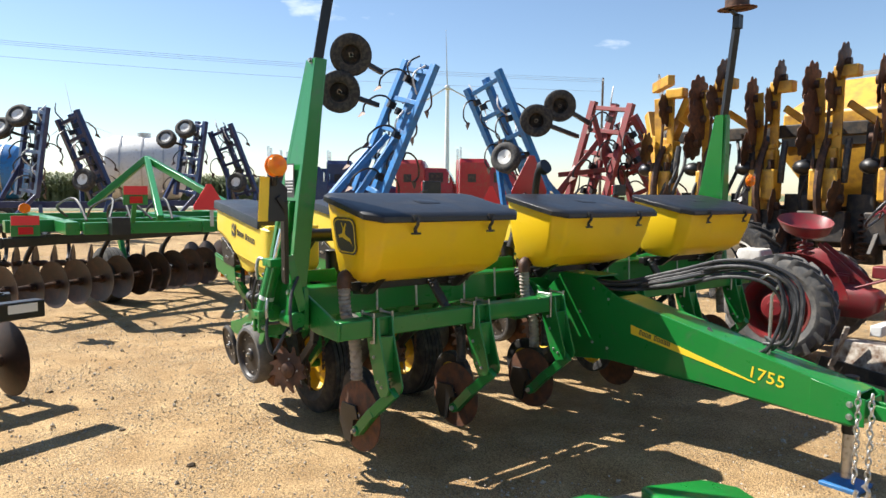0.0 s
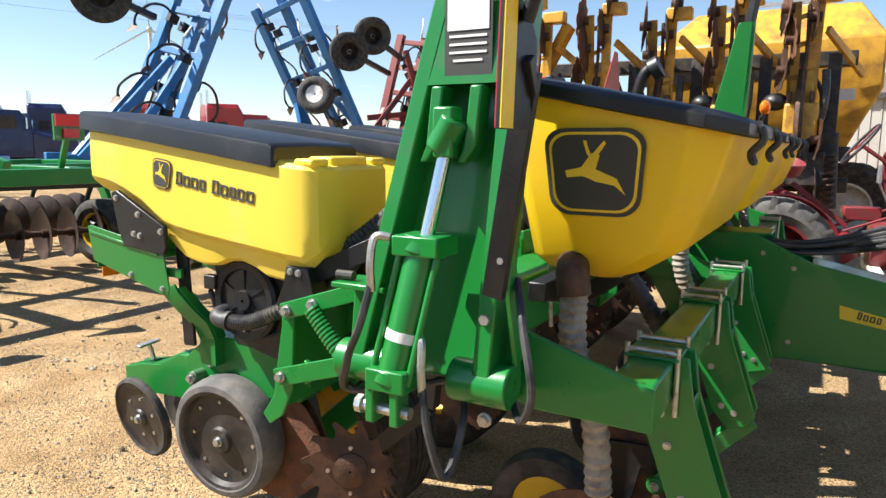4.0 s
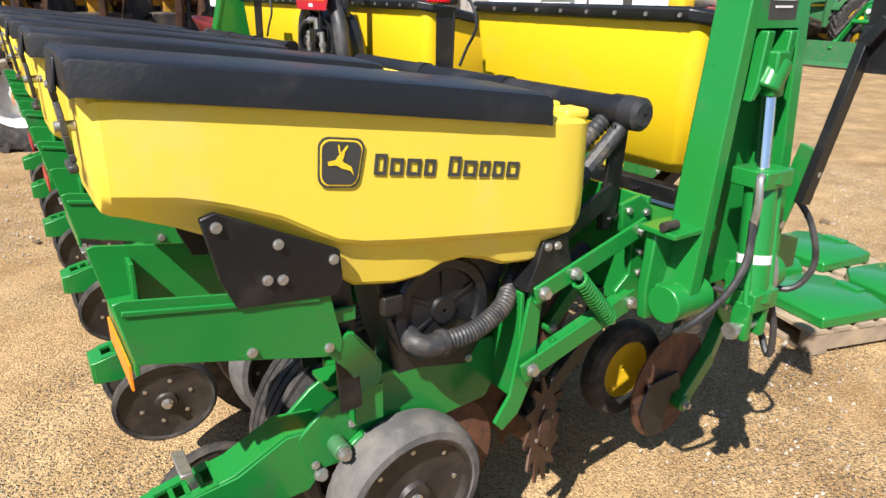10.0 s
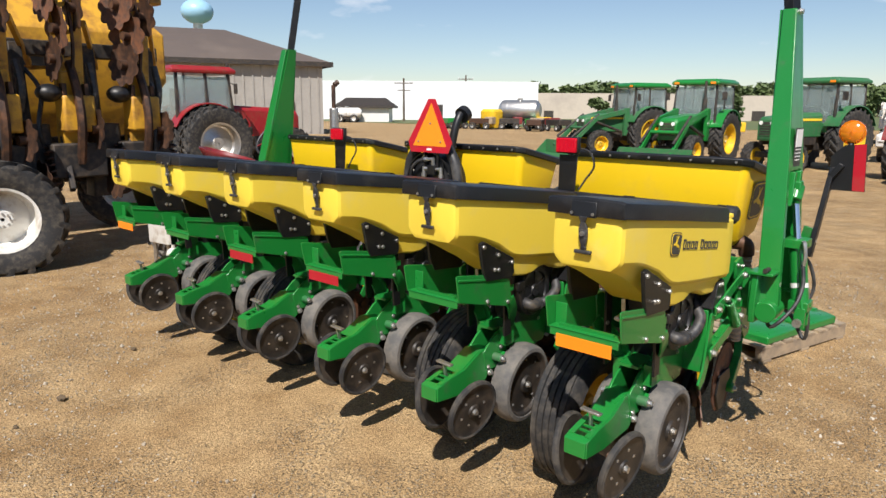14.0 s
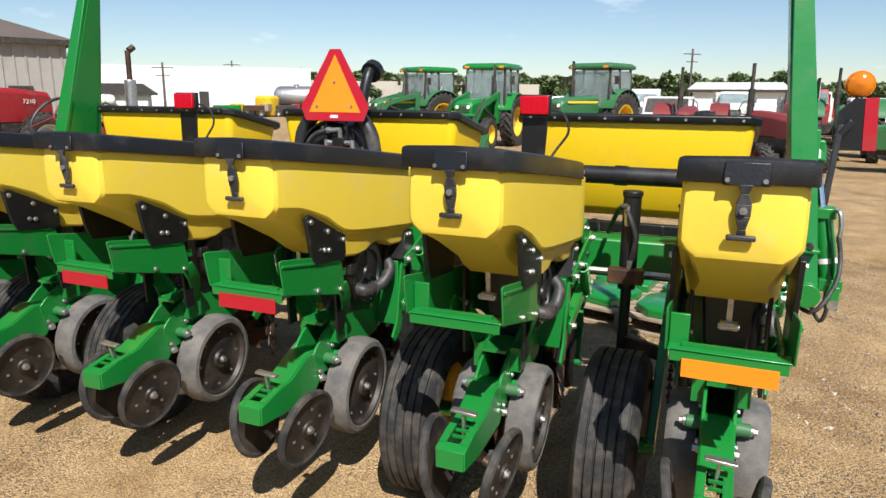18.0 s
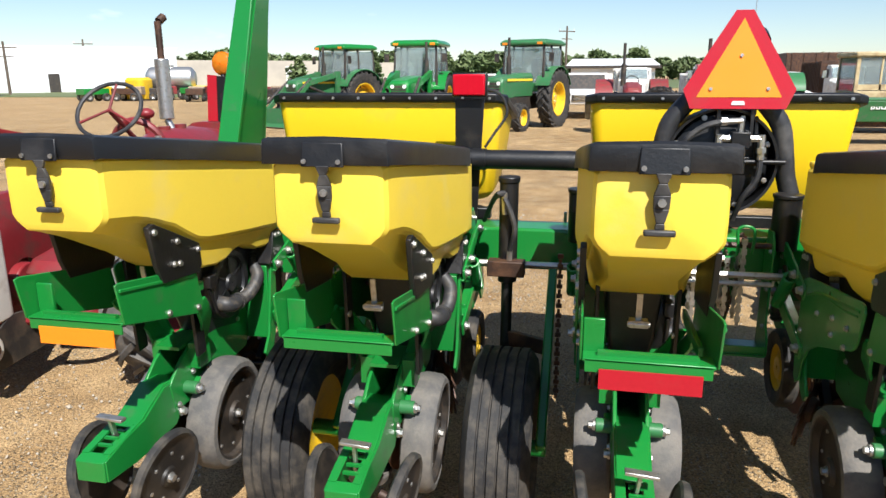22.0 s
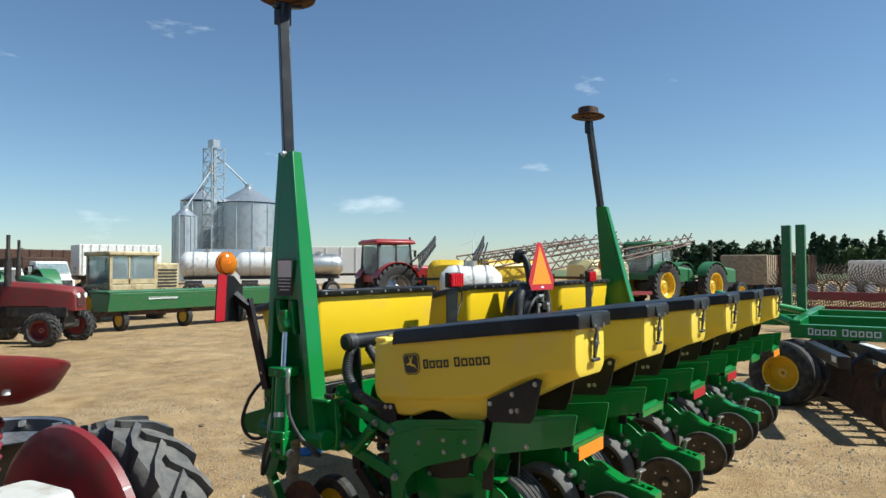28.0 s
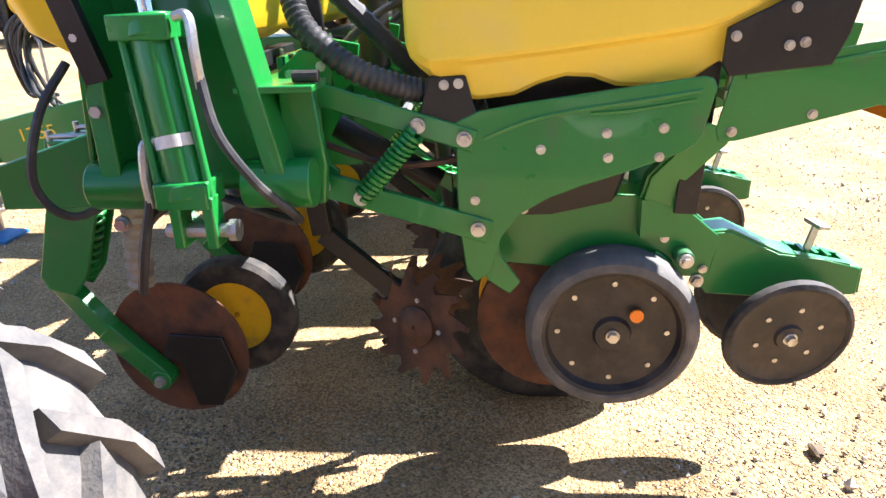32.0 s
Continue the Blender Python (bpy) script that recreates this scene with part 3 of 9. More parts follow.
    # hopper, lid, latch
    part("seed_hopper", hopper_mesh(), YELLOW, unit, "sun-faded yellow moulded seed hopper", smooth=24)
    part("hopper_neck", Mesh().box((0, -0.615, 1.354), (0.17, 0.09, 0.030)).box((0.140, -0.600, 1.352), (0.07, 0.07, 0.024)).box((-0.140, -0.600, 1.352), (0.07, 0.07, 0.024)), YELLOW, unit, bevel=0.008)
    part("hopper_lid", lid_mesh(), LID, unit, "black plastic hopper lid")
    br = Mesh().loft([[(-0.050, -1.606, 1.502), (0.050, -1.606, 1.502), (0.053, -1.612, 1.448), (-0.053, -1.612, 1.448)], [(-0.050, -1.612, 1.503), (0.050, -1.612, 1.503), (0.053, -1.620, 1.446), (-0.053, -1.620, 1.446)]])
    part("latch_bracket", br, LID, unit, bevel=0.003)
    strap = Mesh()
    for k, (z0, z1, w0, w1) in enumerate(((1.450, 1.428, 0.034, 0.018), (1.428, 1.402, 0.018, 0.036), (1.402, 1.372, 0.036, 0.034), (1.372, 1.340, 0.034, 0.018), (1.340, 1.326, 0.018, 0.022))):
        strap.bar((0, -1.616 + 0.003 * k, z0), (0, -1.613 + 0.003 * k, z1), w0, 0.010, (0, 1, 0), w1, 0.010)
    part("latch_strap", strap, HOSE, unit, "black rubber hold-down strap", bevel=0.002)
    part("latch_handle", Mesh().bar((-0.034, -1.606, 1.318), (0.034, -1.606, 1.318), 0.016, 0.014), HOSE, unit, bevel=0.004)
    part("latch_pin", Mesh().rod((0, -1.622, 1.386), (0, -1.590, 1.386), 0.009), STEEL, unit)
    bolts_rear = Mesh().rod((0, 0, 0), (0, -0.004, 0), 0.006, n=8).data("rivet", STEEL)
    for sx in (-0.042, 0.042):
        part("rivet", bolts_rear, None, unit, at=pose(sx, -1.623, 1.460))
    for s in (-1, 1):
        q = Mesh().plate([(-1.445, 1.240), (-1.418, 1.248), (-1.190, 1.138), (-1.186, 1.070), (-1.20, 1.045), (-1.395, 1.062), (-1.420, 1.120)], s * 0.150, s * 0.166)
        part("hopper_bracket", q, BLACK, unit, "black steel hopper bracket with zinc bolts", bevel=0.003)
        bolts(unit, [(s * 0.166, -1.419, 1.222), (s * 0.166, -1.312, 1.172), (s * 0.166, -1.205, 1.122), (s * 0.166, -1.337, 1.107), (s * 0.166, -1.308, 1.102)], None, s < 0)
        part("front_bracket", Mesh().plate([(-0.675, 1.06), (-0.60, 1.06), (-0.575, 0.98), (-0.66, 0.93), (-0.72, 0.94), (-0.69, 1.0)], s * 0.105, s * 0.170), BLACK, unit, bevel=0.003)
        bolts(unit, [(s * 0.170, -0.66, 1.045), (s * 0.170, -0.63, 1.043)], None, s < 0)
        rp = Mesh().plate([(-1.597, 1.116), (-1.58, 1.120), (-1.215, 1.063), (-1.188, 0.935), (-1.196, 0.912), (-1.23, 0.912), (-1.575, 0.998)], s * 0.152, s * 0.158)
        rp.bar((s * 0.160, -1.585, 1.098), (s * 0.160, -1.235, 1.043), 0.006, 0.010)
        part("rear_side_plate", rp, GREEN, unit, bevel=0.002)
        bolts(unit, [(s * 0.158, -1.375, 0.965), (s * 0.158, -1.220, 0.932)], None, s < 0)
    part("rear_bar", Mesh().box((0, -1.545, 1.000), (0.30, 0.062, 0.008)).box((0, -1.572, 0.986), (0.29, 0.008, 0.034)).box((0, -1.518, 0.990), (0.29, 0.008, 0.028)), GREEN, unit, bevel=0.002)
    part("bar_rib", Mesh().box((0, -1.548, 1.009), (0.23, 0.016, 0.012)), GREEN, unit)
    part("bar_tab", Mesh().box((-0.125, -1.525, 1.045), (0.05, 0.010, 0.085)), GREEN, unit, bevel=0.002)
    part("bar_strap", Mesh().box((0.135, -1.30, 0.985), (0.012, 0.3, 0.03)), GREEN, unit, bevel=0.002)
    # left drive shield and exposed meter
    sh = Mesh().plate([(-0.652, 0.966), (-0.70, 0.988), (-0.80, 1.004), (-1.150, 1.048), (-1.170, 1.044), (-1.180, 1.026), (-1.160, 0.930), (-1.148, 0.910), (-1.120, 0.892), (-1.020, 0.856), (-0.923, 0.825), (-0.850, 0.798), (-0.785, 0.760), (-0.745, 0.705), (-0.725, 0.625), (-0.690, 0.600), (-0.668, 0.625), (-0.652, 0.75)], -0.172, -0.164)
    shield = part("drive_shield", sh, GREEN, unit, "green drive shield plate", bevel=0.003)
    part("pressed_rib", Mesh().tube([(-0.170, -0.71, 0.93), (-0.172, -0.80, 0.965), (-0.172, -0.90, 0.985), (-0.172, -1.05, 1.005), (-0.170, -1.15, 1.02)], 0.0055, 6), GREEN, shield)
    part("pressed_rib", Mesh().tube([(-0.171, -0.93, 0.978), (-0.172, -1.02, 0.984), (-0.170, -1.14, 1.002)], 0.0045, 6), GREEN, shield)
    bolts(unit, [(-0.172, y, z) for y, z in ((-0.83, 0.905), (-0.965, 0.937), (-1.08, 0.945), (-0.97, 0.885), (-1.075, 0.885), (-0.69, 0.795))], None, True)
    meter = Mesh().lathe([(0.005, 0.112), (0.030, 0.112), (0.034, 0.102), (0.096, 0.098), (0.100, 0.108), (0.122, 0.110), (0.131, 0.10), (0.133, 0.06), (0.11, 0.02), (0.11, -0.06), (0.005, -0.06)], pose(0, -0.912, 0.918), 36)
    part("seed_meter", meter, LID, unit, "round black vacuum seed meter")
    part("meter_housing", Mesh().loft([[(-0.09, -1.08, 1.09), (0.09, -1.08, 1.09), (0.09, -0.70, 1.05), (-0.09, -0.70, 1.05)], [(-0.07, -1.04, 0.86), (0.07, -1.04, 0.86), (0.07, -0.76, 0.80), (-0.07, -0.76, 0.80)], [(-0.03, -0.98, 0.62), (0.03, -0.98, 0.62), (0.03, -0.84, 0.62), (-0.03, -0.84, 0.62)]]), LID, unit, bevel=0.01)
    part("vacuum_elbow", Mesh().tube([(0.085, -1.000, 0.872), (0.128, -1.000, 0.866), (0.142, -0.975, 0.858), (0.142, -0.935, 0.858)], 0.027, 12), GREYHOSE, unit)
    part("elbow_clip", Mesh().rod((0.142, -0.945, 0.858), (0.142, -0.930, 0.858), 0.031, n=16), HOSE, unit)
    part("vacuum_hose", Mesh().tube([(0.142, -0.935, 0.858), (0.146, -0.87, 0.862), (0.144, -0.81, 0.880), (0.132, -0.755, 0.905), (0.085, -0.69, 0.94), (0.045, -0.58, 1.02), (0.04, -0.45, 1.15), (0.05, -0.32, 1.28)], 0.0235, 10, 14, 0.07), GREYHOSE, unit, "grey ribbed vacuum hose")
    for k in range(6):
        a = 2 * math.pi * (k + 0.5) / 6
        part("meter_rib", Mesh().bar((0.100, -0.912 + 0.034 * math.cos(a), 0.918 + 0.034 * math.sin(a)), (0.100, -0.912 + 0.096 * math.cos(a), 0.918 + 0.096 * math.sin(a)), 0.008, 0.008, (1, 0, 0)), LID, unit)
    part("seed_sensor", Mesh().box((0.104, -1.048, 0.965), (0.03, 0.05, 0.045)).rod((0.104, -1.06, 0.94), (0.104, -1.02, 0.84), 0.008), BLACK, unit, bevel=0.004)
    part("sensor_wire", Mesh().tube([(0.105, -1.02, 0.86), (0.11, -0.97, 0.815), (0.10, -0.90, 0.80), (0.08, -0.82, 0.815), (0.05, -0.74, 0.86)], 0.005, 6), HOSE, unit)
    part("down_spring_tube", Mesh().rod((0, -0.60, 0.79), (0, -0.36, 0.93), 0.03), BLACK, unit)
    part("seed_tube_guard", Mesh().bar((0, -0.93, 0.62), (0, -0.97, 0.42), 0.03, 0.05), DARKRUST, unit)
    # gauge wheels, opener discs, cleaners, press wheels
    for s in (-1, 1):
        flip = 0 if s > 0 else 180
        m = pose(s * 0.105, -1.009, 0.449, 0, -3 * s * -1, 2 * s) @ pose(0, 0, 0, 0, 0, flip)
        part("gauge_tyre", GAUGE_TYRE, None, unit, "worn grey gauge wheel tyre", at=m)
        part("gauge_plate", GAUGE_PLATE, None, unit, at=m)
        for k in range(8):
            a = 2 * math.pi * k / 8
            part("rivet", RIVET, None, unit, at=m @ pose(0.016, 0.128 * math.cos(a), 0.128 * math.sin(a)))
        for k in range(3):
            a = 2 * math.pi * k / 3
            part("rivet", RIVET, None, unit, at=m @ pose(0.032, 0.034 * math.cos(a), 0.034 * math.sin(a)))
        part("hub_bolt", BIGBOLT, None, unit, at=m @ pose(0.036, 0, 0))
        part("opener_disc", OPENER, None, unit, "rusty opener disc", at=pose(s * 0.020, -0.875, 0.425, 0, 0, 3 * s) @ pose(0, 0, 0, 0, 0, flip))
        part("gauge_arm", Mesh().bar((s * 0.062, -1.02, 0.45), (s * 0.062, -1.13, 0.62), 0.02, 0.05), GREEN, unit, bevel=0.004)
        m = pose(s * 0.115, -1.417, 0.437, 0, 10 * s, -5 * s) @ pose(0, 0, 0, 0, 0, flip)
        part("closing_tyre", CLOSE_TYRE, None, unit, "black press wheel tyre", at=m)
        part("closing_plate", CLOSE_PLATE, None, unit, at=m)
        part("hub_bolt", BIGBOLT, None, unit, at=m @ pose(0.012, 0, 0))
        for k in range(6):
            a = 2 * math.pi * (k + 0.3) / 6
            part("rivet", RIVET, None, unit, at=m @ pose(0.0015, 0.075 * math.cos(a), 0.075 * math.sin(a)))
        part("press_axle", Mesh().rod((s * 0.05, -1.417, 0.465), (s * 0.105, -1.417, 0.440), 0.014), DARKRUST, unit)
        m = pose(s * 0.065, -0.535, 0.432, 0, -8 * s, 30 * s)
        part("row_cleaner_wheel", CLEANER, None, unit, "rusty toothed row cleaner wheel", at=m)
        part("cleaner_hub", CLEANER_HUB, None, unit, at=m @ pose(0, 0, 0, 0, 0, 180 - flip))
        for k in range(4):
            a = 2 * math.pi * k / 4
            part("rivet", RIVET, None, unit, at=m @ pose(0.003 * s, 0.068 * math.cos(a), 0.068 * math.sin(a), 0, 0, flip))
        part("pivot_pin", Mesh().rod((s * 0.05, -1.172, 0.620), (s * 0.098, -1.172, 0.620), 0.022, n=16), OLDGREEN, unit, bevel=0.003)
        part("pin_nut", Mesh().rod((s * 0.098, -1.172, 0.620), (s * 0.106, -1.172, 0.620), 0.017, n=12).rod((s * 0.106, -1.172, 0.620), (s * 0.118, -1.172, 0.620), 0.011, n=6), STEEL, unit)
        part("pivot_bolt", BIGBOLT, None, unit, at=pose(s * 0.052, -1.213, 0.551, 0, 0, flip))
    part("cleaner_arm", Mesh().bar((0, -0.30, 0.66), (0, -0.535, 0.445), 0.03, 0.05).rod((-0.06, -0.535, 0.432), (0.06, -0.535, 0.432), 0.012).bar((0, -0.30, 0.66), (0, -0.285, 0.80), 0.04, 0.05, (0, 1, 0)), BLACK, unit, bevel=0.003)
    for s in (-1, 1):
        part("tail_plate", Mesh().plate([(-1.19, 0.575), (-1.24, 0.515), (-1.45, 0.500), (-1.588, 0.512), (-1.590, 0.578), (-1.50, 0.602), (-1.40, 0.615), (-1.285, 0.672), (-1.19, 0.665)], s * 0.042, s * 0.050), GREEN, unit, bevel=0.002)
        part("slot_rail", Mesh().bar((s * 0.035, -1.440, 0.611), (s * 0.035, -1.565, 0.585), 0.024, 0.008), GREEN, unit)
    part("tail_arm", Mesh().loft([[(-0.045, y, z), (0.045, y, z), (0.045, y, z - 0.008), (-0.045, y, z - 0.008)] for y, z in ((-1.19, 0.667), (-1.285, 0.678), (-1.405, 0.620), (-1.445, 0.612))]), GREEN, unit, "green press wheel arm with notched slot", bevel=0.002)
    part("tail_end", Mesh().loft([[(-0.046, y, z), (0.046, y, z), (0.046, y, z - h), (-0.046, y, z - h)] for y, z, h in ((-1.56, 0.588, 0.008), (-1.588, 0.580, 0.066), (-1.596, 0.577, 0.064))]), GREEN, unit, bevel=0.002)
    for yy in (-1.47, -1.50, -1.53):
        part("slot_tooth", Mesh().bar((-0.016, yy, 0.602 + (yy + 1.5) * 0.22), (0.03, yy, 0.602 + (yy + 1.5) * 0.22), 0.010, 0.008), GREEN, unit)
    part("tail_spring", Mesh().coil((0, -1.23, 0.60), (0, -1.46, 0.57), 0.018, 0.005, 12), BLACK, unit)
    lever = Mesh().bar((0, -1.470, 0.560), (0.010, -1.500, 0.664), 0.010, 0.018, (0, 1, 0)).bar((-0.030, -1.502, 0.672), (0.056, -1.502, 0.666), 0.026, 0.010)
    part("depth_lever", lever, STEEL, unit, "bare steel T-handle", bevel=0.002)
    part("chain", Mesh().tube([(-0.15, -0.34, 0.93), (-0.15, -0.55, 0.87), (-0.15, -0.86, 0.93)], 0.008, 6), DARKRUST, unit)
    link = Mesh().bar((0.0, -1.25, 0.99), (0, -1.26, 1.07), 0.016, 0.006, (0, 1, 0)).box((0, -1.255, 0.985), (0.05, 0.03, 0.02)).rod((-0.03, -1.265, 0.985), (0.03, -1.265, 0.985), 0.008)
    part("hopper_latch", link, STEEL, unit, "zinc over-centre hopper clamp")
    return unit


row_a = build_row(ROWS[0])
units = [row_a] + [copy_thing(row_a, pose(x, 0, 0)) for x in ROWS[1:]]
for u, mat, lab in ((0, ORANGE, "orange reflector"), (2, REDREF, "red reflector"), (3, REDREF, "red reflector"), (5, ORANGE, "orange reflector")):
    part("reflector", Mesh().box((0.006, -1.581, 0.956), (0.234, 0.004, 0.050)), mat, units[u], lab)
for u, m, s in ((0, RIGHT, 1), (5, LEFT, -1)):
    lean = pose(0, 0, 0, 0, -2.6 * s, -7.5 * s)
    emblem(units[u], Matrix.Translation((s * (0.1675 if s > 0 else 0.1845), -1.184 if s > 0 else -0.798, 1.308 if s > 0 else 1.257)) @ m @ lean, 0.094)
    lettering(units[u], Matrix.Translation((s * (0.1785 if s > 0 else 0.1745), -0.941 if s > 0 else -1.037, 1.275 if s > 0 else 1.284)) @ m @ lean, 9, 0.041, DECAL, 0.69, gaps=(4,))
part("orange_dot", Mesh().rod((-0.141, -1.06, 0.50), (-0.148, -1.06, 0.50), 0.016, n=16), ORANGE, units[5])

# toolbars, tongue
main = Mesh().box((0, -0.185, 0.935), (4.22, 0.178, 0.178))
toolbar = part("toolbar", main, GREEN, planter, "green square toolbar", bevel=0.012)
for s in (-1, 1):
    part("end_cap", Mesh().box((s * 2.113, -0.185, 0.935), (0.006, 0.17, 0.17)), GREEN, planter, bevel=0.003)
    part("front_bar", Mesh().box((s * 1.225, 0.315, 0.845), (1.735, 0.102, 0.102)), GREEN, planter, "green front bar for coulters", bevel=0.008)
    part("bar_bracket", Mesh().plate([(-0.12, 1.02), (0.02, 1.0), (0.37, 0.893), (0.37, 0.795), (0.10, 0.80), (-0.10, 0.86)], s * 2.095, s * 2.112), GREEN, planter, bevel=0.004)
    part("bar_bracket", Mesh().plate([(-0.12, 1.0), (0.02, 0.98), (0.27, 0.893), (0.27, 0.795), (0.0, 0.82), (-0.10, 0.86)], s * 0.37, s * 0.385), GREEN, planter, bevel=0.004)
for x in (1.6, 1.3, 0.9, 0.62, -0.62, -0.9, -1.3, -1.6):
    part("hose_rod", Mesh().rod((x, -0.05, 0.86), (x, -0.06, 1.06), 0.007), STEEL, planter)
tongue = Mesh()
for s in (-1, 1):
    tongue.plate([(0.12, 1.02), (0.38, 1.02), (0.62, 0.90), (2.12, 0.59), (2.16, 0.56), (2.16, 0.47), (2.10, 0.415), (1.3, 0.452), (0.55, 0.45), (0.18, 0.40), (0.05, 0.55), (-0.10, 0.80)], s * 0.105, s * 0.118)
tongue.bar((0, 0.62, 0.893), (0, 2.12, 0.583), 0.22, 0.010).bar((0, 0.55, 0.455), (0, 2.10, 0.42), 0.22, 0.010).box((0, 0.30, 1.015), (0.22, 0.30, 0.012)).box((0, 2.155, 0.50), (0.22, 0.012, 0.12))
tb = part("tongue", tongue, GREEN, planter, "green welded drawbar tongue", bevel=0.006)
for s in (-1, 1):
    st = Mesh().plate([(0.74, 0.725), (0.745, 0.665), (1.60, 0.527), (1.60, 0.532), (1.05, 0.660)], s * 0.118, s * 0.1205)
    part("stripe", st, DECALYEL, tb, "yellow stripe decal")
    m = RIGHT if s > 0 else LEFT
    lettering(tb, Matrix.Translation((s * 0.1215, 0.93, 0.668)) @ m @ pose(0, 0, 0, 0, 0, -9.5 * s), 9, 0.033, DECAL, 0.55, gaps=(4,))
    text("1755", 0.095, DECALYEL, Matrix.Translation((s * 0.119, 1.66, 0.575)) @ m @ pose(0, 0, 0, 0, 0, -7.0 * s), tb, "model_number", stretch=1.15)
    bolts(tb, [(s * 0.118, y, z) for y, z in ((0.42, 0.93), (0.55, 0.87), (0.42, 0.55), (0.55, 0.53), (0.30, 0.75))], None, s < 0)
    part("hitch_sleeve", Mesh().plate([(1.90, 0.628), (2.17, 0.575), (2.17, 0.43), (1.90, 0.425)], s * 0.118, s * 0.126), GREEN, tb, bevel=0.003)
    bolts(tb, [(s * 0.126, 2.10, 0.535), (s * 0.126, 2.10, 0.47)], BIGBOLT, s < 0)
part("warning_label", Mesh().box((-0.1205, 0.62, 0.66), (0.003, 0.13, 0.11)), LABEL, tb, "white and orange warning label")
part("label_band", Mesh().box((-0.1225, 0.62, 0.70), (0.002, 0.12, 0.022)), ORANGE, tb)
part("hitch_clevis", Mesh().plate([(2.15, 0.54), (2.36, 0.53), (2.40, 0.50), (2.36, 0.47), (2.15, 0.46)], -0.05, -0.03).plate([(2.15, 0.54), (2.36, 0.53), (2.40, 0.50), (2.36, 0.47), (2.15, 0.46)], 0.03, 0.05), GREEN, planter, bevel=0.003)
jack = Mesh().rod((-0.14, 2.0, 0.05), (-0.14, 2.0, 0.42), 0.028)
part("jack_leg", jack, STEEL, planter, "yellow-zinc parking jack leg")
part("jack_tube", Mesh().rod((-0.14, 2.0, 0.30), (-0.14, 2.0, 0.62), 0.036), BLACK, planter)
part("jack_foot", Mesh().loft([[(-0.24, 1.90, 0.0), (-0.04, 1.90, 0.0), (-0.04, 2.10, 0.0), (-0.24, 2.10, 0.0)], [(-0.24, 1.90, 0.02), (-0.04, 1.90, 0.02), (-0.04, 2.10, 0.02), (-0.24, 2.10, 0.02)], [(-0.18, 1.96, 0.05), (-0.10, 1.96, 0.05), (-0.10, 2.04, 0.05), (-0.18, 2.04, 0.05)]]), BLUE, planter, bevel=0.003)
LINK = Mesh().tube([(0.012 * math.cos(a), 0, 0.022 * math.sin(a)) for a in np.linspace(0, 2 * math.pi, 13)], 0.005, 6, 1).data("chain_link", STEEL)
for strand, (cx, cy) in enumerate(((0.155, 2.15), (0.15, 2.19))):
    for k in range(13):
        part("chain_link", LINK, None, planter, at=pose(cx + 0.006 * math.sin(k * 1.7), cy + 0.02 * strand, 0.60 - 0.036 * k, 0, 8 * math.sin(k), 90 * (k % 2)))
part("chain_hook", Mesh().tube([(0.15, 2.19, 0.15), (0.15, 2.22, 0.12), (0.15, 2.20, 0.07), (0.15, 2.16, 0.08), (0.15, 2.165, 0.11)], 0.011, 8), STEEL, planter)
# hydraulic hoses hung above the tongue
stand = part("hose_stand", Mesh().rod((0.02, 1.62, 0.66), (0.02, 1.62, 1.02), 0.009).tube([(0.02, 1.62, 1.02), (0.02, 1.66, 1.10), (0.02, 1.60, 1.14), (0.02, 1.54, 1.10)], 0.008), STEEL, planter)
rnd = random.Random(5)
for k in range(9):
    o = rnd.uniform(-0.05, 0.05)
    h = rnd.uniform(-0.05, 0.07)
    part("hydraulic_hose", Mesh().tube([(0.03 + o, 0.25, 0.98 + h * 0.3), (0.06 + o, 0.6, 0.96 + h * 0.5), (0.05 - o, 1.0, 1.04 + h), (0.02 + o, 1.35, 1.14 + h), (0.0 + o, 1.60 + 0.3 * h, 1.13 + h), (0.01, 1.72 + h, 1.0 + h), (0.02 + o, 1.70 + h, 0.82 - abs(h)), (o, 1.60, 0.72 + h)], 0.011, 8, 6), HOSE, planter, "black hydraulic hose")
part("hose_coil", Mesh().tube([(0.04, 1.25, 0.78), (0.05, 1.42, 0.66), (0.05, 1.62, 0.72), (0.04, 1.70, 0.95), (0.03, 1.66, 1.12)], 0.010, 8), HOSE, planter)


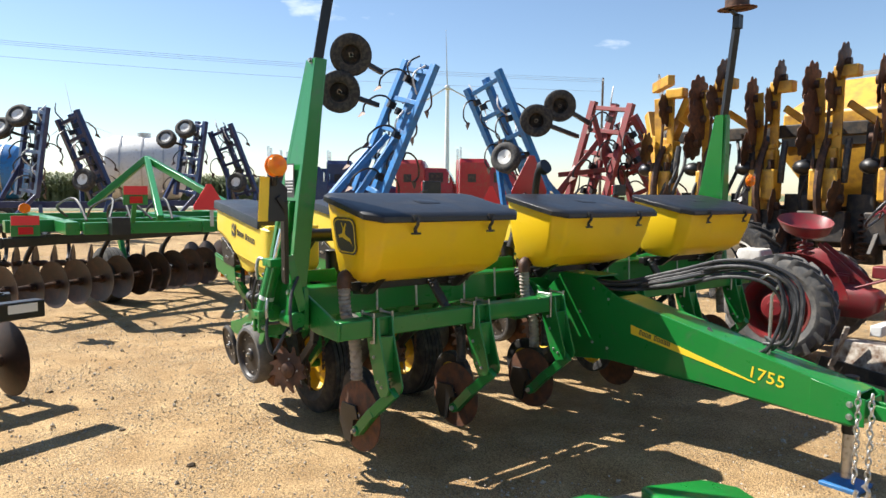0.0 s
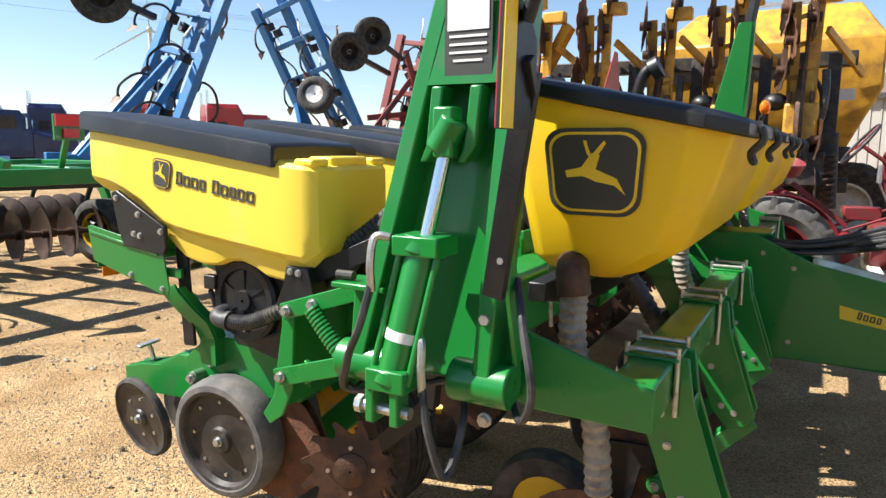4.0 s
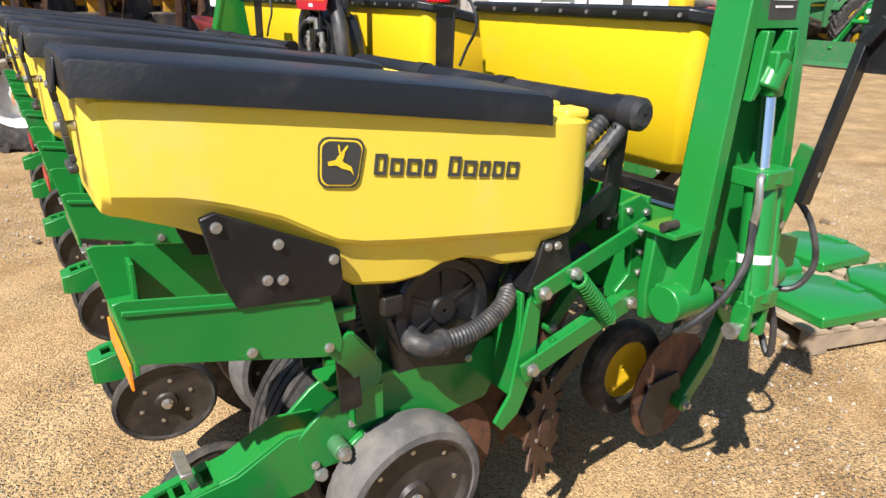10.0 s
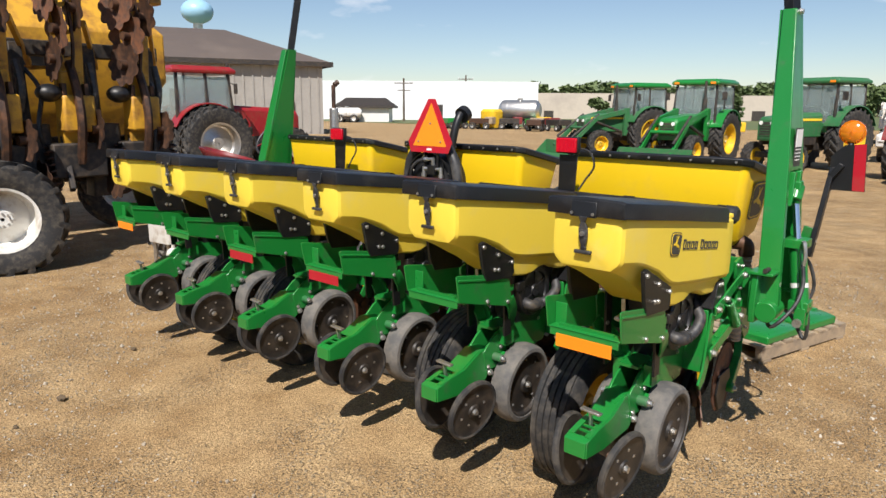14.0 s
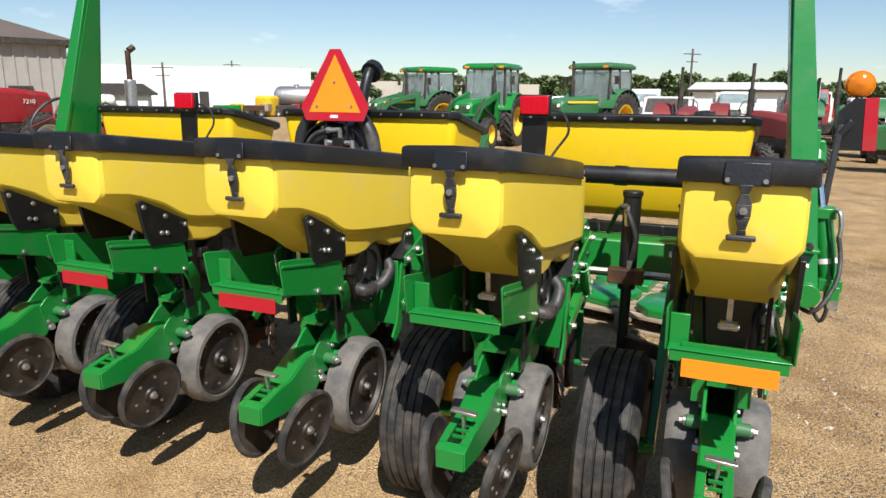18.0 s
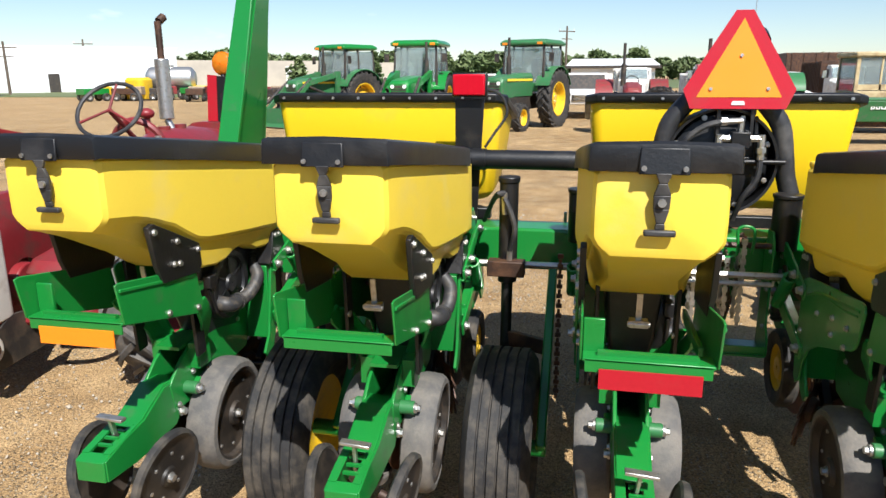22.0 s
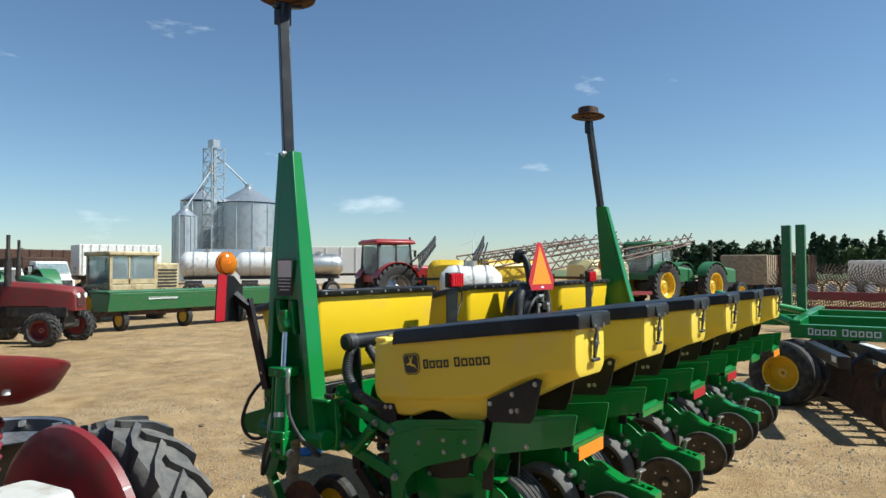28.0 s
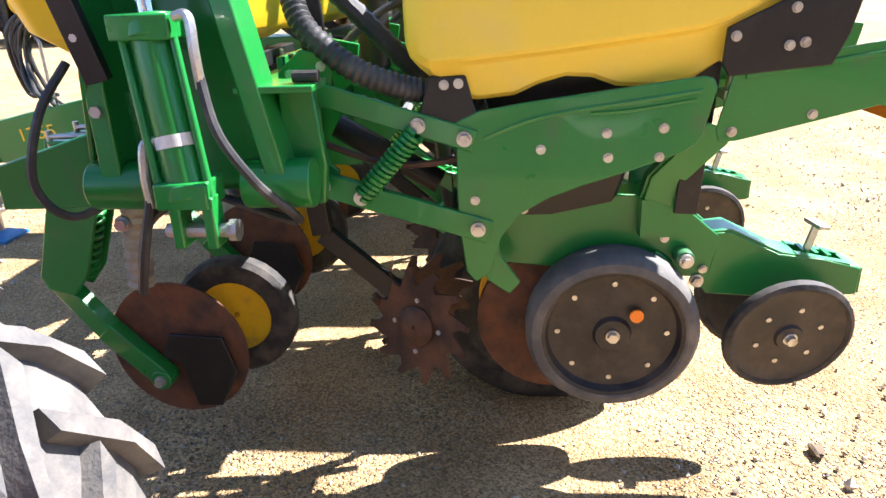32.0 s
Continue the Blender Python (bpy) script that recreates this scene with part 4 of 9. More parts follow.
# tanks
def tank(x, right):
    rings = []
    for z_f, z_r, wx, y0, y1, ch in ((1.072, 1.082, 0.42, 0.06, 0.20, 0.03), (1.098, 1.098, 0.460, 0.03, 0.27, 0.05), (1.165, 1.130, 0.490, 0.000, 0.375, 0.06), (1.300, 1.320, 0.513, -0.035, 0.430, 0.07), (1.462, 1.562, 0.535, -0.055, 0.475, 0.08), (1.467, 1.567, 0.50, -0.02, 0.44, 0.07)):
        pts = [(-wx, y0 + 0.03), (-wx + 0.03, y0), (wx - 0.03, y0), (wx, y0 + 0.03), (wx, y1 - ch), (wx - ch, y1), (-wx + ch, y1), (-wx, y1 - ch)]
        rings.append([(x + px_, py_, z_r + (z_f - z_r) * (py_ - y0) / (y1 - y0)) for px_, py_ in pts])
    ob = part("tank", Mesh().loft(rings), TANK, planter, "bright yellow moulded fertiliser tank", bevel=0.016, smooth=50)
    rings = []
    for dz, g in ((-0.035, 0.018), (-0.030, 0.022), (-0.004, 0.022), (0.006, 0.012), (0.012, -0.03), (0.016, -0.10)):
        pts = [(-0.535 - g, -0.055 - g + 0.05), (-0.485 - g, -0.055 - g), (0.485 + g, -0.055 - g), (0.535 + g, -0.005 - g), (0.535 + g, 0.395 + g), (0.455 + g, 0.475 + g), (-0.455 - g, 0.475 + g), (-0.535 - g, 0.395 + g)]
        rings.append([(x + a, b, 1.572 - (b + 0.055) * 0.205 + dz) for a, b in pts])
    part("tank_lid", Mesh().loft(rings), LID, ob, "black plastic tank lid", bevel=0.004)
    part("lid_emblem", Mesh().loft([[(x + a * k, 0.22 + b * k, 1.572 - (0.275 + b * k) * 0.205 + h) for a, b in rounded(0.16, 0.09, 0.02)] for k, h in ((1, 0.014), (1, 0.018), (0.9, 0.020))]), LID, ob)
    for sx in (-0.27, 0.27):
        part("lid_clasp", Mesh().tube([(x + sx, 0.503, 1.452), (x + sx, 0.509, 1.42), (x + sx, 0.485, 1.39), (x + sx, 0.492, 1.365)], 0.010, 6).box((x + sx, 0.498, 1.452), (0.05, 0.012, 0.03)).rod((x + sx - 0.03, 0.492, 1.365), (x + sx + 0.03, 0.492, 1.365), 0.006), HOSE, ob, "black rubber lid clasp")
    for k in range(9):
        part("rivet", RIVET, None, ob, at=pose(x - 0.48 + 0.12 * k, -0.078, 1.557, 0, 0, -90))
    for sx in (-0.33, 0.33):
        br = Mesh().plate([(-0.05, 1.03), (0.10, 1.04), (0.32, 1.17), (0.34, 1.15), (0.12, 0.99), (-0.05, 0.97)], x + sx - 0.02, x + sx + 0.02)
        part("tank_cradle", br, BLACK, planter, "black steel tank cradle", bevel=0.004)
        bolts(planter, [(x + sx + 0.02, 0.20, 1.075), (x + sx + 0.02, 0.06, 1.01)])
    part("cradle_rail", Mesh().bar((x - 0.48, 0.02, 1.03), (x + 0.48, 0.02, 1.03), 0.05, 0.05), BLACK, planter, bevel=0.004)
    return ob


tanks = [tank(1.425, True), tank(0.0, False), tank(-1.445, False)]
emblem(tanks[0], Matrix.Translation((1.9505, 0.172, 1.342)) @ RIGHT @ pose(0, 0, 0, 8, 0, 0) @ Matrix.Diagonal((1.12, 0.94, 1, 1)), 0.222)
emblem(tanks[2], Matrix.Translation((-1.9705, 0.172, 1.342)) @ LEFT @ pose(0, 0, 0, 8, 0, 0) @ Matrix.Diagonal((1.12, 0.94, 1, 1)), 0.222)
for x, s in ((1.425, 1), (0, 1), (-1.445, -1)):
    part("outlet", Mesh().tube([(x + s * 0.43, 0.10, 1.11), (x + s * 0.50, 0.12, 1.10), (x + s * 0.51, 0.13, 1.04)], 0.042, 12), DARKRUST, planter, "rusty tank outlet elbow")
    part("drop_hose", Mesh().tube([(x + s * 0.51, 0.13, 1.05), (x + s * 0.50, 0.13, 0.90), (x + s * 0.47, 0.18, 0.72), (x + s * 0.47, 0.20, 0.52)], 0.034, 12, 14, 0.08), TANHOSE, planter, "faded ribbed drop hose")
for x in (1.143, 0.381, -0.381, -1.143):
    part("drop_hose", Mesh().tube([(x + 0.12, 0.05, 1.04), (x + 0.08, 0.15, 0.88), (x + 0.0, 0.20, 0.72), (x, 0.22, 0.52)], 0.030, 10, 14, 0.08), GREYHOSE, planter)

# fertiliser coulters on the front bar
FERT_DISC = dished(0.205, 0.006, 0.006, 36).data("coulter_disc", RUST)
FERT_TYRE = Mesh().lathe([(0.108, 0.026), (0.125, 0.032), (0.165, 0.034), (0.178, 0.018), (0.178, -0.018), (0.165, -0.034), (0.125, -0.032), (0.108, -0.026)], None, 32).data("coulter_tyre", RUBBER)
FERT_RIM = Mesh().lathe([(0.01, 0.02), (0.05, 0.02), (0.06, 0.005), (0.09, 0.0), (0.110, 0.022), (0.110, -0.022), (0.09, -0.01), (0.01, -0.01)], None, 28).data("coulter_rim", PAINTYEL)


def coulter(x, s):
    sh = Mesh()
    for d in (-0.045, 0.045):
        sh.plate([(0.25, 0.905), (0.40, 0.905), (0.415, 0.80), (0.505, 0.53), (0.49, 0.49), (0.42, 0.47), (0.37, 0.53), (0.30, 0.72)], d - 0.006, d + 0.006)
    sh.box((0, 0.41, 0.70), (0.09, 0.01, 0.20)).box((0, 0.315, 0.90), (0.14, 0.13, 0.010))
    ob = part("coulter", sh, GREEN, planter, "green fertiliser coulter shank", bevel=0.004, at=pose(x, 0, 0))
    part("coulter_arm", Mesh().bar((0, 0.49, 0.505), (0.045 * s, 0.34, 0.36), 0.045, 0.060).bar((0.045 * s, 0.35, 0.37), (0.055 * s, 0.205, 0.225), 0.045, 0.060), GREEN, ob, bevel=0.004)
    part("hub_boss", Mesh().rod((0.03 * s, 0.205, 0.225), (0.085 * s, 0.205, 0.225), 0.030, n=16), GREEN, ob, bevel=0.003)
    part("hub_bolt", BIGBOLT, None, ob, at=pose(0.085 * s, 0.205, 0.225, 0, 0, 0 if s > 0 else 180))
    part("shield_bracket", Mesh().plate([(0.17, 0.36), (0.02, 0.35), (-0.01, 0.24), (0.05, 0.13), (0.12, 0.13), (0.15, 0.27), (0.20, 0.29)], 0.050 * s, 0.062 * s), BLACK, ob, "black scraper bracket", bevel=0.003)
    part("coulter_spring", Mesh().coil((0, 0.33, 0.74), (0, 0.40, 0.52), 0.026, 0.007, 10), GREEN, ob)
    part("coulter_disc", FERT_DISC, None, ob, "rusty coulter disc", at=pose(0.025 * s, 0.165, 0.295, 0, 0, 4 * s))
    part("coulter_tyre", FERT_TYRE, None, ob, at=pose(-0.07 * s, 0.02, 0.36, 0, 0, 180 if s < 0 else 0))
    part("coulter_rim", FERT_RIM, None, ob, "yellow coulter wheel rim", at=pose(-0.07 * s, 0.02, 0.36, 0, 0, 0 if s < 0 else 180))
    ub = Mesh()
    for yy in (0.255, 0.375):
        ub.rod((0.0, yy, 0.76), (0.0, yy, 0.93), 0.007)
    ub.rod((0.0, 0.255, 0.915), (0.0, 0.375, 0.915), 0.007)
    part("u_bolt", ub, STEEL, ob, at=pose(0.06, 0, 0))
    part("u_bolt", ub.data("u_bolt", STEEL), None, ob, at=pose(-0.06, 0, 0))
    bolts(ob, [(0.051, 0.40, 0.55), (0.051, 0.44, 0.53), (0.051, 0.36, 0.68), (0.051, 0.34, 0.76)])
    return ob


first = coulter(1.83, 1)
for x in (1.115, 0.44):
    copy_thing(first, pose(x, 0, 0))
second = coulter(-1.83, -1)
for x in (-1.115, -0.44):
    copy_thing(second, pose(x, 0, 0))

# transport wheels with lift cylinders
W_TYRE = tyre_mesh(0.355, 0.215, 0.20, ribs=5, n=44).data("transport_tyre", RUBBER)
W_RIM = Mesh().lathe([(0.02, 0.03), (0.07, 0.03), (0.08, 0.01), (0.16, 0.0), (0.19, 0.03), (0.205, 0.075), (0.205, -0.075), (0.18, -0.06), (0.02, -0.03)], None, 32).data("wheel_rim", PAINTYEL)
for x in (0.79, 1.545, -0.79, -1.545):
    s = 1 if x > 0 else -1
    w = part("transport_wheel", W_TYRE, None, planter, "ribbed black transport tyre", at=pose(x, -0.88, 0.352))
    part("wheel_rim", W_RIM, None, w, "yellow steel rim", at=pose(0, 0, 0, 0, 0, 180 if s < 0 else 0))
    part("wheel_yoke", Mesh().bar((x + 0.135, -0.30, 0.86), (x + 0.135, -0.90, 0.35), 0.035, 0.10).rod((x - 0.02, -0.88, 0.352), (x + 0.155, -0.88, 0.352), 0.03), GREEN, planter, bevel=0.006)
    part("lift_cylinder", Mesh().rod((x - 0.03, -0.575, 0.88), (x - 0.03, -0.555, 1.27), 0.036, n=18).rod((x - 0.03, -0.555, 1.262), (x - 0.03, -0.555, 1.285), 0.041, n=18), BLACK, planter, "black hydraulic lift cylinder", bevel=0.004)
    part("cylinder_rod", Mesh().rod((x - 0.03, -0.60, 0.62), (x - 0.03, -0.575, 0.88), 0.022), BLACK, planter)
    part("cylinder_mount", Mesh().box((x - 0.03, -0.615, 0.945), (0.14, 0.06, 0.06)), DARKRUST, planter, bevel=0.004)
    part("cylinder_link", Mesh().bar((x - 0.03, -0.60, 0.66), (x + 0.13, -0.58, 0.62), 0.03, 0.06), DARKRUST, planter, bevel=0.004)
    for d in (-1, 1):
        part("cylinder_hose", Mesh().tube([(x - 0.03 + d * 0.012, -0.612, 1.12 - 0.11 * d), (x - 0.03 + d * 0.03, -0.63, 1.17 - 0.06 * d), (x - 0.05, -0.60, 1.22), (x - 0.10, -0.45, 1.18), (x - 0.16, -0.30, 1.06)], 0.010, 8), HOSE, planter)
        part("hose_fitting", Mesh().rod((x - 0.03 + d * 0.008, -0.606, 1.04 - 0.11 * d), (x - 0.03 + d * 0.012, -0.612, 1.12 - 0.11 * d), 0.012, n=6), STEEL, planter)
    ch = Mesh()
    for k in range(30):
        ch.box((x + 0.17, -0.54 - 0.004 * (k % 2), 0.98 - 0.02 * k), (0.012 if k % 2 else 0.022, 0.008, 0.017))
    part("drive_chain", ch, DARKRUST, planter, "oily drive chain")

# vacuum tube, fan, lamps, warning triangle
for a, b in ((-1.98, -1.45), (-1.45, -0.95), (-0.95, -0.42), (0.40, 0.95), (0.95, 1.45), (1.45, 1.96)):
    vac = Mesh().rod((a, -0.302, 1.317), (b - 0.01, -0.302, 1.317), 0.040, n=20).rod((b - 0.05, -0.302, 1.317), (b + 0.005, -0.302, 1.317), 0.0445, n=20)
    part("vacuum_tube", vac, LID, planter, "black vacuum manifold tube")
for s in (-1, 1):
    part("tube_cap", Mesh().lathe([(0.004, 0.03), (0.030, 0.028), (0.044, 0.016), (0.046, -0.03), (0.004, -0.03)], pose(s * 1.985, -0.302, 1.317, 0, 0, 0 if s > 0 else 180), 20), HOSE, planter)
    part("tube_post", Mesh().bar((s * 1.955, -0.345, 1.00), (s * 1.955, -0.325, 1.285), 0.012, 0.058, (0, 1, 0)).bar((s * 1.955, -0.35, 1.03), (s * 1.90, -0.24, 1.03), 0.05, 0.012), BLACK, planter, bevel=0.003)
    if s < 0:
        part("manifold_hose", Mesh().tube([(-1.955, -0.315, 1.30), (-1.985, -0.305, 1.24), (-2.03, -0.34, 1.16), (-2.055, -0.43, 1.085), (-2.05, -0.53, 1.04), (-2.03, -0.62, 1.02), (-1.98, -0.70, 1.00)], 0.026, 10, 14, 0.07), HOSE, planter, "black ribbed manifold hose")
    else:
        part("manifold_hose", Mesh().tube([(1.90, -0.33, 1.29), (1.90, -0.42, 1.22), (1.93, -0.50, 1.15), (1.95, -0.58, 1.09), (1.93, -0.70, 1.02)], 0.024, 10, 14, 0.07), GREYHOSE, planter, "grey ribbed manifold hose")
        part("hose_shield", Mesh().bar((2.02, -0.40, 1.13), (2.035, -0.60, 1.04), 0.010, 0.055), BLACK, planter, bevel=0.002)
    for k in (0, 1, 2):
        if s < 0 and k == 2:
            continue
        xx = s * (0.381 + 0.762 * k) - 0.19
        part("canister", Mesh().rod((xx + 0.02, -0.36, 1.0), (xx + 0.02, -0.36, 1.20), 0.05, n=18).rod((xx + 0.02, -0.36, 1.20), (xx + 0.02, -0.36, 1.215), 0.055, n=18), BLACK, planter, bevel=0.003)
fan = Mesh().lathe([(0.005, 0.06), (0.13, 0.06), (0.18, 0.04), (0.20, 0.0), (0.20, -0.08), (0.16, -0.11), (0.005, -0.11)], Matrix.Translation((-0.035, -0.245, 1.325)) @ pose(0, 0, 0, 0, 0, -90), 40)
part("vacuum_fan", fan, LID, planter, "round black vacuum fan housing")
for s in (-1, 1):
    part("fan_duct", Mesh().tube([(-0.03 + s * 0.13, -0.285, 1.56), (-0.03 + s * 0.20, -0.29, 1.47), (-0.03 + s * 0.225, -0.29, 1.36), (-0.03 + s * 0.24, -0.29, 1.27), (-0.03 + s * 0.27, -0.30, 1.17)], 0.036, 12), HOSE, planter)
part("fan_rim", Mesh().lathe([(0.196, 0.05), (0.206, 0.052), (0.210, 0.0), (0.206, -0.05), (0.196, -0.05)], Matrix.Translation((-0.035, -0.275, 1.325)) @ pose(0, 0, 0, 0, 0, -90), 40), LID, planter)
for k in range(8):
    a = 2 * math.pi * (k + 0.5) / 8
    part("fan_bolt", BOLT, None, planter, at=pose(-0.035 + 0.180 * math.cos(a), -0.300, 1.325 + 0.180 * math.sin(a), 0, 0, -90))
part("motor_bracket", Mesh().bar((-0.20, -0.312, 1.335), (0.13, -0.312, 1.335), 0.010, 0.020).bar((-0.06, -0.312, 1.335), (-0.05, -0.312, 1.50), 0.012, 0.010, (0, 1, 0)).bar((0.09, -0.312, 1.335), (0.08, -0.312, 1.50), 0.012, 0.010, (0, 1, 0)), BLACK, planter, bevel=0.002)
part("valve_block", Mesh().box((0.022, -0.338, 1.412), (0.068, 0.055, 0.062)), BLACK, planter, bevel=0.004)
for s in (-1, 1):
    part("hose_fitting", Mesh().rod((0.022 + s * 0.032, -0.345, 1.418), (0.022 + s * 0.075, -0.348, 1.418), 0.013, n=6).rod((0.022 + s * 0.075, -0.348, 1.432), (0.022 + s * 0.078, -0.348, 1.340), 0.013, n=10).rod((0.022 + s * 0.077, -0.348, 1.385), (0.022 + s * 0.078, -0.348, 1.365), 0.018, n=6), STEEL, planter, "plated hydraulic elbow")
    part("fan_hose", Mesh().tube([(0.022 + s * 0.078, -0.348, 1.345), (0.022 + s * 0.072, -0.352, 1.27), (0.0 + s * 0.05, -0.345, 1.19), (-0.06 + s * 0.09, -0.31, 1.10)], 0.011, 8), HOSE, planter)
part("hose_fitting", Mesh().rod((0.022, -0.340, 1.44), (0.022, -0.342, 1.488), 0.012, n=6).rod((0.026, -0.342, 1.484), (-0.045, -0.345, 1.480), 0.012, n=10).rod((-0.03, -0.345, 1.481), (-0.05, -0.345, 1.480), 0.017, n=6), STEEL, planter)
part("fan_hose", Mesh().tube([(-0.045, -0.345, 1.480), (-0.11, -0.350, 1.462), (-0.17, -0.345, 1.41), (-0.20, -0.32, 1.33), (-0.21, -0.25, 1.22)], 0.012, 8), HOSE, planter)
part("vent_cap", Mesh().tube([(0.07, -0.22, 1.50), (0.08, -0.20, 1.64), (0.09, -0.17, 1.74), (0.09, -0.14, 1.78)], 0.028, 12).rod((0.09, -0.13, 1.77), (0.09, -0.09, 1.79), 0.055, n=20), LID, planter, "black fan exhaust stack")
smv = [(-0.030, 1.880), (0.030, 1.880), (0.197, 1.598), (0.168, 1.528), (-0.168, 1.528), (-0.197, 1.598)]
tilt = Matrix.Translation((0, -0.355, 1.55)) @ pose(0, 0, 0, -4, 0, 0) @ Matrix.Translation((0, 0, -1.55))
smv_ob = part("slow_vehicle_sign", Mesh().face_plate(smv, 0.0, 0.003, tilt), REDREF, planter, "orange triangle sign with red border")
part("sign_centre", Mesh().face_plate([(0.0, 1.852), (0.149, 1.570), (-0.149, 1.570)], -0.002, 0.0, tilt), SMVORANGE, smv_ob)
for p in ((0, 1.72), (-0.1, 1.60), (0.1, 1.60)):
    part("rivet", RIVET, None, smv_ob, at=tilt @ pose(p[0], -0.002, p[1], 0, 0, -90))
part("sign_mark", Mesh().face_plate([(-0.024, 1.542), (0.024, 1.542), (0.020, 1.556), (-0.020, 1.556)], -0.003, -0.001, tilt), DECALWHITE, smv_ob)
part("sign_post", Mesh().box((-0.06, -0.335, 1.50), (0.012, 0.012, 0.18)).box((0.06, -0.335, 1.50), (0.012, 0.012, 0.18)).rod((-0.19, -0.335, 1.33), (0.19, -0.335, 1.33), 0.009), BLACK, planter)
for s in (-1, 1):
    x = s * 1.02
    part("lamp_post", Mesh().face_plate([(x - 0.062, 1.02), (x + 0.03, 1.02), (x + 0.06, 1.56), (x - 0.062, 1.56)], -0.268, -0.26), BLACK, planter, bevel=0.002)
    lp = part("tail_lamp", Mesh().box((x, -0.272, 1.616), (0.145, 0.030, 0.095)), BLACK, planter, "red tail lamp on black post", bevel=0.006)
    part("lens", Mesh().box((x, -0.297, 1.616), (0.132, 0.022, 0.084)), REDLENS, lp, bevel=0.006)
    for k in range(5):
        part("lens_rib", Mesh().box((x - 0.05 + 0.025 * k, -0.309, 1.616), (0.006, 0.004, 0.075)), REDLENS, lp)
    part("lamp_wire", Mesh().tube([(x + 0.05, -0.25, 1.60), (x + 0.12, -0.24, 1.58), (x + 0.15, -0.235, 1.50), (x + 0.10, -0.24, 1.42), (x + 0.06, -0.24, 1.36)], 0.006, 6), HOSE, planter)
# chain drive between the middle rows
for x in (-0.155, 0.165):
    part("drive_plate", Mesh().plate([(-0.40, 1.075), (-0.33, 1.075), (-0.31, 0.98), (-0.31, 0.60), (-0.47, 0.60), (-0.47, 0.66), (-0.43, 0.72), (-0.43, 1.02)], x - 0.004, x + 0.004), GREEN, planter, "green drive side plate", bevel=0.002)
    bolts(planter, [(x - 0.004, -0.40, z) for z in (0.70, 0.85, 1.0)], None, True)
for x, y, z, r in ((-0.115, -0.40, 0.87, 0.050), (-0.115, -0.40, 0.97, 0.035), (0.0, -0.40, 0.95, 0.055), (0.02, -0.40, 0.80, 0.060), (0.055, -0.40, 0.90, 0.040), (0.055, -0.40, 1.04, 0.030)):
    part("sprocket", toothed(r, 18, 0.006, 0.0), DARKRUST, planter, at=pose(x, y, z))
    part("sprocket_hub", Mesh().rod((x - 0.015, y, z), (x + 0.015, y, z), 0.018), DARKRUST, planter)
for x, z0, z1 in ((-0.115, 0.66, 0.99), (0.055, 0.72, 1.07), (0.0, 0.76, 1.0)):
    for side in (-0.045, 0.045):
        ch = Mesh()
        for k in range(int((z1 - z0) / 0.019)):
            ch.box((x, -0.40 + side, z0 + 0.019 * k), (0.020 if k % 2 else 0.012, 0.010, 0.0205))
        part("drive_chain", ch, STEEL, planter, "greasy steel roller chain")
part("chain_guard", Mesh().tube([(-0.06, -0.43, 0.98), (0.03, -0.44, 0.99), (0.03, -0.44, 1.09), (0.085, -0.44, 1.09), (0.085, -0.44, 1.00)], 0.006, 8), GREEN, planter)
part("drive_shaft", Mesh().rod((-1.9, -0.50, 0.93), (1.9, -0.50, 0.93), 0.013, n=6), STEEL, planter, "steel hexagon drive shaft")
part("drive_shaft", Mesh().rod((-0.17, -0.46, 0.885), (0.16, -0.46, 0.885), 0.010, n=8), STEEL, planter)
part("drive_shaft", Mesh().rod((-0.15, -0.40, 1.02), (0.16, -0.40, 1.02), 0.012, n=6), DARKRUST, planter)
part("floor_tray", Mesh().box((0.005, -0.40, 0.604), (0.31, 0.17, 0.008)).box((0.005, -0.47, 0.62), (0.31, 0.006, 0.04)), GREEN, planter, bevel=0.002)


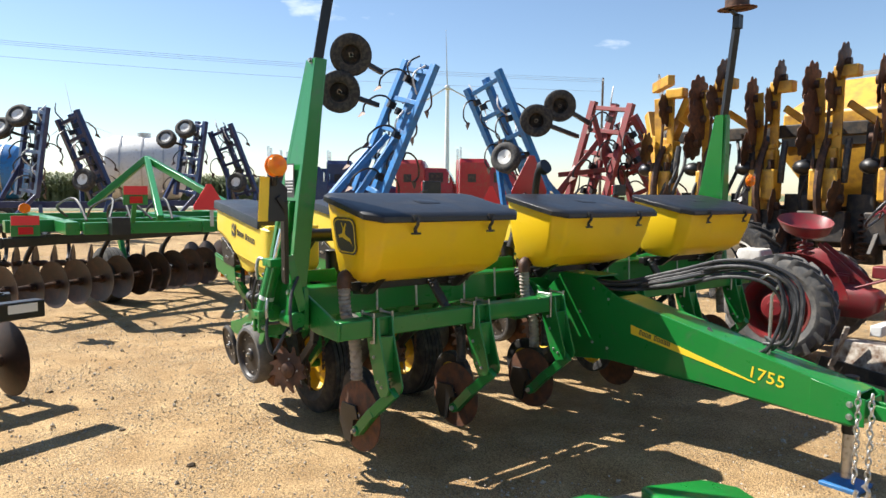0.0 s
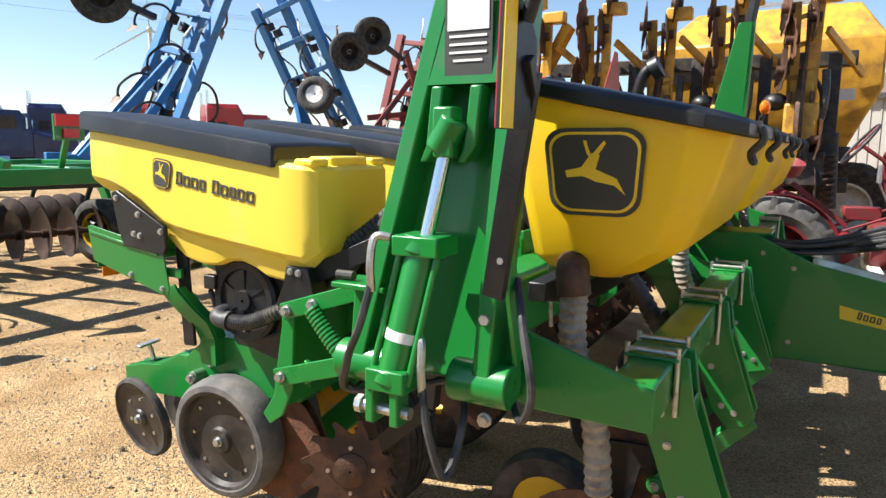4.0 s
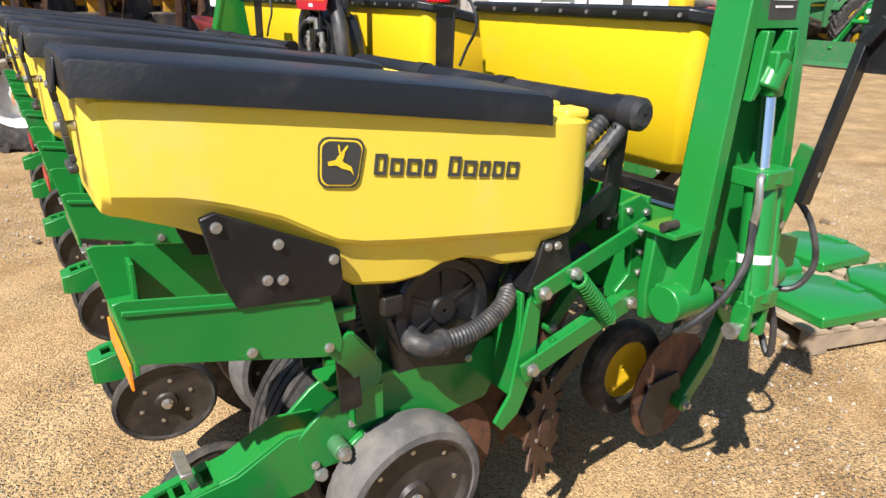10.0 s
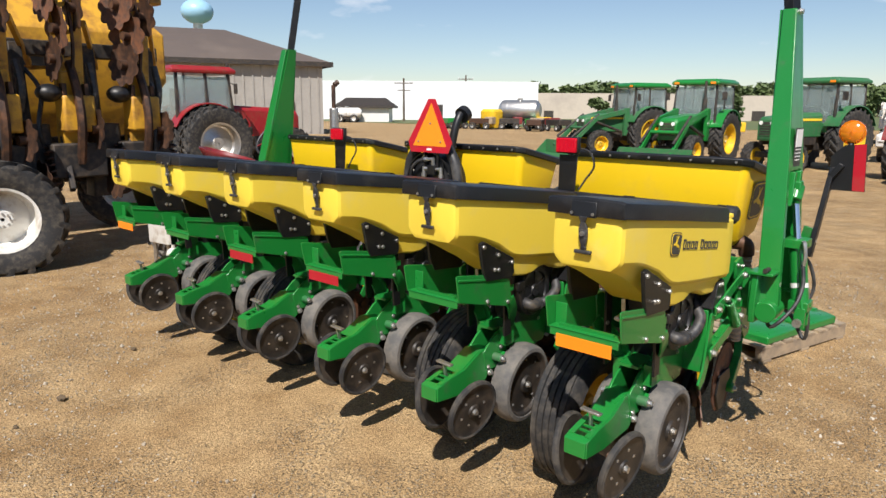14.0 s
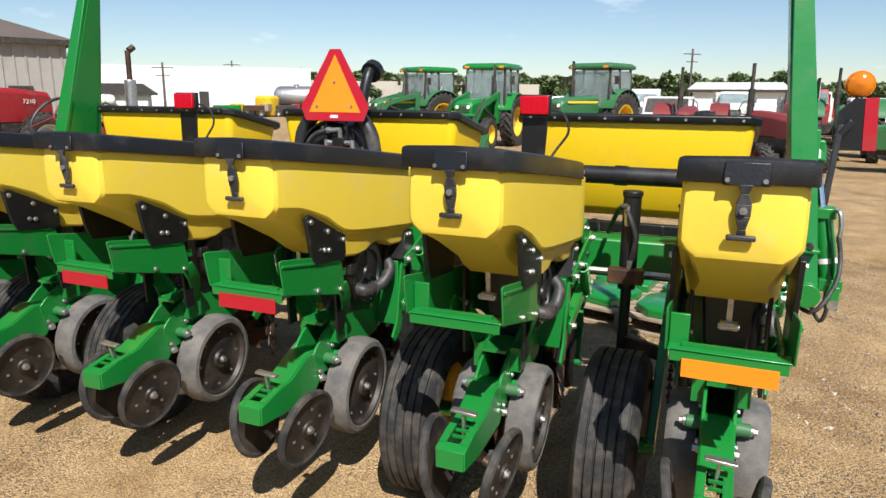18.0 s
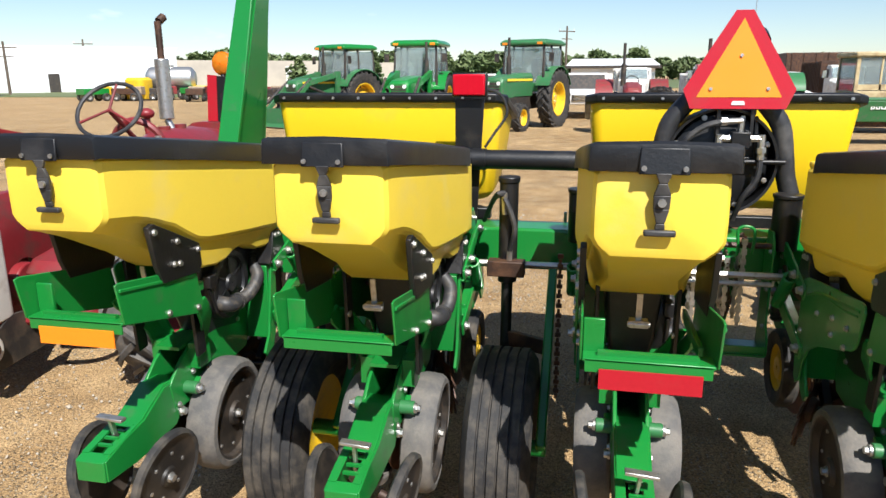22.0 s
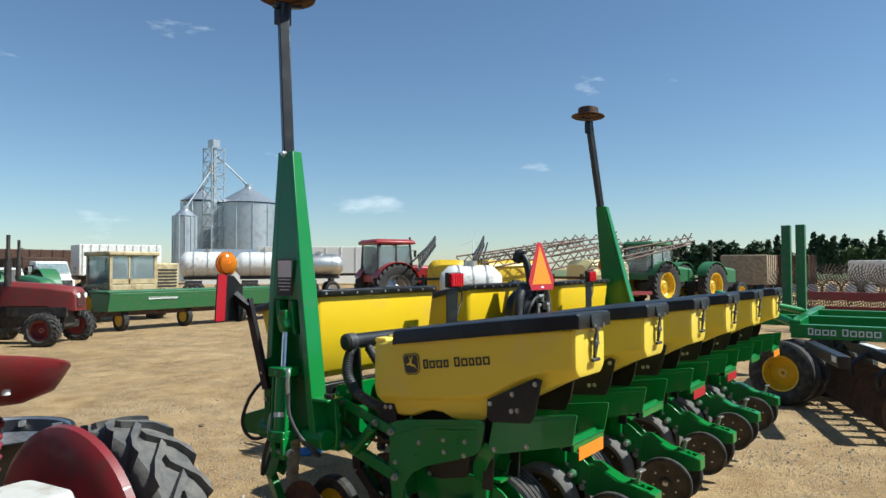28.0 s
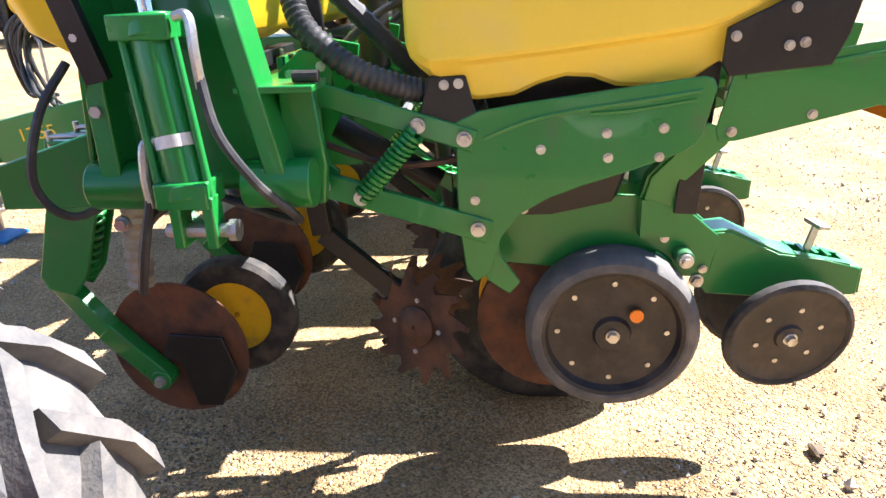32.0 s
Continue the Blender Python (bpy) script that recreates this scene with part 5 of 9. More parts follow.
# row markers at both ends
def marker(s):
    X = lambda v: s * v
    mk = part("row_marker", Mesh().box((X(2.118), -0.185, 0.945), (0.012, 0.36, 0.21)), GREEN, planter, "green folding row marker mast", bevel=0.004)
    for y0 in (-0.345, 0.03):
        part("pivot_lug", Mesh().plate([(y0 - 0.035, 0.815), (y0 + 0.035, 0.815), (y0 + 0.045, 0.86), (y0 + 0.04, 1.055), (y0 - 0.03, 1.055), (y0 - 0.045, 0.90)], X(2.125), X(2.155)), GREEN, mk, bevel=0.005)
    part("cap_plate", Mesh().face_plate([(X(2.11), 1.055), (X(2.225), 1.055), (X(2.225), 1.069), (X(2.11), 1.069)], -0.395, -0.24), GREEN, mk, bevel=0.003)
    for y0, y1 in ((-0.375, -0.235), (-0.06, 0.085)):
        part("pivot_boss", Mesh().rod((X(2.20), y0, 0.875), (X(2.20), y1, 0.875), 0.050, n=20), GREEN, mk, bevel=0.004)
        part("boss_web", Mesh().box((X(2.165), (y0 + y1) / 2, 0.875), (0.07, (y1 - y0) * 0.7, 0.07)), GREEN, mk, bevel=0.004)
    part("spring_pin", Mesh().rod((X(2.19), -0.400, 1.082), (X(2.19), -0.35, 1.082), 0.012, n=10), CHASSIS, mk)
    # two side channels that close up towards the top, with a web between them
    def at_z(z):
        u = (z - 0.86) / (2.31 - 0.86)
        return 2.195 - 0.13 * u, -0.318 + 0.335 * u, 0.022 + 0.066 * u
    steps = (0.86, 1.60, 2.31)
    for c in (1, 2):
        part("marker_channel", Mesh().loft([[(X(at_z(z)[0] - 0.05 + 0.018 * (z > 2)), at_z(z)[c] - 0.021, z), (X(at_z(z)[0] + 0.05 - 0.018 * (z > 2)), at_z(z)[c] - 0.021, z), (X(at_z(z)[0] + 0.05 - 0.018 * (z > 2)), at_z(z)[c] + 0.021, z), (X(at_z(z)[0] - 0.05 + 0.018 * (z > 2)), at_z(z)[c] + 0.021, z)] for z in steps]), GREEN, mk, bevel=0.004)
    part("marker_arm", Mesh().loft([[(X(at_z(z)[0] - 0.05), at_z(z)[1], z), (X(at_z(z)[0] - 0.042), at_z(z)[1], z), (X(at_z(z)[0] - 0.042), at_z(z)[2], z), (X(at_z(z)[0] - 0.05), at_z(z)[2], z)] for z in steps]), GREEN, mk)
    part("arm_cover", Mesh().loft([[(X(at_z(z)[0] + k - 0.008), at_z(z)[1], z), (X(at_z(z)[0] + k), at_z(z)[1], z), (X(at_z(z)[0] + k), at_z(z)[2], z), (X(at_z(z)[0] + k - 0.008), at_z(z)[2], z)] for z, k in ((1.535, 0.05), (2.30, 0.032))]), GREEN, mk)
    for yy in (-0.115, -0.02):
        part("arm_gusset", Mesh().plate([(yy - 0.008, 1.53), (yy + 0.020, 1.53), (yy + 0.006, 1.40), (yy - 0.022, 1.365), (yy - 0.038, 1.365), (yy - 0.022, 1.40)], X(2.150), X(2.205)), GREEN, mk, bevel=0.004)
    part("warning_label", Mesh().box((X(2.181), -0.045, 1.645), (0.003, 0.115, 0.19), None), DECAL, mk, "black and white warning label")
    part("label_field", Mesh().box((X(2.1835), -0.045, 1.69), (0.002, 0.10, 0.085)), DECALWHITE, mk)
    for k in range(4):
        part("label_bar", Mesh().box((X(2.1835), -0.045, 1.635 - 0.017 * k), (0.002, 0.09 - 0.02 * (k == 3), 0.005)), DECALWHITE, mk)
    # cylinder
    c0, c1, c2 = Vector((X(2.312), -0.172, 0.815)), Vector((X(2.245), -0.113, 1.185)), Vector((X(2.205), -0.082, 1.40))
    part("marker_cylinder", Mesh().rod(c0 + (c1 - c0) * 0.12, c1, 0.040, n=20).rod(c1 - (c1 - c0) * 0.06, c1 + (c1 - c0) * 0.04, 0.052, n=20).rod(c0 + (c1 - c0) * 0.16, c0 + (c1 - c0) * 0.24, 0.050, n=20), GREEN, mk, "green hydraulic cylinder", bevel=0.004)
    part("cylinder_head", Mesh().box(tuple(c1), (0.10, 0.115, 0.045)), GREEN, mk, bevel=0.004)
    part("cylinder_base", Mesh().box(tuple(c0 + (c1 - c0) * 0.20), (0.09, 0.10, 0.05)), GREEN, mk, bevel=0.004)
    for d in (-0.032, 0.032):
        part("clevis_ear", Mesh().box(tuple(c0 + Vector((0, d, 0.02))), (0.05, 0.022, 0.10)), GREEN, mk, bevel=0.004)
    part("clevis_pin", Mesh().rod(c0 + Vector((0, -0.065, 0)), c0 + Vector((0, 0.062, 0)), 0.014, n=10).rod(c0 + Vector((0, -0.078, 0)), c0 + Vector((0, -0.062, 0)), 0.022, n=8), STEEL, mk)
    for d in (-0.048, 0.048):
        part("tie_rod", Mesh().rod(c0 + (c1 - c0) * 0.18 + Vector((X(0.02), d, 0)), c1 + Vector((X(0.02), d, 0)), 0.008), GREEN, mk)
    part("cylinder_rod", Mesh().rod(c1, c2, 0.017, n=16), CHROME, mk, "bright chrome cylinder rod")
    part("rod_eye", Mesh().rod(c2 + Vector((0, -0.02, -0.01)), c2 + Vector((0, 0.02, 0.06)), 0.034).box(tuple(c2 + Vector((0, 0, 0.03))), (0.05, 0.05, 0.11)), GREEN, mk, bevel=0.006)
    part("cylinder_band", Mesh().rod(c0 + (c1 - c0) * 0.42, c0 + (c1 - c0) * 0.48, 0.0415, n=20), LABEL, mk)
    for d, z in ((-0.06, 1.20), (0.06, 0.98)):
        part("hose_fitting", Mesh().tube([(X(2.285), -0.15 + d * 0.5, z), (X(2.30), -0.15 + d, z), (X(2.31), -0.15 + d * 1.1, z - 0.06), (X(2.305), -0.15 + d * 1.1, z - 0.12)], 0.0095, 8), STEEL, mk)
        part("hydraulic_hose", Mesh().tube([(X(2.305), -0.15 + d * 1.1, z - 0.10), (X(2.32), -0.15 + d * 1.5, z - 0.2), (X(2.30), -0.16 + d * 2.2, z - 0.30), (X(2.22), -0.18 + d * 2.6, 0.80), (X(2.12), -0.10, 0.84)], 0.0095, 8), HOSE, mk, "black hydraulic hose")
    part("loop_hose", Mesh().tube([(X(2.14), 0.05, 0.85), (X(2.24), 0.12, 0.82), (X(2.28), 0.16, 0.90), (X(2.26), 0.13, 1.03), (X(2.20), 0.09, 1.12)], 0.009, 8), HOSE, mk)
    bolts(mk, [(X(2.222), 0.03, 1.03), (X(2.222), -0.335, 0.86), (X(2.222), 0.03, 0.80)], BIGBOLT, s < 0)
    # upper black mast with its marking disc
    t0, t1 = Vector((X(2.066), 0.062, 2.26)), Vector((X(1.925 if s > 0 else 1.990), 0.125 if s > 0 else 0.200, 3.17))
    part("mast_tube", Mesh().bar(t0, t1, 0.055, 0.055), BLACK, mk, "black square mast tube", bevel=0.004)
    part("mast_bolt", BIGBOLT, None, mk, at=pose(X(2.095), 0.06, 2.30, 0, 0, 0 if s > 0 else 180))
    part("disc_bracket", Mesh().bar(t1 - Vector((X(-0.06), 0, 0.03)), t1 + Vector((X(-0.13), 0, 0.02)), 0.035, 0.02).bar(t1 - Vector((0, 0, 0.12)), t1, 0.075, 0.06, (0, 1, 0)), BLACK, mk, bevel=0.003)
    top = Matrix.Translation(t1 + Vector((X(-0.02), 0, 0.045))) @ pose(0, 0, 0, 0, -86, 0)
    disc = Mesh()
    disc.v = [tuple(top @ Vector(p)) for p in dished(0.165, 0.02, 0.006, 32).v]
    disc.f = dished(0.165, 0.02, 0.006, 32).f
    part("marker_disc", disc, RUST, mk, "rusty marker disc")
    part("depth_band", Mesh().lathe([(0.098, 0.005), (0.104, 0.005), (0.100, 0.085), (0.06, 0.10), (0.01, 0.10), (0.01, 0.09), (0.092, 0.078)], top, 28), DARKRUST, mk)
    # warning lamp and reflector panel
    part("lamp_arm", Mesh().bar((X(2.262), 0.028 + 0.035 * s, 1.09), (X(2.305), 0.118 + 0.030 * s, 1.54), 0.024, 0.046, (0, 1, 0)).bar((X(2.305), 0.112 + 0.030 * s, 1.50), (X(2.345), 0.145, 1.56), 0.028, 0.05, (0, 1, 0)), BLACK, mk, bevel=0.002)
    part("arm_bracket", Mesh().bar((X(2.17), 0.085, 0.93), (X(2.245), 0.045 + 0.035 * s, 1.24), 0.05, 0.012, (0, 1, 0)), GREEN, mk, bevel=0.003)
    bolts(mk, [(X(2.275), 0.05 + 0.035 * s, 1.17), (X(2.297), 0.10 + 0.03 * s, 1.44)], None, s < 0)
    panel = [(X(2.305), 1.43), (X(2.455), 1.43), (X(2.440), 1.665), (X(2.345), 1.655), (X(2.290), 1.60), (X(2.290), 1.48)]
    pl = part("warning_panel", Mesh().face_plate(panel, 0.150, 0.156), BLACK, mk, "black panel with red and yellow reflective stripes")
    part("red_stripe", Mesh().face_plate([(X(2.400), 1.432), (X(2.454), 1.432), (X(2.439), 1.663), (X(2.388), 1.660)], 0.147, 0.150), REDREF, pl)
    part("yellow_stripe", Mesh().face_plate([(X(2.400), 1.432), (X(2.454), 1.432), (X(2.439), 1.663), (X(2.388), 1.660)], 0.156, 0.159), DECALYEL, pl)
    bc = Mesh().lathe([(0.003, 0.040), (0.03, 0.036), (0.050, 0.022), (0.056, 0.004), (0.056, -0.004), (0.050, -0.022), (0.03, -0.036), (0.003, -0.040)], Matrix.Translation((X(2.365), 0.185, 1.718)) @ pose(0, 0, 0, 0, 0, 90), 28)
    part("beacon", bc, AMBER, pl, "round amber warning lamp")
    part("beacon_ring", Mesh().lathe([(0.054, 0.006), (0.060, 0.006), (0.060, -0.006), (0.054, -0.006)], Matrix.Translation((X(2.365), 0.185, 1.718)) @ pose(0, 0, 0, 0, 0, 90), 28), AMBER, pl)
    part("bulb_core", Mesh().ball((X(2.365), 0.185, 1.718), 0.016, 6), ORANGE, pl)
    part("beacon_stem", Mesh().rod((X(2.365), 0.165, 1.62), (X(2.365), 0.183, 1.675), 0.014), BLACK, pl)


marker(1)
marker(-1)


# ---- ground ----
def ground_material():
    m = bpy.data.materials.new("gravel")
    m.use_nodes = True
    t = m.node_tree
    n, l = t.nodes, t.links
    p = n["Principled BSDF"]
    geo = n.new("ShaderNodeNewGeometry")
    big, mid, fine, vor = n.new("ShaderNodeTexNoise"), n.new("ShaderNodeTexNoise"), n.new("ShaderNodeTexNoise"), n.new("ShaderNodeTexVoronoi")
    for tex, sc, det in ((big, 0.35, 4), (mid, 3.0, 5), (fine, 80.0, 4)):
        tex.inputs["Scale"].default_value, tex.inputs["Detail"].default_value = sc, det
        l.new(geo.outputs["Position"], tex.inputs["Vector"])
    vor.inputs["Scale"].default_value = 165.0
    l.new(geo.outputs["Position"], vor.inputs["Vector"])
    r1, r2 = n.new("ShaderNodeValToRGB"), n.new("ShaderNodeValToRGB")
    r1.color_ramp.elements[0].position, r1.color_ramp.elements[1].position = 0.32, 0.68
    r1.color_ramp.elements[0].color, r1.color_ramp.elements[1].color = (0.228, 0.140, 0.062, 1), (0.435, 0.312, 0.168, 1)
    add = n.new("ShaderNodeMath")
    add.operation = "MULTIPLY_ADD"
    l.new(mid.outputs[0], add.inputs[0])
    add.inputs[1].default_value = 0.6
    half = n.new("ShaderNodeMath")
    half.operation = "MULTIPLY"
    half.inputs[1].default_value = 0.42
    l.new(big.outputs[0], half.inputs[0])
    l.new(half.outputs[0], add.inputs[2])
    l.new(add.outputs[0], r1.inputs[0])
    r2.color_ramp.elements[0].color, r2.color_ramp.elements[1].color = (0.24, 0.22, 0.20, 1), (1.92, 1.86, 1.76, 1)
    l.new(vor.outputs["Color"], r2.inputs[0])
    mul = n.new("ShaderNodeMix")
    mul.data_type, mul.blend_type = "RGBA", "MULTIPLY"
    mul.inputs[0].default_value = 0.85
    l.new(r1.outputs[0], mul.inputs[6]), l.new(r2.outputs[0], mul.inputs[7])
    # coarser pale stones lie in patches
    coarse, patch, pick, both = n.new("ShaderNodeTexVoronoi"), n.new("ShaderNodeTexNoise"), n.new("ShaderNodeMapRange"), n.new("ShaderNodeMath")
    coarse.inputs["Scale"].default_value, patch.inputs["Scale"].default_value, patch.inputs["Detail"].default_value = 62.0, 1.3, 4
    l.new(geo.outputs["Position"], coarse.inputs["Vector"]), l.new(geo.outputs["Position"], patch.inputs["Vector"])
    edge = n.new("ShaderNodeMapRange")
    edge.inputs[1].default_value, edge.inputs[2].default_value, edge.inputs[3].default_value, edge.inputs[4].default_value = 0.20, 0.42, 1.0, 0.0
    l.new(coarse.outputs["Distance"], edge.inputs[0])
    pick.inputs[1].default_value, pick.inputs[2].default_value = 0.40, 0.62
    l.new(patch.outputs[0], pick.inputs[0])
    both.operation = "MULTIPLY"
    l.new(edge.outputs[0], both.inputs[0]), l.new(pick.outputs[0], both.inputs[1])
    tone = n.new("ShaderNodeValToRGB")
    tone.color_ramp.elements[0].color, tone.color_ramp.elements[1].color = (0.10, 0.070, 0.038, 1), (0.64, 0.55, 0.41, 1)
    l.new(coarse.outputs["Color"], tone.inputs[0])
    top = n.new("ShaderNodeMix")
    top.data_type = "RGBA"
    l.new(both.outputs[0], top.inputs[0]), l.new(mul.outputs[2], top.inputs[6]), l.new(tone.outputs[0], top.inputs[7])
    l.new(top.outputs[2], p.inputs["Base Color"])
    p.inputs["Roughness"].default_value = 0.9
    p.inputs["Specular IOR Level"].default_value = 0.2
    b1, b2 = n.new("ShaderNodeBump"), n.new("ShaderNodeBump")
    b1.inputs["Strength"].default_value, b1.inputs["Distance"].default_value = 0.8, 0.006
    b2.inputs["Strength"].default_value, b2.inputs["Distance"].default_value = 0.5, 0.008
    l.new(vor.outputs["Distance"], b1.inputs["Height"])
    b1.invert = True
    l.new(fine.outputs[0], b2.inputs["Height"])
    l.new(b2.outputs[0], b1.inputs["Normal"])
    b3 = n.new("ShaderNodeBump")
    b3.inputs["Strength"].default_value, b3.inputs["Distance"].default_value = 1.0, 0.015
    l.new(both.outputs[0], b3.inputs["Height"])
    l.new(b1.outputs[0], b3.inputs["Normal"])
    l.new(b3.outputs[0], p.inputs["Normal"])
    return m


GRAVEL = ground_material()
g = Mesh()
xs = sorted(set([-2500, -700, -250, -90, -45, -25] + [v * 0.25 - 12 for v in range(97)] + [25, 45, 90, 250, 700, 2500]))
ys = xs
idx = {}
for j, y in enumerate(ys):
    for i, x in enumerate(xs):
        near = max(0.0, 1 - max(abs(x), abs(y)) / 12)
        h = 0.012 * noise.noise((x * 0.9, y * 0.9, 0)) + 0.006 * noise.noise((x * 2.7, y * 2.7, 4)) if near > 0 else 0
        g.v.append((x, y, h * min(1, near * 6)))
nx = len(xs)
for j in range(len(ys) - 1):
    for i in range(nx - 1):
        g.f.append((j * nx + i, j * nx + i + 1, (j + 1) * nx + i + 1, (j + 1) * nx + i))
ground = part("ground", g, GRAVEL, None, smooth=180)
tagged(ground, "tan compacted gravel yard with loose stones", "ground", kind="structure")


# ---- wheels and tractors ----
WHEELS = {}


def wheel(parent, at, r, w, rim, rim_mat, lugged=True, name="wheel", flip=False, dish=0.06, tyre_mat=RUBBER):
    key = (round(r, 3), round(w, 3), round(rim, 3), rim_mat.name, lugged, tyre_mat.name)
    if key not in WHEELS:
        n = max(18, int(r * 26))
        t = tyre_mesh(r, w, rim, n=36, ribs=0 if lugged else 4).data("tyre", tyre_mat)
        l = lugs(r, w, n, 0.030 * r / 0.5, 0.05 * r / 0.5).data("tread", tyre_mat) if lugged else None
        k = w * 0.4
        rm = Mesh().lathe([(0.02, dish * 0.4), (rim * 0.28, dish * 0.4), (rim * 0.34, dish * 0.1), (rim * 0.8, -dish * 0.6), (rim * 0.9, -dish * 0.2), (rim * 0.96, k), (rim * 1.04, k * 1.05), (rim * 1.04, -k), (rim * 0.9, -k), (0.02, -dish)], None, 32).data("rim", rim_mat)
        h = Mesh()
        for i in range(8):
            a = 2 * math.pi * i / 8
            h.rod((dish * 0.4, rim * 0.2 * math.cos(a), rim * 0.2 * math.sin(a)), (dish * 0.4 + 0.02, rim * 0.2 * math.cos(a), rim * 0.2 * math.sin(a)), rim * 0.035, n=6)
        WHEELS[key] = t, l, rm, h.data("bolt_circle", STEEL)
    t, l, rm, h = WHEELS[key]
    ob = part(name, t, None, parent, at=at @ pose(0, 0, 0, 0, 0, 180 if flip else 0))
    if l:
        part("tread", l, None, ob)
    part("rim", rm, None, ob)
    part("bolt_circle", h, None, ob)
    return ob


def tractor(at, paint, label, cab=True, rear_r=0.85, front_r=0.50, hood=(1.9, 0.74, 0.95, 1.62), rims=PAINTYEL, loader=False, roof=None, stripe=None, duals=False, narrow=False, exhaust=(0.25, 0.0), number="", cab_tint=GLASS, group=""):
    o = thing("tractor", label, "tractor", group, at)
    roof = roof or paint
    hl, hw, z0, z1 = hood
    y0, y1 = 0.75, 0.75 + hl
    track = 0.80 if not narrow else 0.75
    for s in (-1, 1):
        wheel(o, pose(s * track, 0, rear_r), rear_r, 0.44 if rear_r > 0.7 else 0.30, rear_r * 0.58, rims, True, "rear_wheel", s < 0, 0.1)
        if duals:
            wheel(o, pose(s * (track + 0.55), 0, rear_r), rear_r, 0.44, rear_r * 0.58, rims, True, "rear_wheel", s < 0, 0.1)
        fx = 0.16 if narrow else 0.72
        wheel(o, pose(s * fx, y1 - 0.45, front_r), front_r, 0.28 if not narrow else 0.15, front_r * 0.58, rims, not narrow, "front_wheel", s < 0, 0.06)
        pts = [(rear_r * 1.12 * math.cos(a), rear_r + rear_r * 1.12 * math.sin(a)) for a in np.linspace(radians(25), radians(155), 11)]
        fen = Mesh().loft([[(s * 0.52, a, b), (s * 1.02, a, b), (s * 1.02, a, b + 0.03), (s * 0.52, a, b + 0.03)] for a, b in pts])
        if rear_r > 0.7:
            part("fender", fen, paint, o)
    part("chassis", Mesh().box((0, 0.9, rear_r * 0.9), (0.46, 2.6, 0.45)).box((0, 0, rear_r), (1.3, 0.34, 0.34)).box((0, y1 - 0.45, front_r + 0.06), (1.2 if not narrow else 0.3, 0.18, 0.18)), CHASSIS, o, bevel=0.02)
    rings = []
    for y, w, a, b in ((y0, hw, z0, z1 + 0.06), (y0 + hl * 0.6, hw * 0.97, z0, z1), (y1 - 0.08, hw * 0.90, z0 - 0.1, z1 - 0.08), (y1, hw * 0.82, z0 - 0.1, z1 - 0.16)):
        rings.append([(-w / 2, y, a), (w / 2, y, a), (w / 2, y, b - 0.10), (w / 2 - 0.09, y, b), (-w / 2 + 0.09, y, b), (-w / 2, y, b - 0.10)])
    part("hood", Mesh().loft(rings), paint, o, bevel=0.02)
    part("grille", Mesh().box((0, y1 + 0.005, (z0 + z1) / 2 - 0.10), (hw * 0.62, 0.02, (z1 - z0) * 0.62)), CHASSIS, o)
    for k in range(6):
        part("grille_bar", Mesh().box((0, y1 + 0.02, z0 - 0.02 + (z1 - z0) * 0.11 * k), (hw * 0.6, 0.012, 0.015)), paint, o)
    for s in (-1, 1):
        part("headlamp", Mesh().rod((s * hw * 0.26, y1, z1 - 0.26), (s * hw * 0.26, y1 + 0.03, z1 - 0.26), 0.06), DECALWHITE, o)
        part("engine_side", Mesh().box((s * hw * 0.42, y0 + hl * 0.5, z0 - 0.12), (0.12, hl * 0.8, 0.22)), CHASSIS, o)
        if stripe:
            part("hood_stripe", Mesh().box((s * (hw / 2 + 0.004), y0 + hl * 0.45, z1 - 0.16), (0.008, hl * 0.86, 0.07)), stripe, o)
        if number:
            m = RIGHT if s > 0 else LEFT
            text(number, 0.15, DECALWHITE, Matrix.Translation((s * (hw / 2 + 0.012), y0 + hl * 0.72, z1 - 0.30)) @ m, o, "model_number")
    ex, ey = exhaust
    part("exhaust_pipe", Mesh().rod((ex, y0 + 0.15 + ey, z1 - 0.05), (ex, y0 + 0.15 + ey, z1 + 0.55), 0.075, n=14).rod((ex, y0 + 0.15 + ey, z1 + 0.5), (ex, y0 + 0.15 + ey, z1 + 1.12), 0.042, n=12), CHASSIS, o, "dark exhaust stack")
    if cab:
        c0, c1, cz = -0.75, 0.78, 2.62
        for s in (-1, 1):
            for y, yb in ((c0, c0 + 0.05), (0.05, 0.05), (c1, c1 - 0.12)):
                part("cab_post", Mesh().bar((s * 0.74, y, 1.25), (s * 0.68, yb, cz), 0.07, 0.07, (0, 1, 0)), CHASSIS, o, bevel=0.01)
        part("cab_base", Mesh().box((0, 0, 1.30), (1.44, 1.5, 0.30)), paint, o, bevel=0.03)
        part("cab_roof", Mesh().loft([[(-0.80, c0 - 0.10, cz), (0.80, c0 - 0.10, cz), (0.80, c1 + 0.06, cz), (-0.80, c1 + 0.06, cz)], [(-0.82, c0 - 0.12, cz + 0.10), (0.82, c0 - 0.12, cz + 0.10), (0.82, c1 + 0.08, cz + 0.10), (-0.82, c1 + 0.08, cz + 0.10)], [(-0.70, c0, cz + 0.19), (0.70, c0, cz + 0.19), (0.70, c1 - 0.05, cz + 0.19), (-0.70, c1 - 0.05, cz + 0.19)]]), roof, o, bevel=0.03)
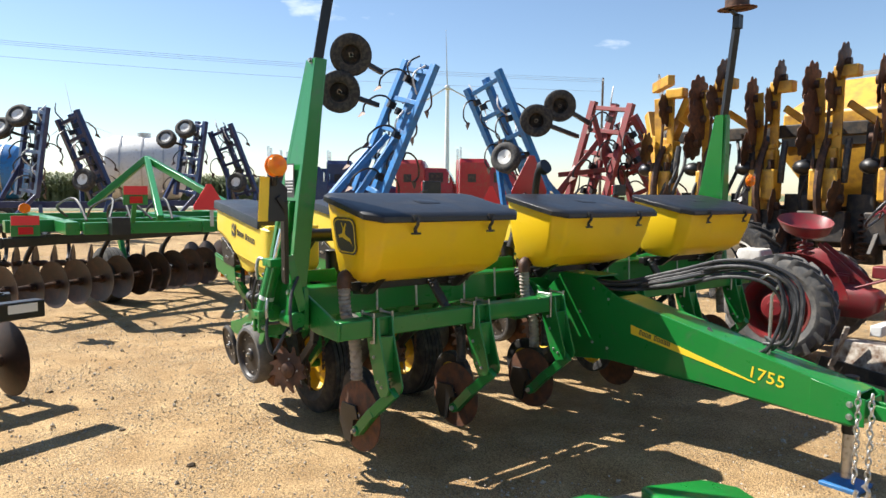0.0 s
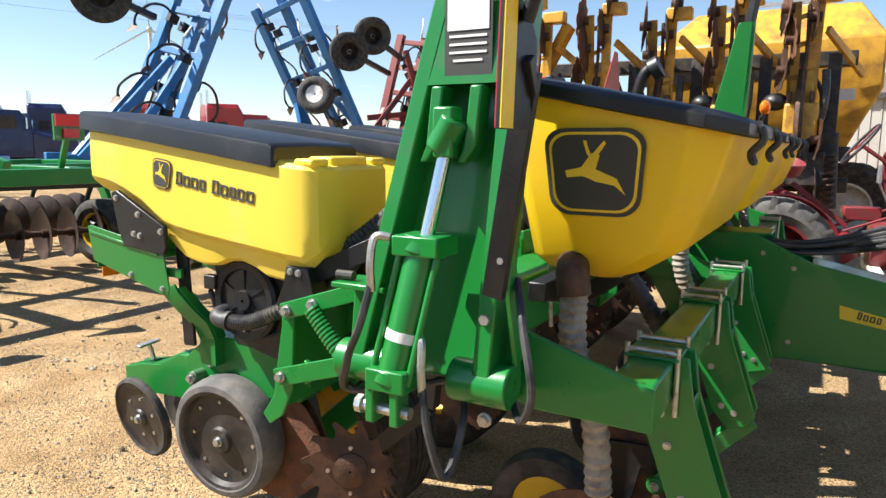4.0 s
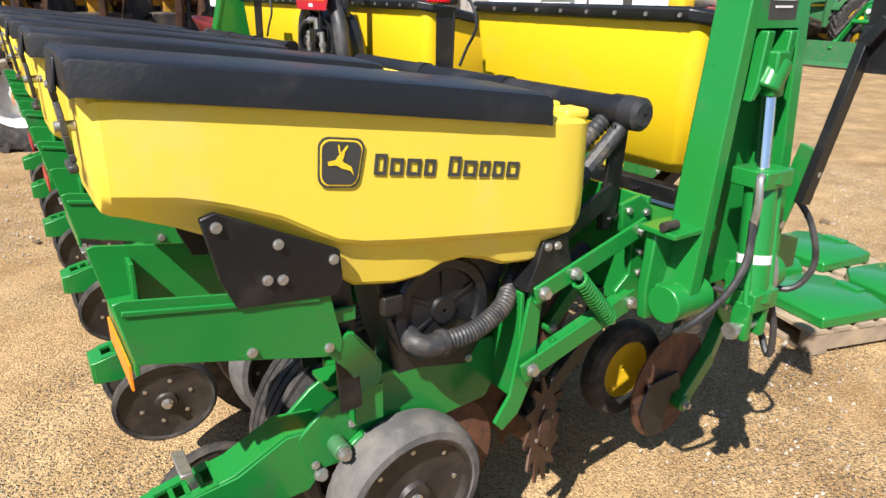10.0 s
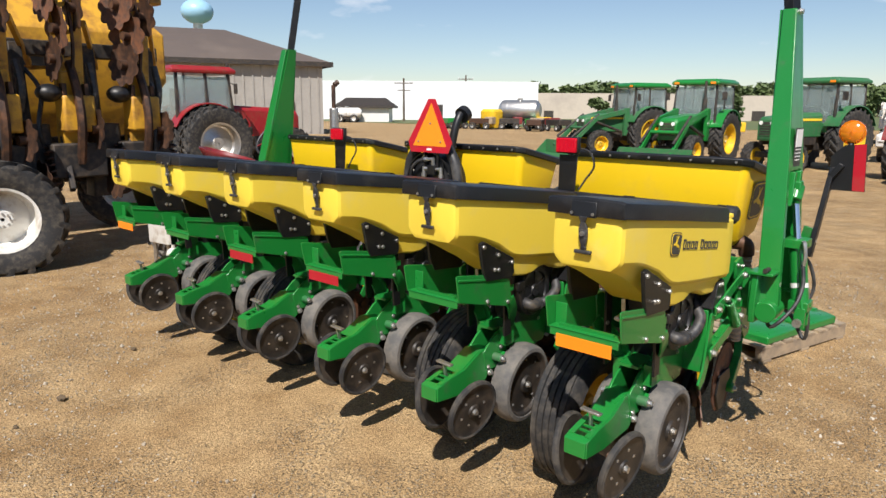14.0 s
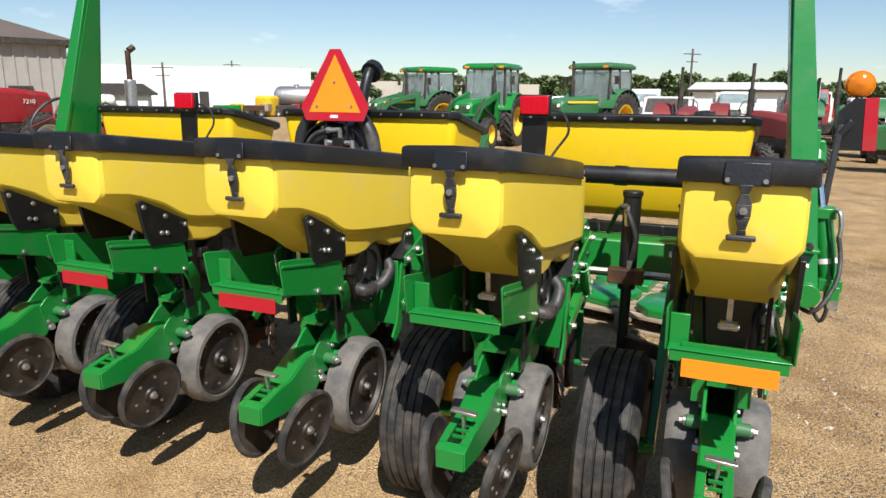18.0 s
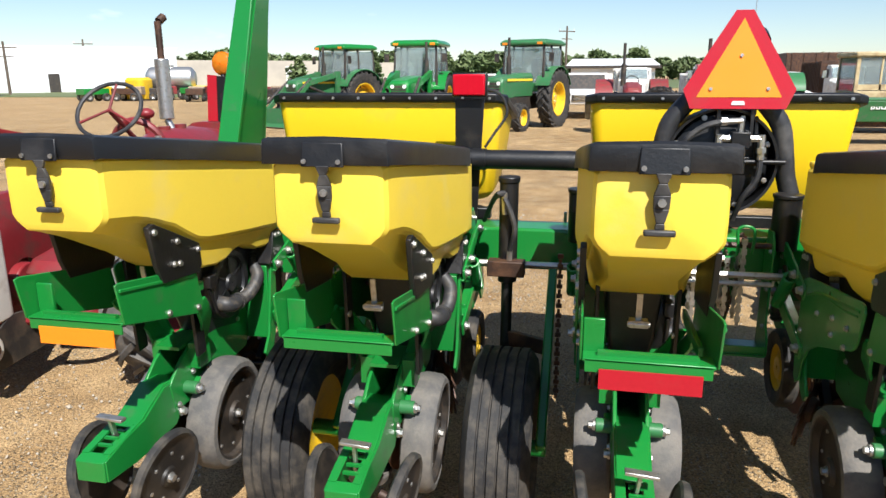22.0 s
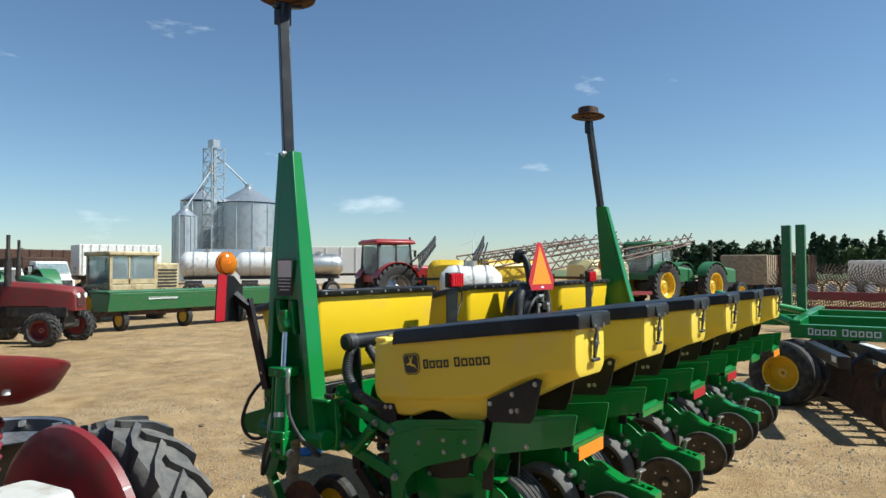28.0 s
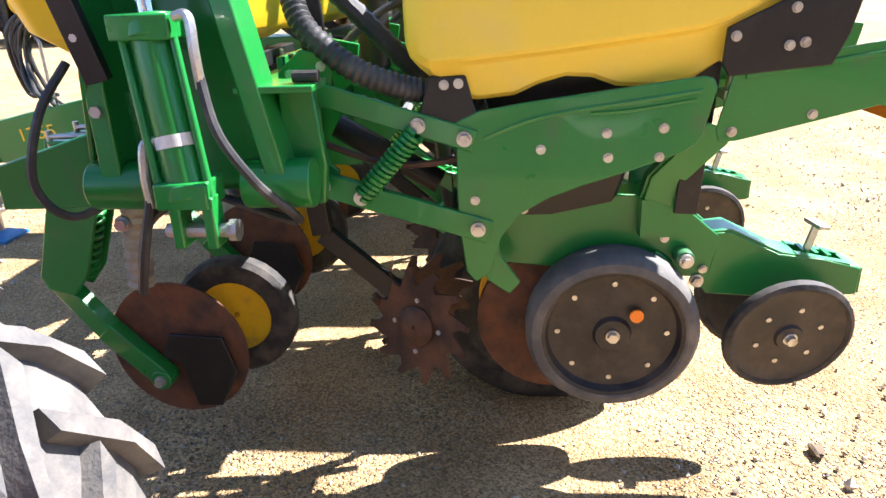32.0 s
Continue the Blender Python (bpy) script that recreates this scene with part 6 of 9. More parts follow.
        for s in (-1, 1):
            part("side_window", Mesh().box((s * 0.71, 0.0, 2.0), (0.012, 1.4, 1.1)), cab_tint, o)
            part("cab_lamp", Mesh().box((s * 0.62, c1 + 0.09, cz + 0.06), (0.16, 0.03, 0.07)), ORANGE, o)
            part("mirror", Mesh().box((s * 0.98, c1 - 0.05, 2.25), (0.16, 0.03, 0.26)).bar((s * 0.72, c1 - 0.1, 2.4), (s * 0.98, c1 - 0.05, 2.36), 0.02, 0.02), CHASSIS, o)
        part("windscreen", Mesh().box((0, c1 - 0.05, 2.0), (1.35, 0.012, 1.15)), cab_tint, o)
        part("rear_window", Mesh().box((0, c0 + 0.04, 2.0), (1.35, 0.012, 1.15)), cab_tint, o)
        part("seat", Mesh().box((0, -0.25, 1.62), (0.5, 0.5, 0.14)).box((0, -0.48, 1.95), (0.5, 0.12, 0.6)), CHASSIS, o, bevel=0.03)
        part("steering_wheel", Mesh().tube([(0.19 * math.cos(a), 0.28 + 0.07 * math.sin(a), 1.80 + 0.17 * math.sin(a)) for a in np.linspace(0, 2 * math.pi, 13)], 0.016, 6, 1), CHASSIS, o)
    else:
        part("seat", Mesh().loft([[(0.22 * math.cos(a) * k, -0.15 + 0.20 * math.sin(a) * k, 1.12 + h) for a in np.linspace(0, 2 * math.pi, 16)[:-1]] for k, h in ((0.4, 0.0), (0.9, 0.02), (1.05, 0.10), (1.0, 0.10), (0.85, 0.04), (0.3, 0.02))]), paint, o)
        part("steering_wheel", Mesh().tube([(0.19 * math.cos(a), 0.42 + 0.08 * math.sin(a), 1.48 + 0.17 * math.sin(a)) for a in np.linspace(0, 2 * math.pi, 15)], 0.014, 6, 1).rod((0, 0.42, 1.48), (0, 0.75, 1.25), 0.015), CHASSIS, o)
    if loader:
        for s in (-1, 1):
            part("loader_arm", Mesh().bar((s * 0.55, 0.95, 1.75), (s * 0.55, 2.3, 1.45), 0.10, 0.18).bar((s * 0.55, 2.3, 1.45), (s * 0.55, 3.45, 0.40), 0.10, 0.16), paint, o, bevel=0.01)
            part("loader_mast", Mesh().bar((s * 0.55, 0.95, 0.8), (s * 0.55, 0.95, 1.85), 0.12, 0.22, (0, 1, 0)), paint, o, bevel=0.01)
            part("loader_cylinder", Mesh().rod((s * 0.55, 1.15, 0.95), (s * 0.55, 2.3, 1.32), 0.05).rod((s * 0.55, 2.2, 1.6), (s * 0.55, 3.35, 0.75), 0.045), CHASSIS, o)
        bk = Mesh().loft([[(-1.22, y, z), (1.22, y, z), (1.22, y2, z2), (-1.22, y2, z2)] for (y, z, y2, z2) in ((3.45, 0.62, 3.42, 0.62), (3.46, 0.10, 3.42, 0.08), (4.05, 0.03, 4.05, 0.0))])
        for s in (-1, 1):
            bk.plate([(3.45, 0.62), (3.45, 0.05), (4.05, 0.02)], s * 1.22, s * 1.205)
        part("bucket", bk, OLDGREEN, o, "scuffed green loader bucket", bevel=0.006)
        part("bucket_edge", Mesh().box((0, 4.06, 0.03), (2.44, 0.10, 0.02)), DARKRUST, o)
        part("crossbar", Mesh().rod((-0.55, 2.75, 1.1), (0.55, 2.75, 1.1), 0.06), paint, o)
    return o


# ---- the small red tractor beside the planter ----
OXRED = material("oxidised_red_paint", (0.200, 0.016, 0.020), 0.45, dirt=(0.11, 0.035, 0.028), amount=0.34, scale=8, coat=0.1)


def small_red_tractor():
    o = thing("antique_tractor", "small faded red antique tractor with bare seat, parked on gravel", "tractor", at=pose(-3.490, 0.570, 0, 0, 0, 7.0) @ Matrix.Scale(0.98, 4))
    R, A = 0.50, -0.385     # wheel radius, axle behind the body's origin
    for s in (-1, 1):
        w = wheel(o, pose(s * 0.60, A, R), R, 0.26, 0.32, DULLRED, True, "rear_wheel", s < 0, 0.12, TYRE)
        wheel(o, pose(s * 0.45, 2.0, 0.31), 0.31, 0.12, 0.19, DULLRED, False, "front_wheel", s < 0, 0.06)
        part("hub_bowl", Mesh().lathe([(0.01, 0.13), (0.07, 0.13), (0.08, 0.10), (0.13, 0.09), (0.17, 0.02), (0.17, 0.0), (0.01, 0.0)], pose(s * 0.61, A, R, 0, 0, 0 if s > 0 else 180), 24), OXRED, o, "red cast wheel centre")
        rings = []
        for a in np.linspace(radians(12), radians(158), 25):
            ca, sa = math.cos(a), math.sin(a)
            prof = ((0.13, 0.405), (0.30, 0.398), (0.46, 0.412), (0.505, 0.440), (0.512, 0.470), (0.520, 0.470), (0.514, 0.436), (0.464, 0.404), (0.30, 0.390), (0.13, 0.397))
            rings.append([(s * (x - 0.075), A + 0.06 + r * ca, R + r * sa * 1.04) for r, x in prof])
        part("fender", Mesh().loft(rings), OXRED, o, "rounded red steel fender")
        part("axle_housing", Mesh().rod((s * 0.10, A, R), (s * 0.52, A, R), 0.085, 0.07, n=16), OXRED, o)
        part("brake_housing", Mesh().rod((s * 0.24, A - 0.02, R), (s * 0.31, A - 0.02, R), 0.13, n=18), OXRED, o, bevel=0.01)
    part("gearbox", Mesh().loft([[(x * k, -0.10 + y * k, z) for x, y in rounded(0.30, 1.00, 0.06)] for z, k in ((0.40, 0.72), (0.48, 0.95), (0.62, 1.0), (0.68, 0.9), (0.72, 0.6))]), OXRED, o, bevel=0.04)
    part("bell_housing", Mesh().loft([[(x * k, y, 0.58 + z * k) for x, z in rounded(0.42, 0.48, 0.12)] for y, k in ((0.45, 0.8), (0.75, 1.0), (0.98, 1.05))]), OXRED, o)
    part("engine_block", Mesh().box((0, 1.38, 0.62), (0.32, 0.78, 0.52)), OXRED, o, bevel=0.02)
    part("manifold", Mesh().tube([(0.20, 1.1, 0.86), (0.24, 1.3, 0.88), (0.24, 1.55, 0.86)], 0.045, 10).rod((0.22, 1.2, 0.70), (0.22, 1.2, 0.86), 0.05), DARKRUST, o)
    part("front_casting", Mesh().box((0, 1.90, 0.52), (0.30, 0.20, 0.5)).box((0, 2.0, 0.42), (0.85, 0.12, 0.10)), OXRED, o, bevel=0.02)
    for s in (-1, 1):
        part("spindle", Mesh().rod((s * 0.42, 2.0, 0.30), (s * 0.42, 2.0, 0.55), 0.03), OXRED, o)
    rings = []
    for y, w, zc, h in ((0.62, 0.30, 1.02, 0.14), (0.68, 0.44, 1.04, 0.22), (0.90, 0.48, 1.06, 0.25), (1.40, 0.47, 1.06, 0.24), (1.78, 0.44, 1.04, 0.22)):
        rings.append([(x * w, y, zc + z * h) for x, z in [(0.5 * math.cos(a), 0.5 * math.sin(a) * 2 if math.sin(a) > 0 else 0.9 * math.sin(a)) for a in np.linspace(0, 2 * math.pi, 25)[:-1]]])
    part("fuel_hood", Mesh().loft(rings), OXRED, o, "rounded faded red hood")
    part("grille_shell", Mesh().loft([[(x, y, 0.92 + z) for x, z in rounded(0.46 * k, 0.78 * k, 0.12)] for y, k in ((1.78, 1.0), (1.92, 1.0), (1.98, 0.92))]), OXRED, o)
    for k in range(10):
        part("grille_bar", Mesh().box((0, 1.99, 0.64 + 0.06 * k), (0.34, 0.012, 0.02)), CHASSIS, o)
    for s in (-1, 1):
        m = RIGHT if s > 0 else LEFT
        lettering(o, Matrix.Translation((s * 0.236, 1.42, 1.10)) @ m, 7, 0.055, DECALWHITE, 0.6)
        part("name_panel", Mesh().box((s * 0.230, 1.42, 1.10), (0.010, 0.50, 0.12)), OXRED, o, bevel=0.004)
    for y in (0.95, 1.22):
        part("filler_cap", Mesh().rod((0, y, 1.28), (0, y, 1.33), 0.045), OXRED, o)
    part("exhaust_muffler", Mesh().rod((-0.18, 1.66, 1.02), (-0.32, 1.66, 1.34), 0.03).rod((-0.32, 1.66, 1.34), (-0.32, 1.66, 1.84), 0.060, n=18), STEEL, o, "silver muffler", bevel=0.01)
    part("exhaust_pipe", Mesh().rod((-0.32, 1.66, 1.84), (-0.32, 1.66, 2.14), 0.028).rod((-0.32, 1.68, 2.14), (-0.30, 1.73, 2.18), 0.034), DARKRUST, o)
    part("air_cleaner", Mesh().rod((-0.18, 1.05, 1.2), (-0.18, 1.05, 1.38), 0.025).ball((-0.18, 1.05, 1.42), 0.06, 8, (1, 1, 0.7)), OXRED, o)
    part("dashboard", Mesh().tube([(-0.20, 0.60, 1.05), (-0.16, 0.55, 1.30), (0.0, 0.53, 1.40), (0.16, 0.55, 1.30), (0.20, 0.60, 1.05)], 0.025, 8), OXRED, o)
    c = Vector((-0.05, 0.32, 1.48))
    q = Euler((radians(52), 0, 0)).to_matrix()
    part("steering_wheel", Mesh().tube([c + q @ Vector((0.215 * math.cos(a), 0.215 * math.sin(a), 0)) for a in np.linspace(0, 2 * math.pi, 25)], 0.014, 8, 1), HOSE, o, "thin black steering wheel")
    for a in (90, 210, 330):
        part("wheel_spoke", Mesh().rod(c, c + q @ Vector((0.21 * math.cos(radians(a)), 0.21 * math.sin(radians(a)), 0)), 0.009), OXRED, o)
    part("steering_shaft", Mesh().rod(c, (-0.05, 0.9, 1.05), 0.018), OXRED, o)
    pan = []
    for k, h in ((0.05, -0.03), (0.5, -0.015), (0.82, 0.03), (0.97, 0.10), (1.03, 0.125), (1.035, 0.115), (0.98, 0.085), (0.84, 0.016), (0.5, -0.030), (0.05, -0.045)):
        pan.append([(0.325 * k * math.cos(a), -0.34 + 0.24 * k * math.sin(a) * (1.15 if math.sin(a) < 0 else 0.95), 1.23 + h + 0.05 * k * (-math.sin(a)) - 0.05 * k * math.cos(a)) for a in np.linspace(0, 2 * math.pi, 29)[:-1]])
    part("pan_seat", Mesh().loft(pan, cap=False), OXRED, o, "round red pan seat with drain holes")
    # solid white plugs stand for the light showing through the drain holes
    for a in (40, 90, 140, 200, 270, 340):
        part("seat_hole", Mesh().rod((0.17 * math.cos(radians(a)), -0.40 + 0.14 * math.sin(radians(a)), 1.235 - 0.02 * math.sin(radians(a))), (0.17 * math.cos(radians(a)), -0.40 + 0.14 * math.sin(radians(a)), 1.262 - 0.02 * math.sin(radians(a))), 0.016), DECALWHITE, o)
    part("seat_spring", Mesh().coil((0, -0.33, 0.90), (0, -0.36, 1.13), 0.075, 0.012, 5).rod((0, -0.33, 0.85), (0, -0.37, 1.22), 0.02), OXRED, o, "red coil seat spring")
    for s in (-1, 1):
        part("seat_strut", Mesh().bar((s * 0.10, 0.10, 0.78), (s * 0.07, -0.28, 0.80), 0.03, 0.07).bar((s * 0.12, 0.25, 0.75), (s * 0.09, -0.20, 1.12), 0.02, 0.04), OXRED, o, bevel=0.004)
        part("pedal_rod", Mesh().rod((s * 0.24, 0.2, 0.72), (s * 0.26, 0.95, 1.02), 0.012), OXRED, o)
        part("drawbar_arm", Mesh().bar((s * 0.30, A, 0.44), (s * 0.33, A - 0.28, 0.39), 0.03, 0.06), OXRED, o, bevel=0.004)
    part("drawbar", Mesh().tube([(-0.62, -0.72, 0.40), (-0.30, -0.73, 0.395), (0.05, -0.72, 0.395), (0.22, -0.66, 0.40), (0.30, -0.50, 0.43), (0.35, -0.36, 0.52)], 0.030, 8), OXRED, o, "bowed red drawbar with a row of holes")
    # dark discs laid on the bar paint the shade inside its holes
    for k in range(7):
        part("drawbar_hole", Mesh().rod((-0.55 + 0.10 * k, -0.725, 0.423), (-0.55 + 0.10 * k, -0.725, 0.430), 0.013, n=10), CHASSIS, o)
    part("shift_lever", Mesh().rod((0.14, 0.62, 0.80), (0.20, 0.45, 1.15), 0.010).rod((0.20, 0.45, 1.15), (0.20, 0.45, 1.30), 0.022), STEEL, o)
    part("battery_box", Mesh().box((-0.20, 0.40, 0.85), (0.20, 0.30, 0.12)), OXRED, o, bevel=0.01)
    part("belly_mower_beam", Mesh().bar((-0.6, 0.55, 0.36), (0.50, 0.45, 0.36), 0.10, 0.10), WHITE, o, "chipped white mower beam", bevel=0.01)
    return o


antique = small_red_tractor()
# white belly-mower deck beside it
CHIPPED = material("chipped_white_paint", (0.56, 0.54, 0.49), 0.55, dirt=(0.33, 0.27, 0.20), amount=0.3, scale=9, bump=0.08)
mower = thing("mower_deck", "dirty white belly mower deck beside the red tractor", "mower", at=pose(-3.600, -0.390, 0, 0, 0, 7))
part("housing", Mesh().loft([[(x, y, 0.44) for x, y in rounded(0.36, 0.30, 0.04)], [(x, y, 0.90) for x, y in rounded(0.36, 0.30, 0.04)], [(x * 0.86, y * 0.86, 0.985) for x, y in rounded(0.36, 0.30, 0.04)]]), CHIPPED, mower, bevel=0.01)
part("skirt", Mesh().plate([(-0.10, 0.20), (0.42, 0.20), (0.42, 0.42), (0.10, 0.46), (-0.10, 0.36)], 0.165, 0.180), CHASSIS, mower, bevel=0.004)
lettering(mower, Matrix.Translation((0.0, -0.153, 0.78)) @ Matrix(((1, 0, 0, 0), (0, 0, -1, 0), (0, 1, 0, 0), (0, 0, 0, 1))), 3, 0.075, DECAL, 0.6)
part("roller", Mesh().rod((0.15, -0.10, 0.34), (0.22, -0.10, 0.34), 0.075, n=18), CHIPPED, mower, bevel=0.01)
part("roller_hub", Mesh().rod((0.215, -0.10, 0.34), (0.235, -0.10, 0.34), 0.03), DARKRUST, mower)
part("roller_arm", Mesh().bar((0.185, -0.12, 0.62), (0.185, -0.10, 0.30), 0.035, 0.02, (0, 1, 0)), CHIPPED, mower, bevel=0.003)
for x in (-0.13, 0.10):
    part("leg", Mesh().bar((x, -0.10, 0.46), (x, -0.10, 0.0), 0.05, 0.02, (0, 1, 0)), STEEL, mower)
deck = thing("grader_blade", "rusty implement plate with flaking white paint and upright link", "implement", at=pose(-2.72, 1.15, 0, 0, 0, -12))
FLAKED = material("flaking_white_paint", (0.46, 0.42, 0.36), 0.7, dirt=(0.13, 0.07, 0.04), amount=0.62, scale=14, bump=0.15)
part("plate", Mesh().loft([[(-0.26, -0.30, 0.10), (0.12, -0.30, 0.04), (0.16, 0.25, 0.10), (-0.26, 0.25, 0.14)], [(-0.24, -0.26, 0.27), (0.10, -0.26, 0.30), (0.13, 0.25, 0.33), (-0.24, 0.25, 0.30)]]), FLAKED, deck, bevel=0.008)
part("skid", Mesh().plate([(-0.36, 0.0), (0.34, 0.0), (0.34, 0.10), (-0.32, 0.14)], 0.16, 0.19), CHASSIS, deck, bevel=0.004)
part("upright", Mesh().bar((0.20, -0.2, 0.08), (0.25, -0.05, 0.46), 0.045, 0.02).bar((0.24, -0.2, 0.08), (0.29, -0.05, 0.40), 0.025, 0.02), FLAKED, deck, bevel=0.004)
# bare wheel rim lying on the gravel
rim = thing("wheel_rim", "bare black tractor wheel rim lying flat with grey inside", "wheel rim", at=pose(-2.48, 2.62, 0) @ Matrix.Diagonal((1.38, 1.38, 0.75, 1)))
part("rim_barrel", Mesh().lathe([(0.345, 0.02), (0.350, 0.0), (0.32, 0.03), (0.295, 0.10), (0.280, 0.16), (0.280, 0.52), (0.305, 0.60), (0.325, 0.70), (0.352, 0.735), (0.358, 0.75), (0.342, 0.75), (0.310, 0.70), (0.275, 0.58), (0.268, 0.50), (0.268, 0.18), (0.30, 0.06), (0.335, 0.02)], pose(0, 0, 0, 0, -90, 0), 48), BLACK, rim)
part("rim_inside", Mesh().lathe([(0.338, 0.752), (0.338, 0.748), (0.262, 0.56), (0.262, 0.20), (0.01, 0.20), (0.01, 0.19), (0.267, 0.19), (0.267, 0.57)], pose(0, 0, 0, 0, -90, 0), 48), STEEL, rim)
for a in range(0, 360, 45):
    part("lug", Mesh().box((0, 0, 0), (0.05, 0.02, 0.05)), STEEL, rim, at=pose(0.30 * math.cos(radians(a)), 0.30 * math.sin(radians(a)), 0.70, 0, 0, a))

# pallet with loose green weights
pallet = thing("pallet", "weathered wooden pallet lying on gravel", "pallet", at=pose(1.37, 2.05, 0, 0, 0, 74))
for y in (-0.52, 0.0, 0.52):
    part("runner", Mesh().box((0, y, 0.065), (1.15, 0.05, 0.09)), WOOD, pallet)
for k in range(8):
    part("board", Mesh().box((-0.52 + 0.148 * k, 0, 0.120), (0.10, 1.10, 0.018)), WOOD, pallet)
for k in range(3):
    part("board", Mesh().box((-0.5 + 0.5 * k, 0, 0.010), (0.10, 1.10, 0.018)), WOOD, pallet)
for k, (dx, dy, rz) in enumerate(((-0.28, -0.30, 5), (-0.24, 0.28, -8), (0.28, -0.28, 3), (0.26, 0.30, 12))):
    w = thing("suitcase_weight", "thick green cast weight lying on a pallet", "weight", "weights on the pallet", pallet.matrix_basis @ pose(dx, dy, 0.13, 0, 0, rz))
    pts = [(-0.24, -0.22), (0.18, -0.24), (0.24, -0.12), (0.24, 0.16), (0.14, 0.24), (-0.12, 0.24), (-0.24, 0.12)]
    part("casting", Mesh().loft([[(x, y, 0) for x, y in pts], [(x, y, 0.055) for x, y in pts], [(x * 0.9, y * 0.9, 0.070) for x, y in pts]]), GREEN, w, bevel=0.008)
    part("grip", Mesh().box((0.20, 0.0, 0.072), (0.05, 0.14, 0.012)), GREEN, w, bevel=0.004)


# ---- tandem disc harrows ----
DISCSTEEL = material("dark_disc_steel", (0.045, 0.028, 0.021), 0.5, metal=0.3, dirt=(0.10, 0.05, 0.03), amount=0.35, scale=9, bump=0.1)
HDISC = dished(0.29, 0.065, 0.006, 30).data("harrow_disc", DISCSTEEL)


def gang(parent, p0, p1, count, flip=False, z=0.34, top=0.78):
    a, b = Vector((*p0, z)), Vector((*p1, z))
    d = (b - a).normalized()
    rz = math.degrees(math.atan2(d.y, d.x))
    shaft = part("gang_shaft", Mesh().rod(a - d * 0.05, b + d * 0.05, 0.035, n=10), DARKRUST, parent)
    for k in range(count):
        p = a + (b - a) * (k / (count - 1))
        part("harrow_disc", HDISC, None, shaft, at=pose(*p, 0, 0, rz + (180 if flip else 0)))
        part("spool", Mesh().rod(p, p + d * 0.15, 0.05, n=10), DARKRUST, shaft)
    beam = part("gang_beam", Mesh().bar((a.x, a.y, top), (b.x, b.y, top), 0.11, 0.11), BLACK, parent, "dark painted gang beam", bevel=0.008)
    for s in (0, 1):
        e = (a, b)[s]
        part("beam_end", Mesh().box((e.x, e.y, top), (0.04, 0.12, 0.12), None), BLACK, beam)
    for k in range(3):
        p = a + (b - a) * ((k + 0.4) / 3)
        nrm = Vector((-d.y, d.x, 0))
        part("c_spring", Mesh().tube([p + Vector((0, 0, 0.05)), p + nrm * 0.16 + Vector((0, 0, 0.12)), p + nrm * 0.20 + Vector((0, 0, 0.30)), Vector((p.x, p.y, top))], 0.03, 8), BLACK, beam)
        part("scraper_strip", Mesh().bar((p.x - d.x * 0.3, p.y - d.y * 0.3, top + 0.065), (p.x + d.x * 0.3, p.y + d.y * 0.3, top + 0.065), 0.08, 0.012), LABEL if k == 1 else BLACK, beam)
    return shaft


def harrow_wheel(parent, x, y, rz, r=0.38):
    w = wheel(parent, pose(x, y, r, 0, 0, rz), r, 0.26, 0.21, PAINTYEL, False, "transport_wheel")
    return w


# the one whose rear faces the planter
h1 = thing("disc_harrow", "green tandem disc harrow with rusty discs and red triangle sign", "harrow")
gang(h1, (3.08, -5.69), (0.30, -7.10), 11, z=0.40, top=0.95)
gang(h1, (-0.10, -7.15), (-3.1, -6.6), 12, z=0.40, top=0.95)
gang(h1, (3.1, -9.0), (0.6, -8.3), 11, True, 0.40, 0.95)
gang(h1, (0.1, -8.3), (-2.7, -9.1), 11, True, 0.40, 0.95)
for a, b in (((3.0, -6.1), (-2.6, -6.6)), ((3.0, -8.5), (-2.5, -8.7)), ((2.4, -5.3), (2.4, -9.0)), ((0.9, -5.1), (0.7, -9.6)), ((-0.3, -5.3), (-0.4, -9.6)), ((-2.0, -6.3), (-2.0, -9.0))):
    part("frame_tube", Mesh().bar((*a, 1.12), (*b, 1.12), 0.15, 0.15), GREEN, h1, bevel=0.01)
part("rear_tube", Mesh().bar((2.3, -5.25, 1.12), (-1.2, -5.15, 1.12), 0.12, 0.14), GREEN, h1, bevel=0.01)
for a, b in (((1.35, -5.6, 1.2), (0.9, -7.9, 2.05)), ((0.2, -5.5, 1.2), (0.9, -7.9, 2.05)), ((0.9, -7.9, 2.05), (1.6, -8.6, 1.3))):
    part("fold_strut", Mesh().bar(a, b, 0.08, 0.10), GREEN, h1, bevel=0.008)
part("square_socket", Mesh().box((1.95, -5.12, 1.15), (0.20, 0.25, 0.20)), BLACK, h1)
for x, y, z in ((1.78, -5.02, 1.565), (2.90, -5.02, 1.235), (-0.10, -5.05, 1.60)):
    bx = part("lamp_box", Mesh().box((x, y - 0.02, z - 0.06), (0.27, 0.03, 0.22)).bar((x, y - 0.04, z - 0.1), (x, y - 0.2, 1.12), 0.05, 0.03), GREEN, h1, bevel=0.004)
    part("orange_panel", Mesh().box((x, y + 0.005, z), (0.26, 0.02, 0.10)), SMVRED, bx, "fluorescent orange panel")
    part("red_lamp", Mesh().box((x, y + 0.005, z - 0.11), (0.14, 0.03, 0.08)), REDLENS, bx)
part("amber_lamp", Mesh().rod((2.90, -5.07, 1.365), (2.90, -5.01, 1.365), 0.055, n=18), AMBER, h1)
